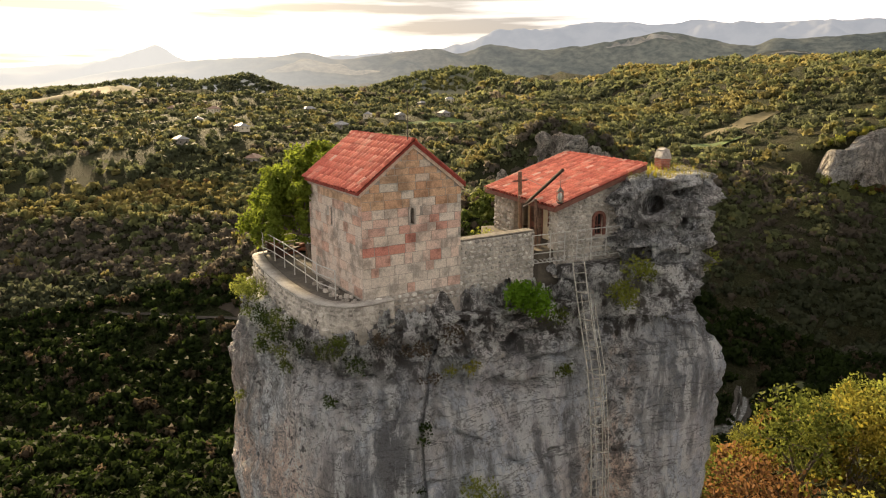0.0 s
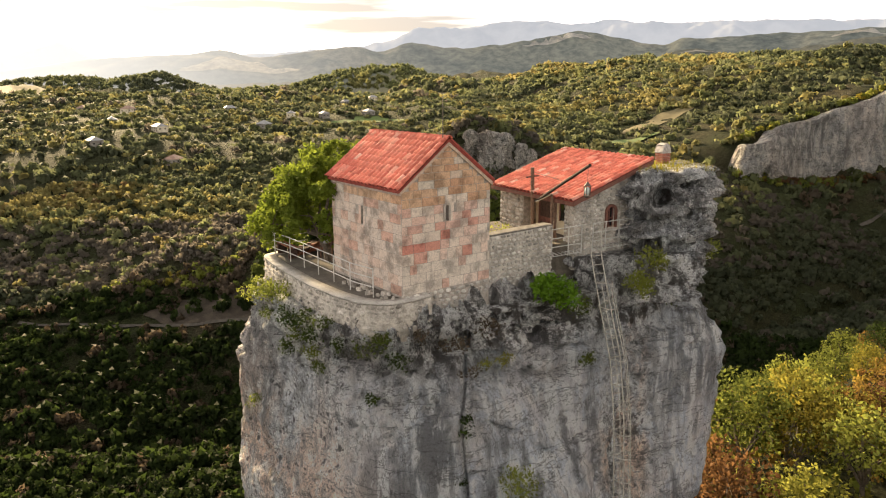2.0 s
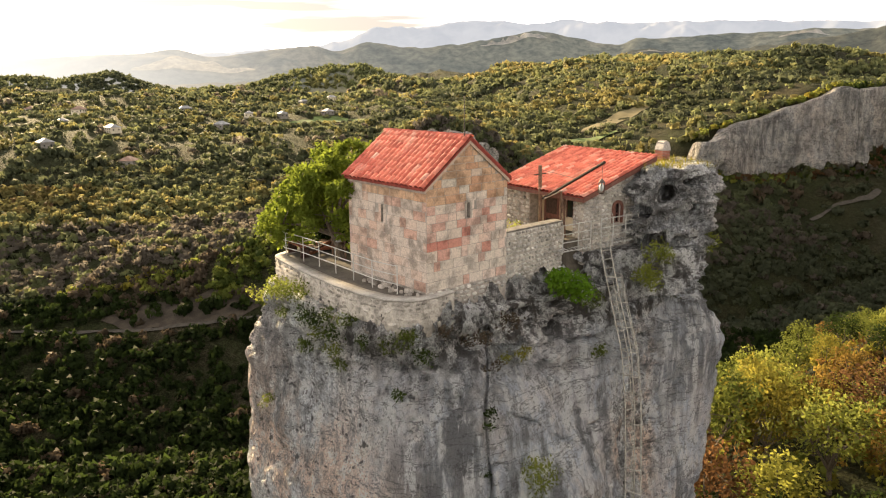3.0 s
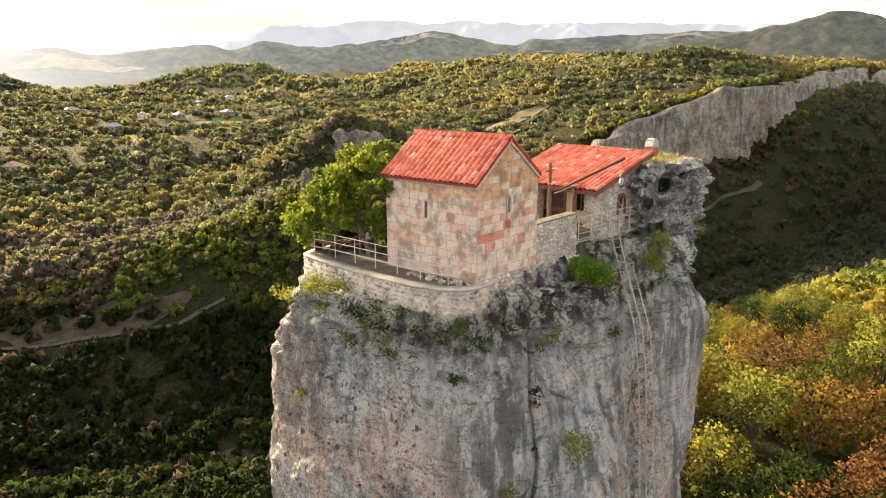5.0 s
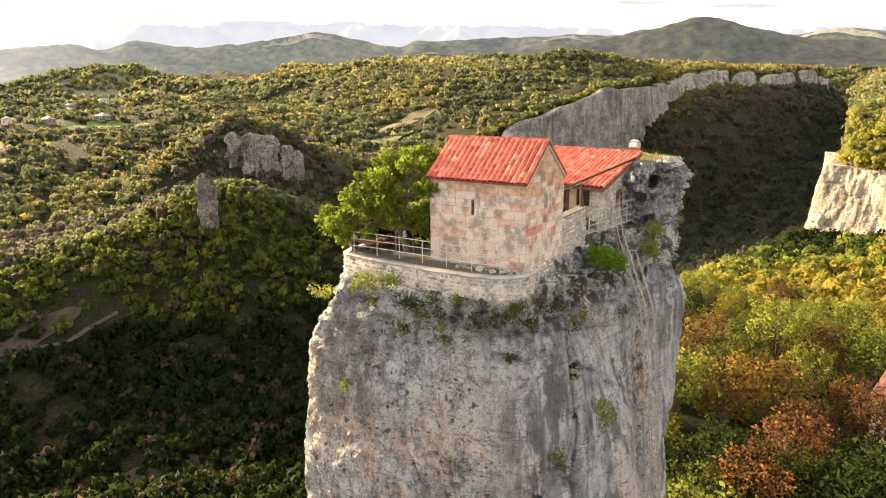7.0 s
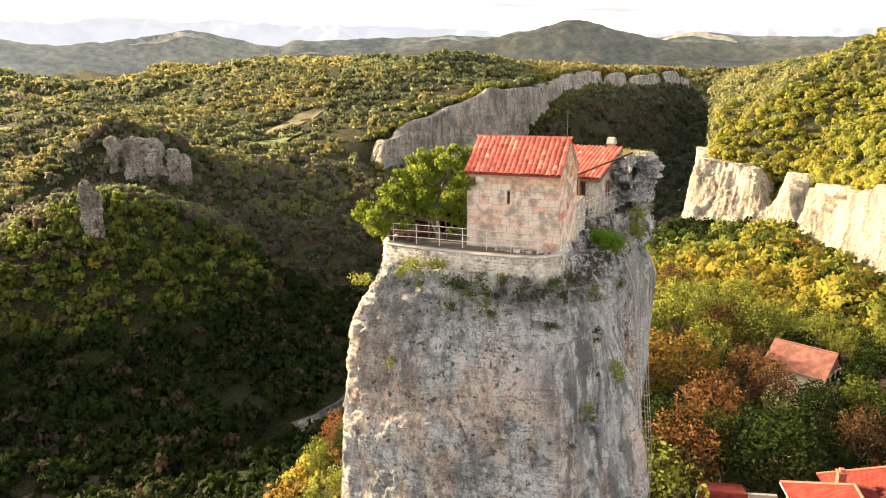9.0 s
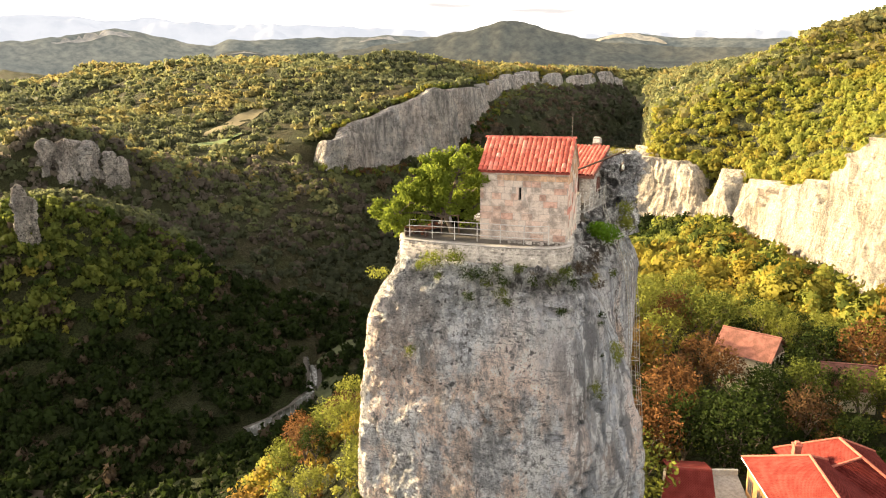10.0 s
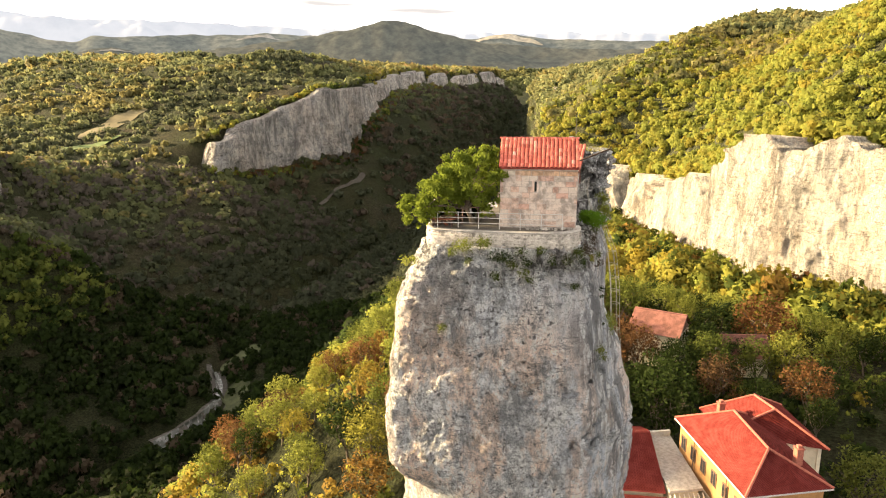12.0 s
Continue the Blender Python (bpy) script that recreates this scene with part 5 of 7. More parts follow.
tagged(part("house_floor", bm, plain("dark_trodden_earth", (0.11, 0.095, 0.075), 0.95, 0.3, 4)), "dark trodden earth floor before the house", "floor", kind="structure")

# chimney on the crag
chimney = new("chimney")
rr = random.Random(8)
part("shaft", box(bmesh.new(), (0.46, 0.46, 0.56), (0, 0, 0.26)), M_MORTAR, chimney)
BRICK = stone_shape("brick", 900, 4, 0.0, M_BRICK, 0.08)
for side in range(4):
    for row in range(7):
        for k in range(2):
            M = Matrix.Rotation(side * math.pi / 2, 4, "Z") @ Matrix.Translation((-0.115 + k * 0.23 + (0.03 if row % 2 else -0.03), -0.225, 0.04 + row * 0.076)) @ Matrix.Diagonal((0.215, 0.022, 0.064, 1))
            piece("brick", BRICK, chimney, M)
bm = bmesh.new()
prism(bm, [(-0.27, -0.27, 0.54), (0.27, -0.27, 0.54), (0.25, -0.27, 0.66), (0.16, -0.27, 0.90), (0.0, -0.27, 0.96), (-0.16, -0.27, 0.90), (-0.25, -0.27, 0.66)], (0, 0.05, 0))
prism(bm, [(-0.27, 0.22, 0.54), (0.27, 0.22, 0.54), (0.25, 0.22, 0.66), (0.16, 0.22, 0.90), (0.0, 0.22, 0.96), (-0.16, 0.22, 0.90), (-0.25, 0.22, 0.66)], (0, 0.05, 0))
for x0, z0, x1, z1 in ((-0.26, 0.54, -0.17, 0.90), (-0.18, 0.88, 0.01, 0.97), (-0.01, 0.97, 0.18, 0.88)):
    prism(bm, [(x0, -0.22, z0), (x1, -0.22, z1), (x1 + 0.02, -0.22, z1 + 0.05), (x0 - 0.02, -0.22, z0 + 0.05)], (0, 0.44, 0))
part("cowl", bm, plain("old_whitewash", (0.40, 0.37, 0.34), 0.9, 0.3, 8), chimney, "whitewashed arched cowl open at the side")
chimney.matrix_world = pose(8.02, 25.95, 2.98, 0, 0, 20) @ Matrix.Scale(0.80, 4)
tagged(chimney, "red brick chimney with a whitewashed arched cowl", "chimney")

# ---- hoist with a hanging lantern ----
hoist = new("hoist")
tagged(hoist, "dark wooden hoist with a long boom and iron cage lantern", "hoist")
part("post", tube(bmesh.new(), (2.78, 24.93, 0.8), (2.70, 24.87, 3.05), 0.07, 10), M_WOOD, hoist)
part("crossbar", tube(bmesh.new(), (2.45, 24.75, 2.72), (2.98, 25.0, 2.74), 0.025, 8), M_DARKWOOD, hoist)
# the boom's shade is put into its near-black wood colour
part("boom", tube(bmesh.new(), (2.84, 24.85, 1.82), (3.52, 20.8, 3.58), 0.05, 10), plain("shaded_boom_wood", (0.028, 0.018, 0.014), 0.9, 0.3, 12), hoist)
part("strut", tube(bmesh.new(), (2.84, 24.7, 1.85), (3.13, 23.7, 2.26), 0.03, 8), M_LIME, hoist, "pale wooden strut")
part("prop", tube(bmesh.new(), (3.18, 23.7, 0.3), (3.13, 23.69, 2.26), 0.045, 8), M_WOOD, hoist)
part("prop", tube(bmesh.new(), (3.34, 23.55, 0.3), (3.14, 23.68, 2.2), 0.03, 8), M_WOOD, hoist)
part("rope", tube(bmesh.new(), (3.48, 20.85, 3.5), (3.48, 20.85, 3.02), 0.008, 6), M_IRON, hoist)
part("rope", tube(bmesh.new(), (2.72, 24.87, 2.9), (3.2, 22.6, 2.86), 0.008, 6), M_IRON, hoist)
bm = bmesh.new()
bmesh.ops.create_cone(bm, cap_ends=True, segments=10, radius1=0.05, radius2=0.09, depth=0.05, matrix=Matrix.Translation((0, 0, 0.0)))
lan = part("lantern", bm, M_IRON, hoist, "dark iron and glass cage lantern")
bm = bmesh.new()
bmesh.ops.create_cone(bm, cap_ends=True, segments=10, radius1=0.09, radius2=0.02, depth=0.10, matrix=Matrix.Translation((0, 0, 0.33)))
part("hood", bm, M_IRON, lan)
for k in range(6):
    a = k * math.pi / 3
    part("cage_bar", tube(bmesh.new(), (0.08 * math.cos(a), 0.08 * math.sin(a), 0.02), (0.085 * math.cos(a), 0.085 * math.sin(a), 0.29), 0.009, 5), M_IRON, lan)
lan.matrix_local = Matrix.Translation((3.48, 20.85, 2.60)) @ Matrix.Scale(1.2, 4)
M_GLOBE, _nt, _b = material("lantern_glass")
paint(_nt, _b, (0.55, 0.60, 0.58), 0.15, 0.5)
bm = bmesh.new()
bmesh.ops.create_uvsphere(bm, u_segments=12, v_segments=8, radius=0.07, matrix=Matrix.Translation((0, 0, 0.15)) @ Matrix.Diagonal((1, 1, 1.6, 1)))
part("globe", bm, M_GLOBE, lan, "pale glass globe", True)

# ---- the balcony and the ladder ----
balcony = new("balcony")
tagged(balcony, "thin steel balcony frame before the house wall", "balcony")
BA, BB = Vector((2.94, 22.77, 0.24)), Vector((6.04, 23.54, 0.45))
dirb = (BB - BA).normalized()
inn = Vector((-dirb.y, dirb.x, 0)).normalized()
for hgt in (0.0, 0.32, 0.62, 0.94):
    gapf = 0.36
    for a, b in ((0.0, 0.36), (0.50, 1.0)):
        p, q = BA.lerp(BB, a) + Vector((0, 0, hgt)), BA.lerp(BB, b) + Vector((0, 0, hgt))
        part("rail", tube(bmesh.new(), p, q, 0.018, 6), M_METAL, balcony)
for f in (0.0, 0.20, 0.36, 0.50, 0.66, 0.83, 1.0):
    p = BA.lerp(BB, f)
    part("post", tube(bmesh.new(), p - Vector((0, 0, 0.05)), p + Vector((0, 0, 0.97)), 0.02, 6), M_METAL, balcony)
for f in (0.0, 0.5, 1.0):
    p = BA.lerp(BB, f)
    part("bearer", tube(bmesh.new(), p, p + inn * 0.75, 0.025, 6), M_METAL, balcony)
part("bearer", tube(bmesh.new(), BA + inn * 0.3, BB + inn * 0.3, 0.02, 6), M_METAL, balcony)
for k in range(20):
    p = BA.lerp(BB, (k + 0.5) / 20)
    part("slat", box(bmesh.new(), (0.05, 0.62, 0.02), (0, 0, 0)), M_METAL, balcony).matrix_local = Matrix.Translation(p + inn * 0.32 + Vector((0, 0, 0.03))) @ Matrix.Rotation(math.atan2(dirb.y, dirb.x), 4, "Z")

LAD = [(4.42, 22.70, 1.05), (4.46, 22.60, 0.3), (4.62, 21.95, -1.4), (4.80, 21.40, -2.9), (4.96, 21.16, -5.0), (5.06, 21.02, -8.0), (5.10, 20.55, -12.0), (5.12, 20.5, -18.0), (5.14, 20.6, -26.0), (5.14, 20.8, -35.5)]
lad = smooth_line(LAD, 160)
ladd = np.concatenate([[0], np.cumsum(np.linalg.norm(np.diff(lad, axis=0), axis=1))])
ladder = new("ladder")
tagged(ladder, "long rusty steel ladder with safety hoops fixed to the rock", "ladder")


def lad_at(s, dx=0.0, out=0.0):
    q = [float(np.interp(s, ladd, lad[:, k])) for k in range(3)]
    out = out + 0.12 * min(1.0, max(0.0, -q[2] / 3))
    return Vector((q[0] + 0.93 * dx + 0.30 * out, q[1] + 0.37 * dx - 0.93 * out, q[2]))


def bar(name, pts, rad, parent, mat):
    cu = bpy.data.curves.new(name, "CURVE")
    cu.dimensions, cu.bevel_depth, cu.bevel_resolution = "3D", rad, 1
    sp = cu.splines.new("POLY")
    sp.points.add(len(pts) - 1)
    for k, q in enumerate(pts):
        sp.points[k].co = (*q, 1)
    cu.materials.append(mat)
    o = new(name, cu)
    o.parent = parent
    return o


M_STEEL = plain("weathered_ladder_steel", (0.42, 0.40, 0.35), 0.65, 0.3, 12, 0.3)
SS = np.linspace(0, ladd[-1], 90)
for dx in (-0.22, 0.22):
    bar("stile", [lad_at(s, dx) for s in SS], 0.024, ladder, M_STEEL)
s = 0.15
while s < ladd[-1]:
    bm = tube(bmesh.new(), lad_at(s, -0.22), lad_at(s, 0.22), 0.017, 5)
    part("rung", bm, M_STEEL, ladder)
    s += 0.31
s = 1.6
while s < ladd[-1]:
    arc = [lad_at(s, 0.30 * math.cos(a) * (1.0), 0.55 * math.sin(a)) for a in np.linspace(0.0, math.pi, 11)]
    bar("hoop", arc, 0.018, ladder, M_STEEL)
    s += 0.85
for a in (0.7, 1.57, 2.44):
    bar("cage_bar", [lad_at(s, 0.30 * math.cos(a), 0.55 * math.sin(a)) for s in SS[4:]], 0.015, ladder, M_STEEL)
bar("handrail", [lad_at(0.0, -0.3, 0.1), lad_at(0.0, -0.3, 0.1) + Vector((0, 0, 0.5)), lad_at(0.0, -0.1, 0.2) + Vector((0, 0, 0.75)), lad_at(0.0, 0.25, 0.1) + Vector((0, 0, 0.5)), lad_at(0.0, 0.25, 0.1)], 0.015, ladder, M_STEEL)


# ---- cliffs and outcrops of the gorge ----
M_GORGE = rock_material("grey_gorge_limestone", (1.18, 1.12, 1.04), 0.6, 0.16, 1.0, 0.8)
def cliff(name, xs, ys, out, top, bottom, lean, label, amp=1.0, seed=0, rows=46, buttress=0.0, mat=None, lead=0.02, tail=0.22):
    """A rock face along a line in plan; out: unit vectors outwards."""
    n = len(xs)
    f = np.linspace(-0.12, 1.0, rows)[:, None]
    z = bottom[None] + (top - bottom)[None] * f
    X = xs[None] + 0 * f
    Y = ys[None] + 0 * f
    dsp = 3.6 * fbm(X / 26, Y / 26, z / 60, 3, seed + 1) + 1.0 * fbm(X / 7, Y / 7, z / 12, 3, seed + 2) + 0.7 * (np.abs(fbm(X / 3.2, Y / 3.2, z / 9, 4, seed + 3, 0.6)) - 0.1)
    dsp += 0.8 * (np.abs(fbm(X / 9, Y / 9, z / 14, 4, seed + 4, 0.6)) - 0.2) - 0.6
    dsp -= 1.2 * (1 - sstep(0.0, 0.12, np.abs(vnoise(X / 17 + 0.5 * fbm(X / 9, Y / 9, z / 9, 2, seed), Y / 17, z / 50, seed + 5))))
    dsp -= 1.5 * np.abs(fbm(X / 6, Y / 6, z / 38, 4, seed + 15, 0.6)) - 0.5
    w1 = vnoise(X / 12, Y / 12, z / 34 + 0.3 * fbm(X / 6, Y / 6, z / 6, 2, seed + 8), seed + 9) * 2.6
    w2 = vnoise(X / 6, Y / 6, z / 15, seed + 10) * 2.2
    dsp += 2.4 * (np.floor(w1) + sstep(0.0, 0.22, w1 - np.floor(w1))) / 2.6 + 0.8 * (np.floor(w2) + sstep(0.0, 0.25, w2 - np.floor(w2))) / 2.2
    dsp += 0.5 * fbm(X / 2.2, Y / 2.2, z / 2.6, 3, seed + 16, 0.6) - 1.6 * (1 - sstep(0.0, 0.07, np.abs(vnoise(X / 24, Y / 24, z / 70, seed + 17))))
    dsp += buttress * (np.abs(fbm(X / 48, Y / 48, z / 120, 2, seed + 11)) - 0.35) - 0.5 * buttress * (1 - sstep(0.0, 0.10, np.abs(vnoise(X / 30, Y / 30, z / 90, seed + 12))))
    end = np.clip(np.minimum(np.arange(n) / lead, (n - 1 - np.arange(n)) / tail) / n, 0, 1)[None]
    z = bottom[None] + (z - bottom[None]) * (0.15 + 0.85 * end)
    o = amp * dsp + 2.0 + 0.45 * buttress - lean * f - 7 * (1 - end)
    o = np.maximum(o, (5.2 if buttress else 2.8) - 0.7 * lean * f + (0.75 * np.maximum(dsp, -4.0) if buttress else 0.5 * dsp) - 7 * (1 - end))
    P = np.stack([X + out[None, :, 0] * o, Y + out[None, :, 1] * o, z], -1)
    back = P[-1].copy()
    back[:, 0] -= out[:, 0] * 12
    back[:, 1] -= out[:, 1] * 12
    back[:, 2] -= 1.0
    P = np.concatenate([P, back[None]], 0)
    me = grid_mesh(name, P, mat or M_CLIFF, smooth=False)
    me.attributes.new("hue", "FLOAT", "POINT").data.foreach_set("value", np.full(P.shape[0] * P.shape[1], 0.55, np.float32))
    return tagged(new(name, me), label, "cliff")


def normals2(xs, ys, side):
    dx, dy = np.gradient(xs), np.gradient(ys)
    L = np.hypot(dx, dy)
    return np.stack([side * dy / L, -side * dx / L], -1)


ys = np.linspace(-40, 186, 620)
xs = np.interp(ys, [b for a, b in RIGHT_EDGE], [a for a, b in RIGHT_EDGE])
for _ in range(25):
    xs[1:-1] = (xs[:-2] + xs[2:] + 2 * xs[1:-1]) / 4
on = normals2(xs, ys, -1)
tp = land(xs - on[:, 0] * 14, ys - on[:, 1] * 14) - 1.2 + 2.4 * fbm(ys / 15, 0 * ys, 0 * ys, 5, 91, 0.7)
bt = land(xs + on[:, 0] * 3, ys + on[:, 1] * 3) - 1.0
cut = 0.75 * np.exp(-((ys - 121) / 5) ** 2) + 0.55 * np.exp(-((ys - 140) / 4.5) ** 2) + 0.35 * np.exp(-((ys - 97) / 5) ** 2) + 0.25 * np.exp(-((ys - 70) / 3) ** 2) - 0.10 * np.exp(-((ys - 52) / 8) ** 2)
tp = tp - (tp - bt) * np.clip(cut, -0.2, 0.8)
cliff("right_cliff", xs, ys, on, tp, bt, 6.0, "sunlit pale limestone cliff with bushes on it", 1.0, 60, 90, tail=0.02)
xs = np.linspace(229, 1250, 710)
ys = np.interp(xs, [a for a, b in LEFT_EDGE], [b for a, b in LEFT_EDGE])
for _ in range(12):
    ys[1:-1] = (ys[:-2] + ys[2:] + 2 * ys[1:-1]) / 4
on = normals2(xs, ys, 1)
tp = land(xs - on[:, 0] * 14, ys - on[:, 1] * 14) - 1.6 + 3.0 * fbm(xs / 30, 0 * xs, 0 * xs, 3, 95)
ch = np.interp(xs, [204, 231, 255, 300, 330, 363, 470, 541, 720, 1110], [4, 14, 28, 44, 44, 30, 30, 18, 20, 14]) * (0.62 + 0.75 * np.abs(fbm(xs / 55, 0 * xs, 0 * xs, 3, 97)))
gully = sum(a * np.exp(-((xs - c) / w) ** 2) for c, w, a in ((374, 4, 0.15), (404, 9, 0.6), (470, 6, 0.45), (500, 15, 0.8), (556, 7, 0.5), (620, 20, 0.85), (700, 9, 0.5),
                                                                 (745, 14, 0.75), (822, 22, 0.85), (905, 12, 0.6), (985, 26, 0.9), (1070, 16, 0.7)))
tp = tp - np.clip(gully, 0, 0.85) * ch * 0.8
bt = np.minimum(tp - ch * (1 - 0.75 * np.clip(gully, 0, 0.85)), land(xs + on[:, 0] * 6, ys + on[:, 1] * 6) - 3)
cliff("gorge_cliff", xs - on[:, 0] * 9 * gully, ys - on[:, 1] * 9 * gully, on, tp, bt, 5.0, "long grey limestone cliff under the wooded plateau", 1.5, 80, 40, 9.0, M_GORGE, 0.006)


def outcrop(at, rad, z0, z1, seed, name="rock_outcrop", label="pale grey limestone outcrop among trees", mat=None):
    th = np.linspace(-math.pi, math.pi, 96, endpoint=False)
    zs = np.linspace(z0, z1, 64)
    TH, Z = np.meshgrid(th, zs)
    f = (Z - z0) / (z1 - z0)
    R = rad * (1.10 - 0.18 * f) * np.sqrt(np.clip(1.02 - np.clip((f - 0.9) / 0.1, 0, 1) ** 2, 0.02, 1))
    x, y = R * np.cos(TH), R * np.sin(TH) * 0.75
    n = 1 + 0.42 * fbm(x / rad * 1.3, y / rad * 1.3, Z / rad * 0.6, 5, seed, 0.62) - 0.35 * (1 - sstep(0, 0.12, np.abs(vnoise(x / rad * 1.6, y / rad * 1.6, Z / rad / 3, seed + 4))))
    n = n - 0.16 * np.abs(fbm(x / 1.1, y / 1.1, Z / 5.0, 4, seed + 6, 0.6)) + 0.05 * fbm(x / 0.5, y / 0.5, Z / 0.7, 2, seed + 7)
    Z = Z + 0.22 * rad * fbm(x / rad * 1.5, y / rad * 1.5, 0 * Z, 3, seed + 9) * f
    P = np.stack([at[0] + x * n, at[1] + y * n, Z], -1)
    P = np.concatenate([P, np.repeat(P[-1].mean(0)[None, None], 96, 1)], 0)
    return tagged(new(name, grid_mesh(name, P, mat or M_GORGE, wrap=True, smooth=False)), label, "rock")


for (x, y), rad, z0, z1, sd in (((57, 407), 5.5, -58, -20.5, 1), ((66, 404), 6.5, -58, -19.5, 2), ((76, 402), 6, -60, -22, 3), ((86, 401), 5.0, -60, -27, 4), ((91, 401), 3.5, -62, -31, 6), ((26.0, 311), 2.8, -66, -30, 15), ((29.5, 312), 2.6, -66, -35, 17),
                                ((-25, 317), 2.6, -93, -79, 19)):
    outcrop((x, y), rad, z0, z1, sd * 13)
for (x, y), rad, z0, z1, sd in (((484, 314), 3.4, -48, 3, 301), ((478, 318), 3.4, -55, -14, 302), ((490, 312), 3.8, -45, 0, 303)):
    outcrop((x, y), rad, z0, z1, sd, label="sunlit limestone crag on the mountain's flank", mat=M_CLIFF)


# ---- river and tracks ----
def strip(name, pts, width, mat, label, cat, lift=0.4, n=80):
    p = smooth_line(pts, n)
    d = np.gradient(p, axis=0)
    d /= np.linalg.norm(d, axis=1)[:, None]
    nn = np.stack([-d[:, 1], d[:, 0]], -1)
    wv = width * (1 + 0.35 * fbm(p[:, 0] / 9, p[:, 1] / 9, 0, 2, 15))
    if cat in ("clearing", "field"):
        wv = wv * np.sin(np.linspace(0.03, math.pi - 0.03, n)) ** 0.6
    rows = []
    for k in np.linspace(-1, 1, 7):
        q = p + nn * (k * wv / 2)[:, None]
        rows.append(np.stack([q[:, 0], q[:, 1], land(q[:, 0], q[:, 1]) + lift], -1))
    return tagged(new(name, grid_mesh(name, np.array(rows), mat)), label, cat, kind="structure")


M_GRAVEL = plain("pale_river_gravel", (0.080, 0.073, 0.062), 0.95, 0.4, 0.8, bump=0.6)
M_WATER, _nt, _b = material("shallow_river_water")
_v = mapped(_nt)
paint(_nt, _b, ramp(_nt, noisy(_nt, _v, 0.5, 6), [(0.50, (0.075, 0.080, 0.068)), (0.62, (0.22, 0.22, 0.21))]), 0.25, 0.5)
relief(_nt, _b, noisy(_nt, _v, 2.0, 4), 0.5, 0.2)
M_DIRT = plain("pale_dirt_track", (0.070, 0.061, 0.049), 0.95, 0.3, 0.5)
RV = [(66, 208), (76, 210), (86, 213), (97, 220), (104, 230), (110, 240), (114, 250)]
strip("river_bank", RV, 5, M_GRAVEL, "pale gravel banks of a small river", "river bank", 0.5)
strip("river", RV, 2.2, M_WATER, "narrow river with white riffles", "river", 1.0)
TRACK1 = [(288, 384), (300, 390), (312, 394), (326, 395), (340, 400), (356, 410)]
TRACK2 = [(-150, 300), (-110, 294), (-88, 292), (-62, 289), (-45, 290), (-31, 288), (-12, 294)]
strip("dirt_track", TRACK1, 2.8, M_DIRT, "pale dirt track through the gorge", "track", 0.7)
strip("dirt_track_2", TRACK2, 2.0, M_DIRT, "dirt track across the dark slope", "track", 0.7)
M_EARTH = plain("bare_brown_earth", (0.055, 0.044, 0.032), 0.95, 0.35, 0.25, bump=0.5)
M_PASTURE = plain("dull_olive_pasture", (0.075, 0.085, 0.036), 0.95, 0.3, 0.2, bump=0.5)
CLEARINGS = [((-100, 303), (-62, 300), (-25, 300), 22, M_EARTH, "bare brown earth slope"), ((-18, 216), (-6, 215), (6, 216), 9, M_EARTH, "bare brown earth by the river"),
             ((118, 246), (130, 252), (142, 252), 16, M_PASTURE, "olive pasture beside the river"), ((28, 193), (36, 190), (44, 187), 8, M_PASTURE, "olive clearing by the river"),
             ((96, 212), (106, 222), (118, 236), 10, M_PASTURE, "green river meadow")]
for k, (a, b, c, w, mt, lab) in enumerate(CLEARINGS):
    strip("clearing_%d" % (k + 1), [a, b, c], w, mt, lab, "clearing", 0.5, 24)
M_FIELD = plain("dry_field_grass", (0.16, 0.135, 0.07), 0.95, 0.2, 0.05)
M_MEADOW = plain("green_meadow", (0.11, 0.155, 0.045), 0.95, 0.25, 0.08)
strip("dry_field", [(205, 560), (235, 572), (275, 590)], 24, M_FIELD, "pale dry grass field on the plateau", "field", 0.5)
strip("meadow", [(170, 515), (190, 520), (225, 532)], 12, M_MEADOW, "bright green meadow", "field", 1.2)
strip("dry_field_2", [(-565, 978), (-450, 1080), (-312, 1180)], 170, M_FIELD, "pale dry hillside fields", "field", 2.0)
strip("dry_field_3", [(-260, 1760), (-110, 1800), (57, 1790)], 240, M_FIELD, "pale dry hillside field", "field", 2.0)
strip("meadow_2", [(-49, 704), (1, 754), (61, 709)], 28, M_MEADOW, "green meadow by the village", "field", 1.0)


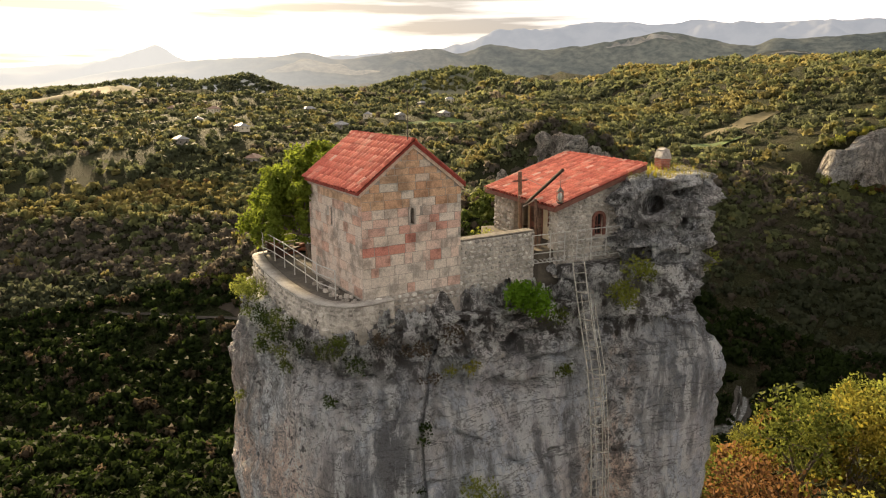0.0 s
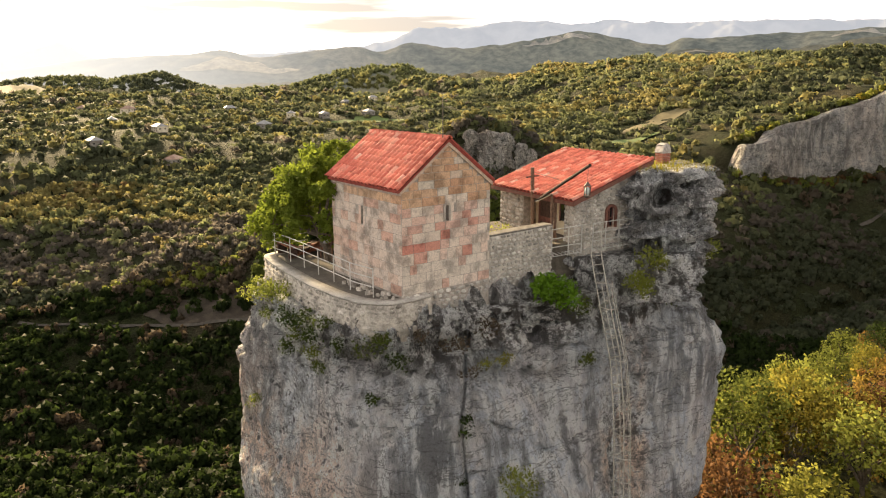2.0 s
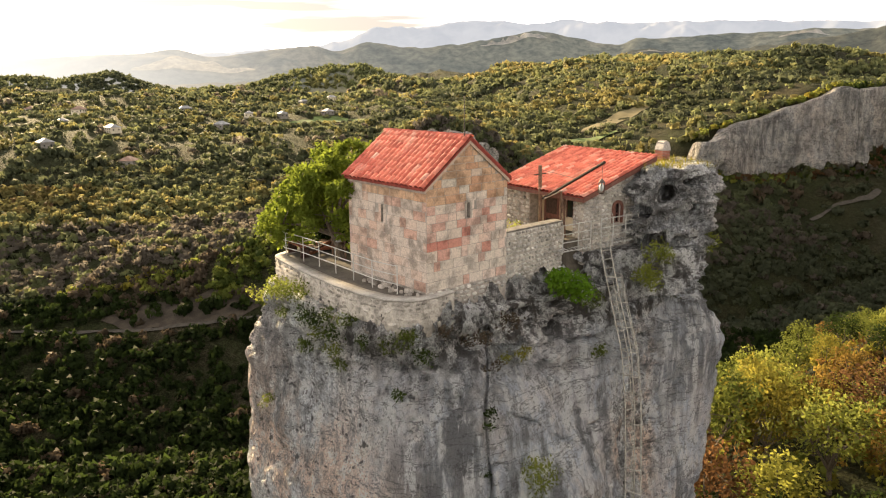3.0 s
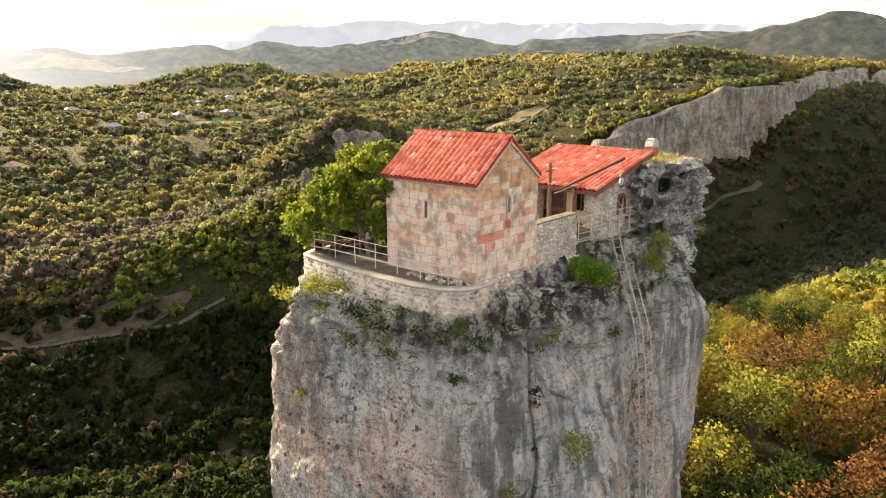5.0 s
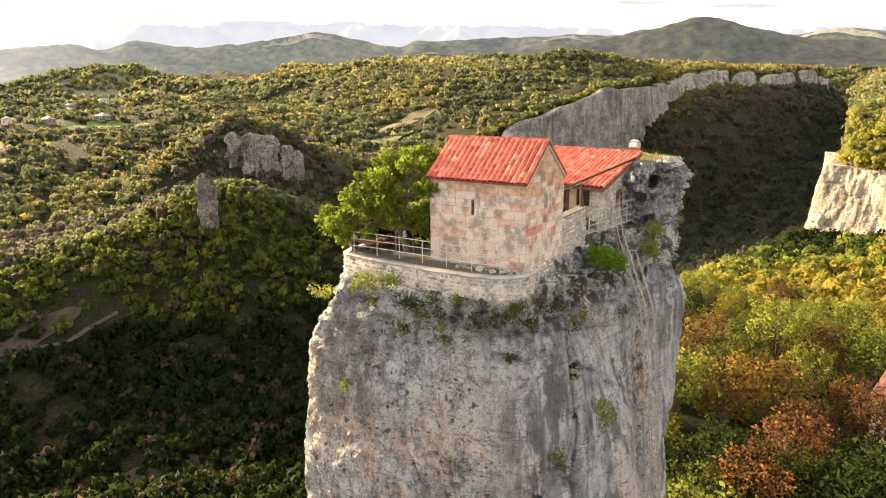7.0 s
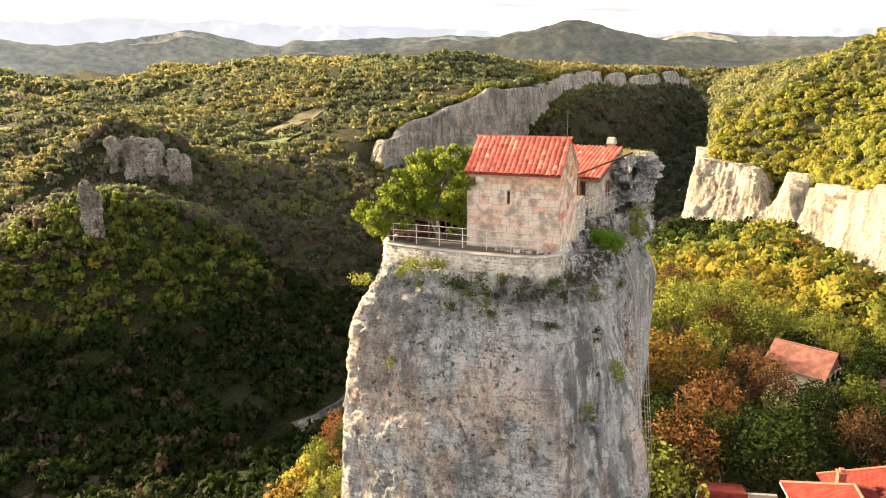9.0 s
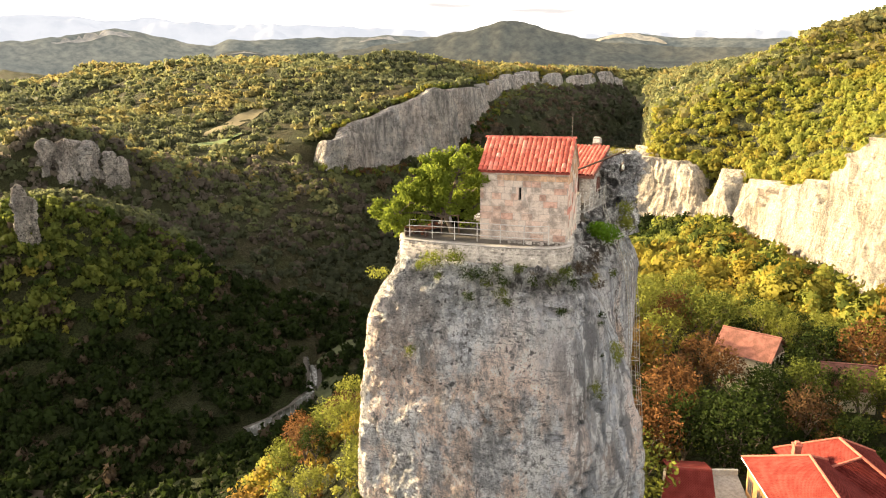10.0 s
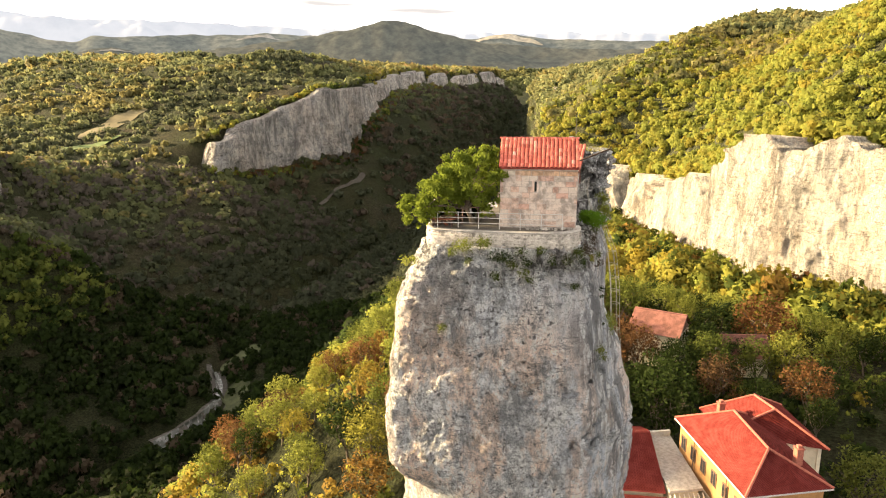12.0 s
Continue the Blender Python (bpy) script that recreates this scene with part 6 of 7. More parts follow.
# ---- village houses on the plateau ----
def cottage(at, ang, w, l, h, roof_mat, wall_mat, label):
    c = new("village_house")
    part("wall", box(bmesh.new(), (w, l, h), (0, 0, h / 2)), wall_mat, c)
    bm = bmesh.new()
    o, rz = 0.6, h + 0.30 * w
    vs = [bm.verts.new(q) for q in ((-w / 2 - o, -l / 2 - o, h), (w / 2 + o, -l / 2 - o, h), (w / 2 + o, l / 2 + o, h), (-w / 2 - o, l / 2 + o, h), (0, -l / 2 + w * 0.35, rz), (0, l / 2 - w * 0.35, rz))]
    for q in ((0, 1, 4), (1, 2, 5, 4), (2, 3, 5), (3, 0, 4, 5), (3, 2, 1, 0)):
        bm.faces.new([vs[k] for k in q])
    part("roof", bm, roof_mat, c)
    for s in (-1, 1):
        for k in range(3):
            for lev in (0.28, 0.72):
                win = part("window", box(bmesh.new(), (0.12, 1.0, 1.2), (s * (w / 2 + 0.02), -l / 2 + l * (k + 0.5) / 3, h * lev)), M_GLASSDARK, c)
        part("window", box(bmesh.new(), (1.0, 0.12, 1.2), (-w / 4, s * (l / 2 + 0.02), h * 0.6)), M_GLASSDARK, c)
        part("window", box(bmesh.new(), (1.0, 0.12, 1.2), (w / 4, s * (l / 2 + 0.02), h * 0.6)), M_GLASSDARK, c)
    c.matrix_world = pose(at[0], at[1], float(land(at[0], at[1])) - 0.3, 0, 0, ang)
    return tagged(c, label, "house", "village houses")


M_GREYROOF = plain("pale_sheet_roof", (0.30, 0.30, 0.30), 0.6, 0.2, 0.4)
M_GREYWALL = plain("grey_render", (0.24, 0.22, 0.19), 0.9, 0.2, 0.5)
M_BROWNROOF = plain("rusty_sheet_roof", (0.30, 0.20, 0.15), 0.7, 0.25, 0.4)
rr = random.Random(31)
for k, (x, y) in enumerate(((-77, 738), (-45, 753), (1, 777), (9, 1018), (-217, 638), (-194, 530), (-168, 600), (-133, 499), (-93, 657), (-231, 728), (-29, 1010), (415, 1460), (470, 1400), (-291, 779), (-148, 801))):
    cottage((x, y), rr.uniform(0, 180), rr.uniform(8, 10), rr.uniform(10, 13), rr.uniform(4, 5.5), M_BROWNROOF if k in (7, 9, 13) else M_GREYROOF,
            M_GREYWALL if k % 3 else M_PLASTER, "distant cream village house with a rusty roof" if k in (7, 9, 13) else "distant pale village house with a grey sheet roof")


# ---- the monastery at the pillar's foot ----


M_MROOF, _nt, _b = material("red_pantile_sheet")
_v = mapped(_nt)
_c = ramp(_nt, noisy(_nt, _v, 1.2, 6), [(0.4, (0.135, 0.022, 0.018)), (0.6, (0.180, 0.036, 0.030))])
_w = nd(_nt, "ShaderNodeTexWave", {"Vector": _v, "Scale": 1.9, "Distortion": 0.4, "Detail": 1.0}, wave_type="BANDS", bands_direction="Z", wave_profile="SAW")
_c = blend(_nt, 1.0, _c, ramp(_nt, _w.outputs["Fac"], [(0.0, (0.62, 0.62, 0.62)), (0.25, (1.0, 1.0, 1.0)), (1.0, (1.1, 1.1, 1.1))]), "MULTIPLY")
paint(_nt, _b, _c, 0.9, 0.1)
relief(_nt, _b, _w.outputs["Fac"], 0.6, 0.06)
M_MRIDGE = plain("pale_red_ridge", (0.36, 0.11, 0.075), 0.7, 0.2, 3)


def roof_plane(name, quad, parent, rib=0.24, rows=0.4, mat=None):
    """A sheet-tile roof plane: quad is (low a, low b, high b, high a); ribs run up the slope and steps cross it."""
    a, b, c, d = [Vector(q) for q in quad]
    n = max(2, int((b - a).length / rib) * 3)
    up = max(2, int(((d + c) / 2 - (a + b) / 2).length / rows))
    nor = (b - a).cross(d - a).normalized()
    if nor.z < 0:
        nor = -nor
    rowsP = []
    for j in range(up):
        for v, lift in ((j / up, 0.045), ((j + 0.96) / up, 0.0)):
            lo, hi = a.lerp(d, v), b.lerp(c, v)
            row = []
            for k in range(n + 1):
                q = a.lerp(b, k / n)
                along = (hi - lo)
                t = k / n
                p = lo + along * t + nor * (lift + 0.045 * (0, 1, 0.6)[k % 3])
                row.append(p[:])
            rowsP.append(row)
    ob = new(name, grid_mesh(name, np.array(rowsP), mat or M_MROOF, smooth=False))
    ob.parent = parent
    return ob


def hip_roof(parent, corners, ridge, ze, zr):
    """corners: four eave corners in plan, ridge: two points; the ridge runs between sides 0-1 and 2-3."""
    A, B, C, D = [(x, y, ze) for x, y in corners]
    P, Q = [(x, y, zr) for x, y in ridge]
    roof_plane("roof_plane", (B, C, Q, P), parent)
    roof_plane("roof_plane", (D, A, P, Q), parent)
    roof_plane("roof_plane", (A, B, P, P), parent)
    roof_plane("roof_plane", (C, D, Q, Q), parent)
    for a, b in ((A, P), (B, P), (C, Q), (D, Q), (P, Q)):
        part("ridge_cap", tube(bmesh.new(), Vector(a) + Vector((0, 0, 0.08)), Vector(b) + Vector((0, 0, 0.08)), 0.12, 8), M_MRIDGE, parent)


def walls_of(parent, corners, inset, z0, z1, mat, name="wall", thick=0.35):
    c = [Vector((x, y, 0)) for x, y in corners]
    mid = sum(c, Vector()) / len(c)
    c = [p + (mid - p).normalized() * inset for p in c]
    for a, b in zip(c, c[1:] + c[:1]):
        d = (b - a).normalized()
        nn = Vector((-d.y, d.x, 0))
        if nn.dot(mid - a) < 0:
            nn = -nn
        bm = bmesh.new()
        prism(bm, [a + Vector((0, 0, z0)), b + Vector((0, 0, z0)), b + nn * thick + Vector((0, 0, z0)), a + nn * thick + Vector((0, 0, z0))], (0, 0, z1 - z0))
        part(name, bm, mat, parent)
    return c


mon = new("monastery_house")
tagged(mon, "two-storey ochre monastery house with a red hipped roof", "house")
MC = [(31.2, 26.0), (21.0, 15.9), (27.1, 10.6), (36.6, 19.6)]
RP = ((25.9, 15.7), (31.4, 20.4))
A0, B0, C0, D0 = MC
hip_roof(mon, [B0, C0, D0, A0], RP, -26.0, -23.6)
cc = walls_of(mon, MC, 0.75, -36.0, -30.2, M_PLASTER)
cc = walls_of(mon, MC, 0.75, -30.2, -26.0, M_YELLOW, "upper_wall")
for side, n in (((cc[0], cc[1]), 6), ((cc[1], cc[2]), 4)):
    a, b = side
    d = (b - a).normalized()
    mid = sum(cc, Vector()) / 4
    nn = Vector((-d.y, d.x, 0))
    if nn.dot(mid - a) > 0:
        nn = -nn
    L = (b - a).length
    for lev, zc in ((0, -33.0), (1, -27.9)):
        for k in range(n):
            p = a + d * (L * (k + 0.5) / n) + nn * 0.03 + Vector((0, 0, zc))
            M = Matrix.Translation(p) @ Matrix.Rotation(math.atan2(d.y, d.x), 4, "Z")
            wn_ = part("window", box(bmesh.new(), (1.05, 0.10, 1.45), bevel=0.01), M_WOOD, mon, "brown wooden window frame")
            wn_.matrix_local = M
            part("pane", box(bmesh.new(), (0.84, 0.12, 1.25)), M_GLASSDARK, wn_)
            part("muntin", box(bmesh.new(), (0.06, 0.14, 1.25)), M_WOOD, wn_)
for zc in (-30.2,):
    for a, b in ((cc[0], cc[1]), (cc[1], cc[2])):
        part("string_course", tube(bmesh.new(), a + Vector((0, 0, zc)), b + Vector((0, 0, zc)), 0.10, 8), M_PLASTER, mon)
# gutter and downpipes
part("gutter", tube(bmesh.new(), (31.2, 26.0, -26.05), (21.0, 15.9, -26.05), 0.08, 8), M_METAL, mon)
part("gutter", tube(bmesh.new(), (21.0, 15.9, -26.05), (27.1, 10.6, -26.05), 0.08, 8), M_METAL, mon)
for f in (0.28, 0.78):
    p = cc[0].lerp(cc[1], f)
    part("downpipe", tube(bmesh.new(), p + Vector((-0.15, 0.15, -26.1)), p + Vector((-0.15, 0.15, -35)), 0.05, 8), M_WOOD, mon)


def stack(at, z, parent, label):
    o = part("chimney", box(bmesh.new(), (0.6, 0.6, 1.5), (0, 0, 0.2), bevel=0.02), M_BRICK, parent, label)
    o.matrix_local = pose(at[0], at[1], z, 0, 0, 45)
    part("cowl", box(bmesh.new(), (0.75, 0.75, 0.12), (0, 0, 1.0), bevel=0.02), M_MRIDGE, o)
    part("pot", box(bmesh.new(), (0.4, 0.4, 0.25), (0, 0, 1.16), bevel=0.03), M_BRICK, o)


stack((27.2, 13.6), -24.3, mon, "square brick chimney")
wing = new("monastery_wing")
tagged(wing, "lower monastery wing with a red hipped roof", "house")
WC = [(35.2, 25.0), (31.4, 21.4), (34.3, 12.4), (41.5, 18.6)]
hip_roof(wing, [WC[1], WC[2], WC[3], WC[0]], ((34.9, 17.6), (37.0, 20.2)), -26.2, -23.9)
walls_of(wing, WC, 0.7, -36.0, -26.2, M_PLASTER)
stack((33.2, 22.2), -24.9, wing, "square brick chimney")

shed = new("monastery_shed")
tagged(shed, "low shed with a red tile-sheet roof beside the pillar", "shed")
roof_plane("roof_plane", ((20.3, 27.6, -29.6), (23.0, 23.2, -29.6), (29.9, 28.0, -27.6), (27.3, 31.0, -27.6)), shed)
roof_plane("roof_plane", ((18.6, 26.6, -30.4), (21.4, 22.0, -30.4), (22.9, 23.1, -29.8), (20.2, 27.5, -29.8)), shed)
roof_plane("roof_plane", ((33.5, 30.6, -29.4), (30.8, 33.6, -29.4), (27.3, 31.0, -27.6), (29.9, 28.0, -27.6)), shed)
walls_of(shed, [(20.3, 27.6), (23.0, 23.2), (33.5, 30.6), (30.8, 33.6)], 0.5, -36, -29.7, M_PLASTER)
for k in range(3):
    p = Vector((19.6, 26.4, 0)).lerp(Vector((22.2, 22.2, 0)), (k + 0.4) / 3)
    dd = part("door", box(bmesh.new(), (0.2, 1.0, 2.1), (0, 0, -32.9)), M_BROWN, shed)
    dd.matrix_local = Matrix.Translation((p.x + 0.9, p.y + 0.6, 0)) @ Matrix.Rotation(radians(32), 4, "Z")
deck = new("monastery_deck")
tagged(deck, "flat pale concrete roof terrace between the houses", "roof terrace")
bm = bmesh.new()
prism(bm, [(23.2, 23.0, -29.5), (25.6, 20.8, -29.5), (33.4, 27.2, -29.5), (31.2, 29.4, -29.5)], (0, 0, 0.25))
part("slab", bm, M_CONCRETE, deck)
bm = bmesh.new()
prism(bm, [(31.1, 29.3, -29.3), (33.4, 27.2, -29.3), (33.6, 27.4, -29.3), (31.3, 29.5, -29.3)], (0, 0, 0.6))
part("upstand", bm, M_WHITE, deck)
bm = bmesh.new()
prism(bm, [(23.4, 23.2, -36), (25.4, 21.2, -36), (33.0, 27.4, -36), (31.2, 29.2, -36)], (0, 0, 6.5))
part("wall", bm, M_PLASTER, deck)
pergola = new("pergola")
tagged(pergola, "white slatted pergola before the terrace", "pergola")
for k in range(8):
    a, b = Vector((21.6, 22.0, -30.0)).lerp(Vector((23.8, 19.6, -30.0)), k / 7), Vector((23.3, 23.0, -29.7)).lerp(Vector((25.5, 20.8, -29.7)), k / 7)
    part("slat", tube(bmesh.new(), a, b, 0.06, 6), M_LIME, pergola)
for f in (0, 1):
    p = Vector((21.7, 22.0, 0)).lerp(Vector((23.8, 19.7, 0)), f)
    part("post", tube(bmesh.new(), (p.x, p.y, -35.5), (p.x, p.y, -30.0), 0.09, 8), M_LIME, pergola)
part("beam", tube(bmesh.new(), (21.6, 22.1, -30.05), (23.8, 19.6, -30.05), 0.07, 6), M_LIME, pergola)

M_OLDTILE = plain("old_lichened_tile", (0.215, 0.095, 0.075), 0.9, 0.35, 1.0, bump=0.5)


def old_house(at, ang, w, l, h, rz, label):
    o = new("old_house")
    part("wall", box(bmesh.new(), (w, l, h), (0, 0, h / 2)), M_PLASTER, o, "pale grey plastered walls")
    for sx in (-1, 1):
        q = [(sx * (w / 2 + 0.5), -l / 2 - 0.4, h - 0.15), (sx * (w / 2 + 0.5), l / 2 + 0.4, h - 0.15), (0, l / 2 + 0.4, h + rz + 0.1), (0, -l / 2 - 0.4, h + rz + 0.1)]
        tagged(roof_plane("roof_plane", q, o, 0.3, 0.45, M_OLDTILE), "faded lichened red tiles")
    bm = bmesh.new()
    prism(bm, [(-w / 2, -l / 2 - 0.02, h - 0.1), (w / 2, -l / 2 - 0.02, h - 0.1), (0, -l / 2 - 0.02, h + rz - 0.1)], (0, l + 0.04, 0))
    part("gable", bm, M_WOOD, o)
    part("ridge_cap", tube(bmesh.new(), (0, -l / 2 - 0.4, h + rz + 0.2), (0, l / 2 + 0.4, h + rz + 0.2), 0.12, 8), M_OLDTILE, o)
    for k in (-1, 0, 1):
        part("window", box(bmesh.new(), (0.8, 0.1, 1.1), (k * w * 0.28, -l / 2 - 0.03, h - 1.0)), M_GLASSDARK, o)
    o.matrix_world = pose(*at, 0, 0, ang)
    return tagged(o, label, "house")


old_house((71.5, 44.6, -37.0), 8, 7.0, 7.6, 5.6, 2.4, "old house among trees with faded red tile roof")
old_house((76.5, 33.0, -39.4), 35, 5.6, 6.5, 5.2, 2.4, "old house half hidden by trees, faded tile roof")

# ---- plants ----
rng = np.random.default_rng(5)


def leaf_cards(centers, size, seed, per=1):
    """Small bent leaves, two triangles each, at the points given."""
    r = np.random.default_rng(seed)
    c = np.repeat(centers, per, 0)
    n = len(c)
    a = r.normal(size=(n, 3)); a /= np.linalg.norm(a, axis=1)[:, None]
    b = np.cross(a, r.normal(size=(n, 3))); b /= np.linalg.norm(b, axis=1)[:, None]
    s = size * r.uniform(0.6, 1.35, (n, 1))
    V = np.stack([c + a * s, c + b * s * 0.55, c - a * s, c - b * s * 0.55], 1).reshape(-1, 3)
    return V, np.arange(n * 4).reshape(-1, 4)


def lobes_points(lobes, density, seed, shell=0.35):
    r = np.random.default_rng(seed)
    out = []
    for x, y, z, rad in lobes:
        n = int(density * rad ** 2)
        d = r.normal(size=(n, 3)); d /= np.linalg.norm(d, axis=1)[:, None]
        k = 1 + 0.28 * fbm(d[:, 0] * 2 + x, d[:, 1] * 2 + y, d[:, 2] * 2 + z, 3, seed)
        rr_ = rad * k * (1 - shell * r.uniform(0, 1, n) ** 1.6)
        out.append(np.concatenate([np.array([x, y, z]) + d * rr_[:, None] * [1, 1, 0.85], d], 1))
    return np.concatenate(out)


def crown_mesh(name, lobes, density, leaf, hue, seed, shell=0.35, mat=None):
    pts = lobes_points(lobes, density, seed, shell)
    V, F = leaf_cards(pts[:, :3], leaf, seed)
    if mat is not None:
        return raw_mesh(name, V, F, mat, False, np.full(len(V), hue))
    N = pts[:, 3:] + 0.30 * np.random.default_rng(seed + 1).normal(size=(len(pts), 3))
    return raw_mesh(name, V, F, mat or M_LEAF, False, np.full(len(V), hue), np.repeat(N / np.linalg.norm(N, axis=1)[:, None], 4, 0))


def limbs_mesh(name, base, tips, r0, seed, fork=0.45):
    """A tapered trunk that forks into limbs reaching the tips."""
    r = random.Random(seed)
    bm = bmesh.new()
    base = Vector(base)
    top = sum((Vector(t) for t in tips), Vector()) / len(tips)
    mid = base.lerp(top, fork) + Vector((r.uniform(-0.1, 0.1), r.uniform(-0.1, 0.1), 0)) * r0 * 8
    tube(bm, base, base.lerp(mid, 0.5) + Vector((r0 * 0.4, 0, 0)), r0 * 1.15, 8, r0 * 0.9)
    tube(bm, base.lerp(mid, 0.5) + Vector((r0 * 0.4, 0, 0)), mid, r0 * 0.9, 8, r0 * 0.72)
    for t in tips:
        t = Vector(t)
        k = mid.lerp(t, 0.5) + Vector((r.uniform(-1, 1), r.uniform(-1, 1), r.uniform(0, 1))) * (t - mid).length * 0.10
        tube(bm, mid, k, r0 * 0.55, 5, r0 * 0.36)
        tube(bm, k, t, r0 * 0.36, 4, r0 * 0.10)
        for _ in range(2):
            q = k.lerp(t, r.uniform(0.2, 0.8))
            tube(bm, q, q + Vector((r.uniform(-1, 1), r.uniform(-1, 1), r.uniform(-0.2, 0.8))) * (t - mid).length * 0.35, r0 * 0.18, 3, r0 * 0.05)
    me = bpy.data.meshes.new(name)
    bm.to_mesh(me)
    bm.free()
    me.materials.append(M_BARK)
    return me


# the tree on the terrace
ttree = new("terrace_tree")
# the low rear lobes are added to shade and darken the gap behind
LOB = [(-5.2, 25.3, 2.5, 1.4), (-4.6, 24.8, 3.3, 1.0), (-5.9, 25.9, 2.1, 1.2), (-6.6, 26.3, 1.5, 1.0), (-7.3, 26.6, 0.95, 0.8), (-4.3, 24.0, 2.2, 0.8),
       (-4.0, 25.3, 2.7, 1.0), (-5.6, 24.5, 1.7, 0.85), (-5.0, 26.6, 2.0, 1.2), (-6.4, 25.4, 1.15, 0.75), (-4.5, 24.5, 3.7, 0.6), (-4.75, 23.75, 1.55, 0.5), (-5.6, 25.6, 3.2, 0.8), (-6.3, 26.0, 2.6, 0.7), (-6.2, 28.3, -0.1, 0.6), (-5.0, 23.4, 2.5, 0.55), (-4.7, 24.3, 1.1, 0.6), (-4.4, 24.6, 0.6, 0.5), (-5.5, 28.6, 0.6, 0.8), (-6.9, 27.3, 0.9, 0.9), (-5.8, 27.3, 1.3, 1.0), (-3.7, 26.3, 1.0, 1.0), (-3.2, 25.6, 1.8, 0.9), (-4.3, 26.8, 0.8, 0.9), (-3.0, 26.4, 0.5, 0.8), (-3.6, 27.4, 0.7, 0.9), (-2.6, 27.2, 1.2, 0.8), (-4.6, 27.6, 0.3, 0.8)]
r3 = random.Random(61)
SUB = []
LOB = [(x + 0.32, y - 0.36, z, rad) for x, y, z, rad in LOB]
for x, y, z, rad in LOB:
    for _ in range(7):
        d = Vector((r3.gauss(0, 1), r3.gauss(0, 1), r3.gauss(0.25, 1))).normalized() * rad * r3.uniform(0.55, 1.0)
        SUB.append((x + d.x, y + d.y, z + d.z * 0.85, rad * r3.uniform(0.26, 0.48)))
o = new("crown", crown_mesh("crown", SUB, 1150, 0.085, 0.29, 7, 0.8, M_VIVID))
o.parent = ttree
o = new("trunk", limbs_mesh("trunk", (-4.65, 24.65, TOPZ - 0.1), [(x, y, z) for x, y, z, r in LOB[:10]], 0.15, 3, 0.42))
o.parent = ttree
tagged(ttree, "leafy green tree growing on the terrace behind the church", "tree")


def bush(at, rad, hue, seed, leaf=0.06, density=420, label="small green bush rooted in the rock", flat=1.0, mat=None):
    r = random.Random(seed)
    lobes = [(at[0] + r.uniform(-0.6, 0.6) * rad, at[1] + r.uniform(-0.4, 0.4) * rad, at[2] + r.uniform(-0.3, 0.4) * rad * flat, rad * r.uniform(0.4, 0.75)) for _ in range(5)]
    V, F = leaf_cards(lobes_points(lobes, density, seed, 0.7)[:, :3], leaf, seed)
    ob = new("bush", raw_mesh("bush", V, F, mat or M_LEAF, False, np.full(len(V), hue)))
    return tagged(ob, label, "bush", "plants on the rock")


bush((2.75, 21.40, -0.62), 0.85, 0.56, 1, 0.07, 1300, "bright green bush hanging from the rock", mat=M_VIVID)
bush((6.45, 22.7, 0.0), 0.7, 0.44, 2, 0.06, 800, "olive green bush below the crag")
bush((5.9, 22.2, -0.6), 0.6, 0.40, 3, 0.06, 800, "olive green bush below the crag")
# near-black leaf clumps added to stand for the shade under the tree
bush((-3.4, 26.0, 0.35), 0.9, 0.02, 61, 0.08, 1500, "dark leaves added to fill the shaded gap under the tree")
bush((-4.7, 26.7, 0.2), 0.9, 0.02, 62, 0.08, 1500, "dark leaves added to fill the shaded gap under the tree")
bush((-2.6, 26.3, 0.1), 0.9, 0.04, 63, 0.08, 1300, "dark leaves added to fill the shaded gap behind the church")
bush((9.4, 24.3, 0.0), 0.5, 0.40, 4, 0.06, 500, "olive green bush behind the crag")
bush((1.35, 23.5, 1.0), 0.42, 0.40, 5, 0.05, 600, "yellow green shrub between church and house")
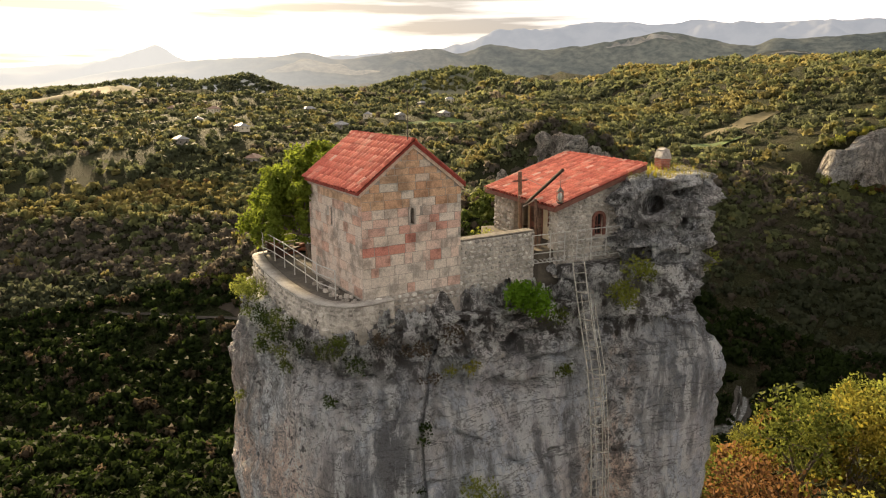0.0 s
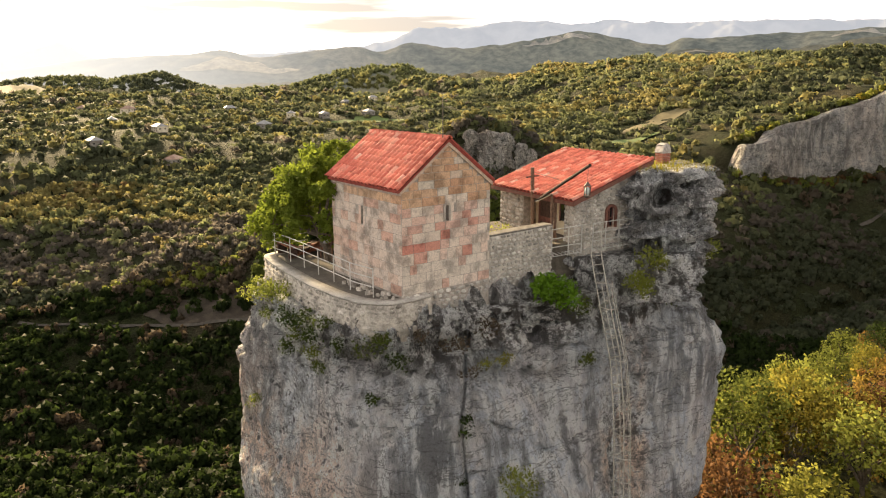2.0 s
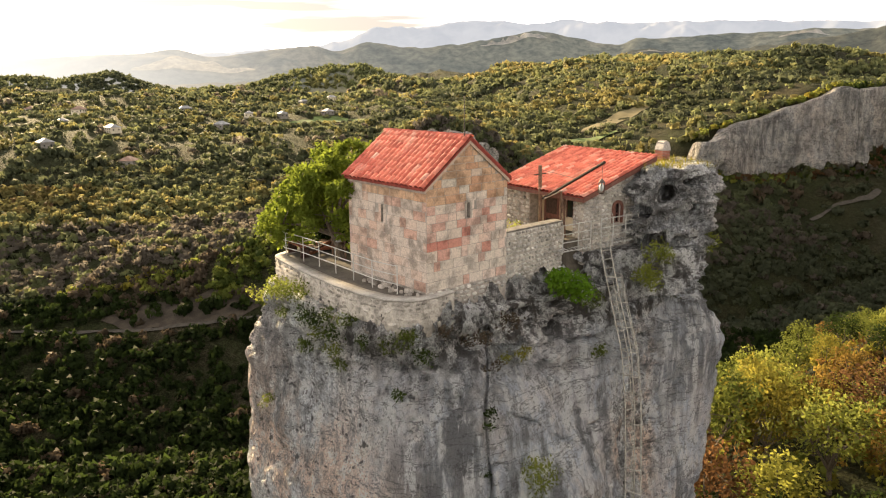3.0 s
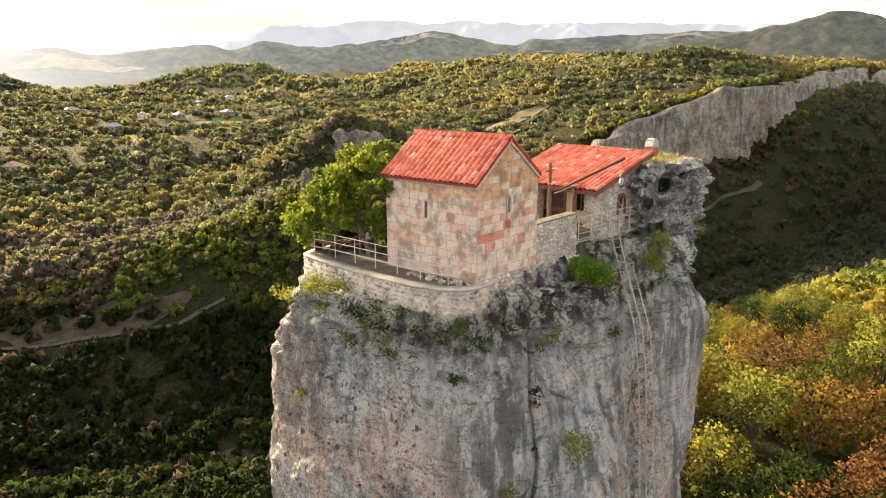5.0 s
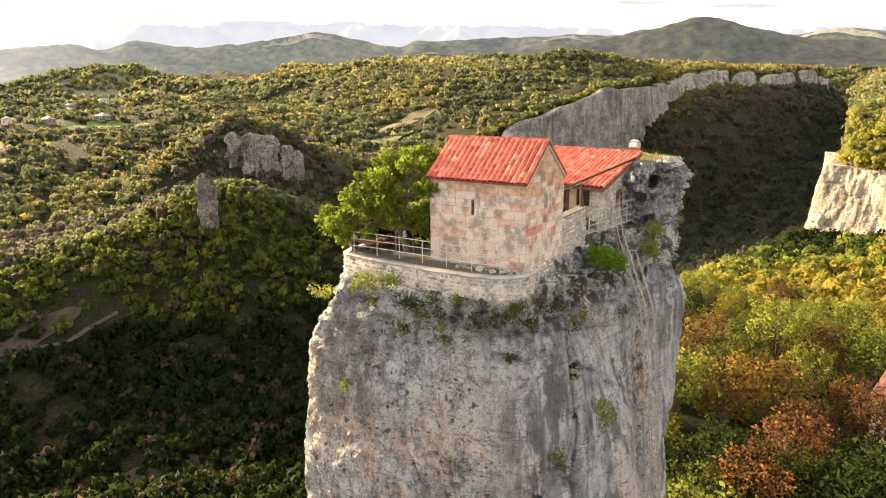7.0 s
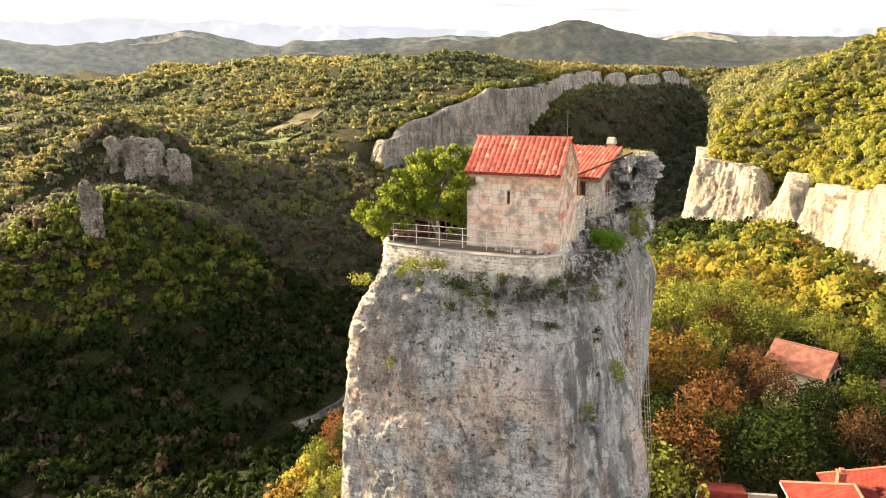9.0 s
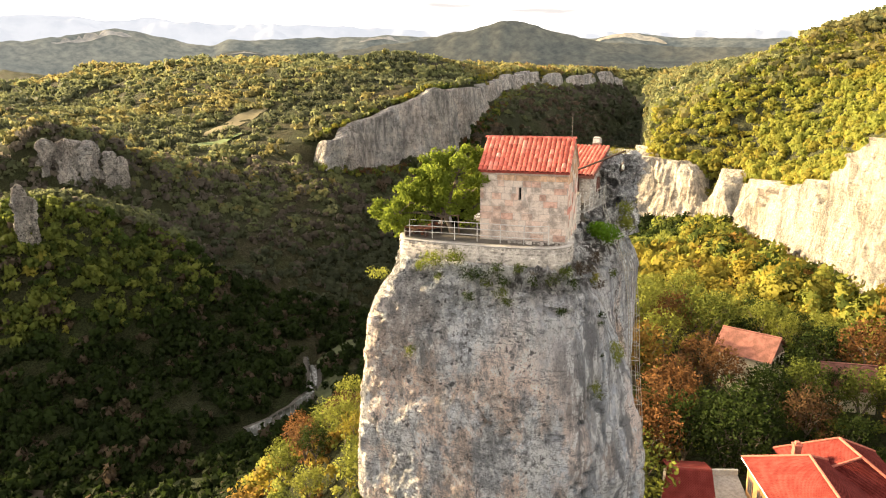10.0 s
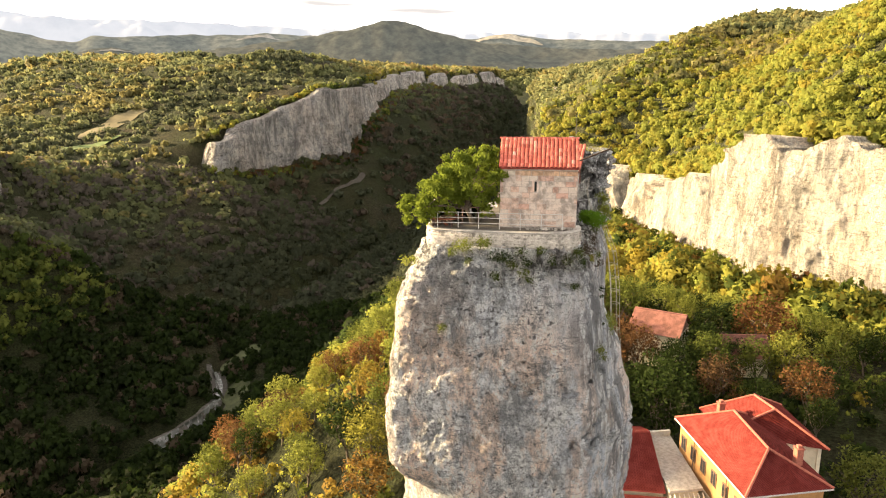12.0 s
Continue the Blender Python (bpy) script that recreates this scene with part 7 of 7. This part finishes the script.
for k, (x, y, z, rad, hue) in enumerate(((-6.2, 22.75, -0.75, 0.42, 0.32), (-6.75, 23.6, -0.85, 0.45, 0.34), (-5.3, 21.2, -1.1, 0.30, 0.26), (-4.55, 20.3, -0.95, 0.36, 0.28), (-3.4, 19.4, -1.5, 0.34, 0.30),
                                         (-2.5, 19.0, -1.8, 0.28, 0.24), (-5.2, 21.0, -2.2, 0.28, 0.36), (-0.8, 19.6, -1.7, 0.36, 0.95), (-1.7, 19.3, -1.1, 0.26, 0.95), (0.2, 20.0, -2.4, 0.2, 0.5),
                                         (0.85, 20.3, -2.4, 0.2, 0.5), (1.25, 19.35, -5.9, 0.5, 0.42), (1.35, 19.2, -6.4, 0.4, 0.38), (-3.3, 19.0, -3.0, 0.26, 0.22), (-7.5, 24.5, -5.3, 0.26, 0.4),
                                         (-5.8, 21.7, -1.4, 0.38, 0.2), (-5.95, 22.0, -2.4, 0.26, 0.24), (-4.95, 20.8, -2.6, 0.24, 0.28), (-3.0, 19.1, -1.2, 0.4, 0.3), (-1.6, 18.15, -6.7, 0.3, 0.36),
                                         (-7.8, 26.6, -1.8, 0.4, 0.42), (-6.0, 22.4, -1.2, 0.34, 0.22), (-5.5, 21.5, -1.7, 0.3, 0.3), (-6.5, 23.3, -1.5, 0.3, 0.24), (-4.1, 19.9, -1.6, 0.3, 0.22), (-5.0, 20.8, -1.5, 0.3, 0.2), (-7.0, 24.2, -1.1, 0.3, 0.3), (4.0, 21.5, -3.0, 0.24, 0.3), (3.6, 21.7, -1.2, 0.36, 0.28), (7.6, 23.2, -1.4, 0.3, 0.3), (-1.5, 18.1, -7.2, 0.2, 0.3), (0.3, 19.9, -1.2, 0.3, 0.9), (-0.45, 19.2, -2.3, 0.24, 0.92), (-0.6, 18.9, -3.7, 0.2, 0.12), (-0.62, 18.8, -4.1, 0.16, 0.2), (-0.7, 18.6, -5.6, 0.17, 0.15))):
    bush((x, y, z), rad * 1.4, hue, 20 + k, 0.05, 620, "small dry brown bush on the rock" if hue > 0.85 else "small green bush rooted in the rock")
# grass on top of the crag
r2 = np.random.default_rng(9)
n = 900
x, y = 7.65 + r2.uniform(-1.5, 1.4, n), 24.9 + r2.uniform(-1.4, 2.0, n)
base = np.stack([x, y, np.full(n, 2.98)], -1)
tip = base + np.stack([r2.normal(0, 0.06, n), r2.normal(0, 0.06, n), r2.uniform(0.1, 0.28, n)], -1)
side = np.stack([r2.normal(0, 0.012, n), r2.normal(0, 0.012, n), 0 * x], -1)
V = np.stack([base - side, base + side, tip], 1).reshape(-1, 3)
tagged(new("grass_tuft", raw_mesh("grass_tuft", V, np.arange(n * 3).reshape(-1, 3), M_LEAF, False, np.full(n * 3, 0.58))), "dry grass on top of the crag", "grass", kind="stuff")

# ---- single trees round the pillar's foot ----
TREES = []
for k in range(8):
    r3 = random.Random(400 + k)
    H = r3.uniform(8.5, 11.5)
    rad = H * r3.uniform(0.36, 0.43)
    lobes = [(0, 0, H * 0.60, rad * 0.72)]
    for q in range(13):
        a, u = q * 2.4 + r3.uniform(-0.4, 0.4), -0.55 + 1.5 * (q + 0.5) / 13
        w = math.sqrt(max(0.05, 1 - min(abs(u), 0.95) ** 2))
        lobes.append((math.cos(a) * w * rad * 0.66, math.sin(a) * w * rad * 0.66, H * 0.60 + u * rad * 0.72, rad * r3.uniform(0.30, 0.46)))
    hue = (0.13, 0.34, 0.43, 0.49, 0.58, 0.72, 0.82, 0.29)[k]
    TREES.append((limbs_mesh("trunk", (0, 0, -0.8), [l[:3] for l in lobes[4:10]], H * 0.025, k, 0.4), crown_mesh("crown", lobes, 62, 0.185, hue, 500 + k, 0.45), hue))
NAMES = ("dark green", "green", "yellow green", "yellow", "golden", "orange brown", "russet", "olive green")
r3 = random.Random(12)
spots = [(63, 38), (60, 43), (66, 34.5), (69, 28.5), (58, 36), (72, 25), (62, 31), (65, 48.5), (27, 38), (33, 37), (21.5, 40), (16.5, 42), (38.5, 36), (30, 43.5), (44, 33), (24, 46), (36, 42), (41, 40)]
BLOCKED = ((0.6, 25, 12.0), (29, 18, 9.8), (36.5, 19, 7.2), (24, 25.5, 6.0), (29.5, 29.5, 5.5), (71, 44.6, 4.6), (76.5, 33, 4.4), (22.5, 21, 5.0))
tries = 0
while len(spots) < 215 and tries < 16000:
    tries += 1
    x, y = r3.uniform(-16, 100), r3.uniform(-18, 116)
    if any(math.hypot(x - a, y - b) < c for a, b, c in BLOCKED) or (x < 26 and y < 22) or (x < 33 and y < 8):
        continue
    if any(math.hypot(x - a, y - b) < (5.0 if 18 < x < 64 and 27 < y < 62 else 4.4) for a, b in spots):
        continue
    spots.append((x, y))
for x, y in spots:
    near_p = math.hypot(x - 40, y - 40) < 26
    w = r3.random()
    n1 = float(fbm(x / 26, y / 26, 0, 2, 71))
    k = min(7, max(0, int(2.6 + 2.4 * n1 + r3.gauss(0, 1.1) + (2.1 if near_p else -0.1) + (0.7 if x < 34 and y > 44 else 0))))
    # k = 0 here and below: dark leaves stand in for shade near the monastery
    if (near_p and y < 40 and r3.random() < 0.45) or (x > 36 and y < 30 and r3.random() < 0.7):
        k = 0
    if k == 7:
        k = 6
    if r3.random() < 0.2:
        k = 7 if r3.random() < 0.5 else 1
    if 26 < x < 84 and 27 < y < 72:
        k = r3.choice((5, 6, 6, 6, 0, 0, 0, 0, 7, 1)) if y < 50 else r3.choice((2, 3, 7, 2, 5, 6))
    if (x, y) in spots[8:18]:
        k = (0, 6, 0, 7)[int(x) % 4]
    if x < 52 and y > 50 and r3.random() < 0.34:
        k = r3.choice((4, 5, 5, 6))
    if x < 95 and y > 62 and r3.random() < 0.14:
        k = r3.choice((4, 5, 5))
    t = new("tree")
    for nm, me in (("trunk", TREES[k][0]), ("crown", TREES[k][1])):
        o = new(nm, me)
        o.parent = t
    sc = r3.uniform(0.65, 1.0) if (x, y) not in spots[:8] else 1.0
    if 18 < x < 84 and 27 < y < 72:
        sc = r3.uniform(0.95, 1.35)
    if (x, y) in spots[8:18]:
        sc = r3.uniform(1.0, 1.25)
    if 50 < x < 74 and 27 < y < 47:
        sc = r3.uniform(0.80, 0.95)
    if k == 5 and y > 62:
        sc = r3.uniform(0.7, 1.0)
    t.matrix_world = Matrix.Translation((x, y, float(land(x, y)) - 0.2)) @ Matrix.Rotation(r3.uniform(0, 6.28), 4, "Z") @ Matrix.Diagonal((sc, sc, sc * r3.uniform(0.85, 1.1), 1))
    tagged(t, "deciduous tree with %s autumn leaves on the wooded slope" % NAMES[k], "tree", "trees below the pillar")
# ---- the woods ----


def crown_template(cards, size, seed, leafy=False, loose=0.7):
    """A crown of loose leaf sprays round several lobes, about one unit in radius."""
    r = np.random.default_rng(seed)
    lob = r.normal(0, 0.38, (6, 3)) * [1, 1, 0.7]
    which = r.integers(0, 6, cards)
    d = r.normal(size=(cards, 3))
    d /= np.linalg.norm(d, axis=1)[:, None]
    d[:, 2] = np.abs(d[:, 2] + 0.25) - 0.25
    c = lob[which] + d * r.uniform(0.35, 0.62, (cards, 1))
    c[:, 2] *= 0.9
    nrm = d + loose * r.normal(size=(cards, 3))
    nrm /= np.linalg.norm(nrm, axis=1)[:, None]
    a = np.cross(nrm, r.normal(size=(cards, 3)))
    a /= np.linalg.norm(a, axis=1)[:, None]
    b = np.cross(nrm, a)
    s = size * r.uniform(0.6, 1.35, (cards, 1))
    V = np.stack([c + a * s, c - a * s * 0.6 + b * s * 0.8, c - a * s * 0.5 - b * s * 0.9], 1).reshape(-1, 3)
    N = 0.55 * d + 0.75 * c + 0.12 * r.normal(size=(cards, 3)) + [0, 0, 0.25]          # leaves of a spray face outwards
    N /= np.linalg.norm(N, axis=1)[:, None]
    if leafy:           # rounder sprays for the woods near by
        V = np.stack([c + a * s, c + b * s * 0.75, c - a * s * 0.9, c - b * s * 0.75], 1).reshape(-1, 3)
        return V, np.arange(cards * 4).reshape(-1, 4), np.repeat(N, 4, 0)
    return V, np.arange(cards * 3).reshape(-1, 3), np.repeat(N, 3, 0)


def forest(name, x, y, r, hue, templates, label, sink=0.25, mat=None, z=None):
    z = land(x, y) if z is None else z
    Vs, Fs, Hs, Ns, off = [], [], [], [], 0
    pick = rng.integers(0, len(templates), len(x))
    for k, (V, Fc, Nr) in enumerate(templates):
        i = np.nonzero(pick == k)[0]
        if not len(i):
            continue
        an = rng.uniform(0, 2 * math.pi, len(i))
        c, s = np.cos(an)[:, None], np.sin(an)[:, None]
        hgt = rng.uniform(0.85, 1.3, len(i))[:, None]
        P = np.stack([V[None, :, 0] * c - V[None, :, 1] * s, V[None, :, 0] * s + V[None, :, 1] * c, V[None, :, 2] * hgt], -1) * r[i][:, None, None]
        P += np.stack([x[i], y[i], z[i] + r[i] * (0.85 - sink)], -1)[:, None, :]
        Vs.append(P.reshape(-1, 3))
        Ns.append(np.stack([Nr[None, :, 0] * c - Nr[None, :, 1] * s, Nr[None, :, 0] * s + Nr[None, :, 1] * c, Nr[None, :, 2] + 0 * c], -1).reshape(-1, 3))
        Fs.append((Fc[None] + (np.arange(len(i)) * len(V))[:, None, None] + off).reshape(-1, Fc.shape[1]))
        Hs.append(np.repeat(hue[i], len(V)))
        off += len(i) * len(V)
    me = raw_mesh(name, np.concatenate(Vs), np.concatenate(Fs), mat or M_LEAF, False, np.concatenate(Hs), np.concatenate(Ns))
    return tagged(new(name, me), label, "forest", kind="stuff")


def scatter(n, r0, r1, az0=-38, az1=88):
    az = np.radians(rng.uniform(az0, az1, n))
    r = np.sqrt(rng.uniform(r0 ** 2, r1 ** 2, n))
    return -15 + r * np.sin(az), 8 + r * np.cos(az)


def wooded(x, y):
    """How dense the wood is at a place."""
    dv, dr, dl = beyond_river(x, y), right_of(x, y), beyond_left(x, y)
    d = 1.0 + 0.7 * fbm(x / 60, y / 60, 0, 3, 61)
    d = np.where(dv < 0, 1.0, d)
    d = d * (1 - 0.30 * sstep(40, 220, dl) * sstep(170, 20, x))
    for (ax, ay), (bx, by), (cx, cy), w, mt, lab in CLEARINGS:
        d = d * np.where(np.hypot((x - bx) / (abs(cx - ax) * 0.5 + w * 0.5), (y - by) / (w * 0.5)) > 1, 1.0, 0.5 if mt is M_EARTH else 0.15)
    d = d * np.where((x > 60) & (x < 125), np.where(dv < 0, sstep(3.5, 8, -dv), sstep(2.5, 5, dv)), 1)
    d = d * (1 - (dr > -3) * (dr < 9) * 0.8)
    d = d * (1 - (dl > -4) * (dl < 8) * (x > 205) * 1.0)
    d = d * (np.hypot(x - 0.6, y - 25) > 11)
    for a, b, c in BLOCKED:
        d = d * (np.hypot(x - a, y - b) > c)
    d = d * (np.hypot(x - 71, y - 44) > 7) * (np.hypot(x - 76.5, y - 33) > 6)
    for tr in (TRACK1, TRACK2):
        for px, py in smooth_line(tr, 40):
            d = d * (np.hypot(x - px, y - py) > 4.5)
    d = d * (np.hypot((x - 238) / 42, (y - 573) / 15) > 1) * (np.hypot((x - 198) / 32, (y - 522) / 8) > 1)
    d = d * (np.hypot((x + 440) / 170, (y - 1080) / 110) > 1) * (np.hypot((x + 100) / 190, (y - 1790) / 140) > 1) * (np.hypot((x - 5) / 60, (y - 735) / 26) > 1)
    return d


def hue_at(x, y):
    dv, dl, dr = beyond_river(x, y), beyond_left(x, y), right_of(x, y)
    h = 0.35 + 0.22 * fbm(x / 90, y / 90, 0, 3, 71) + rng.normal(0, 0.09, x.shape)
    h = np.where(dr > 0, 0.49 + 0.06 * fbm(x / 50, y / 50, 0, 2, 73) + rng.normal(0, 0.05, x.shape), h)
    h = h + np.where((dl > 0) & (dl < 60), 0.14, 0) + np.where((dv < 0) & (dr < 0) & (x > -15) & (y > 20), -0.01 - 0.14 * sstep(120, 175, y), 0)
    h = np.where((dv < 0) & (dr < 0) & (x < 95) & (y > np.where(x < 12, 20, 62)) & (y < 185) & (rng.uniform(0, 1, x.shape) < (0.18 + 0.50 * sstep(-0.1, 0.3, fbm(x / 16, y / 16, 0, 2, 87))) * np.where(x > 56, 0.5, 1)), rng.uniform(0.62, 0.80, x.shape), h)
    # hues lowered to put the shade near the monastery into the leaves
    h = h - np.where((dv < 0) & (dr < 0) & (x > 40) & (x < 100) & (y < 52) & (h < 0.6), 0.20, 0)
    u = rng.uniform(0, 1, x.shape)
    west = 0.8 * sstep(30, 120, dl) * sstep(220, 60, x)       # duller hues standing in for haze, with bare shrubs
    h = np.where((dl > 0) & (u < west), np.where(u < 0.26 * west, rng.uniform(0.93, 1.0, x.shape), rng.uniform(0.06, 0.36, x.shape)), np.where(dl > 60, np.clip(h - 0.05 + 0.16 * fbm(x / 170, y / 170, 0, 2, 79) + 0.10 * sstep(150, 320, x), 0.16, 0.60), h))
    # near-black greens put the gorge's shade into the leaf colour
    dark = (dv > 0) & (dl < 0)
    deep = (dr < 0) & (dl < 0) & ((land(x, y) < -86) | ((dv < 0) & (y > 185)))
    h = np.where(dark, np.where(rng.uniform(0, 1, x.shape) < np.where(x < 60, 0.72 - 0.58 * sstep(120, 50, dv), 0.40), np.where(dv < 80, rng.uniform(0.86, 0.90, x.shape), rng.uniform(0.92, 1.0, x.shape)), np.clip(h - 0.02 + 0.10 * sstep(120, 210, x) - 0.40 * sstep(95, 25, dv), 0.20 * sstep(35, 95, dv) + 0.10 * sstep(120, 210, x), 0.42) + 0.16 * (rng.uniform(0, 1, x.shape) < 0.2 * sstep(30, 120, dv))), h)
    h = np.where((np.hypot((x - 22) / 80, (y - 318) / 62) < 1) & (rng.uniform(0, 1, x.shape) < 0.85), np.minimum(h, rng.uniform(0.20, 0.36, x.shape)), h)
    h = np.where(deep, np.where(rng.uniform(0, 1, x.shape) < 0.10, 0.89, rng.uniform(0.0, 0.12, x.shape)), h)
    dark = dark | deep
    h = np.where(~dark & (h > 0.62) & ((x > 95) | (dv > 0)) & (rng.uniform(0, 1, x.shape) < 0.75), 0.56, h)
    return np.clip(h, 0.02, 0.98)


def plant(n, r0, r1, size, templates, name, label, skip=None, mat=None, sink=0.25):
    x, y = scatter(n, r0, r1)
    keep = rng.uniform(0, 1, n) < wooded(x, y)
    if skip is not None:
        keep &= ~skip(x, y)
    x, y = x[keep], y[keep]
    r = rng.uniform(size[0], size[1], len(x))
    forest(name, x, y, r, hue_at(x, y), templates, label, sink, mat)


T_TINY = [crown_template(16, 0.58, s, loose=0.3) for s in (11, 12, 13)]
T_FAR = [crown_template(38, 0.38, s, loose=0.28) for s in (1, 2, 3, 4)]
T_MID = [crown_template(38, 0.39, s, loose=0.28) for s in (5, 6, 7, 8)]
T_GORGE = [crown_template(56, 0.31, s, loose=0.3) for s in (18, 19, 20, 21)]
T_NEAR = [crown_template(230, 0.125, s, True, 0.45) for s in (14, 15, 16, 17)]
T_LOW = [crown_template(60, 0.205, s, True, 0.45) for s in (24, 25, 26)]
T_MOUNT = [crown_template(120, 0.215, s, loose=0.35) for s in (34, 35, 36)]
near_zone = lambda x, y: (x > -16) & (x < 98) & (y > -16) & (y < 116)
mountain = lambda x, y: right_of(x, y) > 0
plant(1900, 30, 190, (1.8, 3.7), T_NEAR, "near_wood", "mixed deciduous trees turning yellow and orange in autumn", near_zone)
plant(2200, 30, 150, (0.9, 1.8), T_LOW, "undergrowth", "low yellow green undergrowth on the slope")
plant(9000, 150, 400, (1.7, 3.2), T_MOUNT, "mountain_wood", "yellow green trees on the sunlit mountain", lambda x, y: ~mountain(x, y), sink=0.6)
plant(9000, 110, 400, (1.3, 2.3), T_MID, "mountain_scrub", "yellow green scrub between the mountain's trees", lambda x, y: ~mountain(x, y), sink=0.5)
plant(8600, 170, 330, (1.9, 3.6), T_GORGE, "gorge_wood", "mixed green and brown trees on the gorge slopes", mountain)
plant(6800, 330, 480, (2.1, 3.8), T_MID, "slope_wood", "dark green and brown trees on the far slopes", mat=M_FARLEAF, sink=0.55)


def cliff_wood(xs, ys, side, lo, hi, n, size, name, label, hue=0.0, spread=0.0, templates=None):
    """Bushes and trees along a cliff's rim or foot."""
    on = normals2(xs, ys, side)
    i = rng.integers(0, len(xs), n)
    d = rng.uniform(lo, hi, n)
    x, y = xs[i] + on[i, 0] * d, ys[i] + on[i, 1] * d
    forest(name, x, y, rng.uniform(size[0], size[1], n), np.clip(hue_at(x, y) + hue + spread * rng.normal(0, 1, n), 0.04, 0.84), templates or T_MID, label)


cy = np.linspace(-20, 172, 300)
cx = np.interp(cy, [b for a, b in RIGHT_EDGE], [a for a, b in RIGHT_EDGE])
cliff_wood(cx, cy, -1, -14, -6, 620, (1.3, 2.5), "rim_wood", "yellow green trees on the cliff's rim", templates=T_GORGE)
cliff_wood(cx, cy, -1, 3, 17, 560, (2.6, 5.3), "foot_wood", "green, yellow and russet trees at the cliff's foot", -0.08, 0.13, [crown_template(250, 0.135, s) for s in (31, 32, 33)])
gx = np.linspace(232, 900, 500)
gy = np.interp(gx, [a for a, b in LEFT_EDGE], [b for a, b in LEFT_EDGE])
cliff_wood(gx, gy, 1, -16, -8, 420, (1.5, 2.8), "gorge_rim_wood", "yellow trees on the gorge cliff's rim")
cliff_wood(gx, gy, 1, 4, 14, 700, (1.5, 3.0), "gorge_foot_wood", "dark trees at the gorge cliff's foot")
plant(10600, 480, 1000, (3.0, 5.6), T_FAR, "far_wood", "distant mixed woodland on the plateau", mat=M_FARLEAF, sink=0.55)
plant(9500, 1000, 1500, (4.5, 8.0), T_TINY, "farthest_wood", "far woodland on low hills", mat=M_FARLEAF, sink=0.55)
# trees on the ridge beyond the plateau
i, j = rng.uniform(5, 16.4, 5200), rng.integers(60, RIDGE.shape[1] - 160, 5200)
lo = np.floor(i).astype(int)
Q = RIDGE[lo, j] + (RIDGE[lo + 1, j] - RIDGE[lo, j]) * (i - lo)[:, None]
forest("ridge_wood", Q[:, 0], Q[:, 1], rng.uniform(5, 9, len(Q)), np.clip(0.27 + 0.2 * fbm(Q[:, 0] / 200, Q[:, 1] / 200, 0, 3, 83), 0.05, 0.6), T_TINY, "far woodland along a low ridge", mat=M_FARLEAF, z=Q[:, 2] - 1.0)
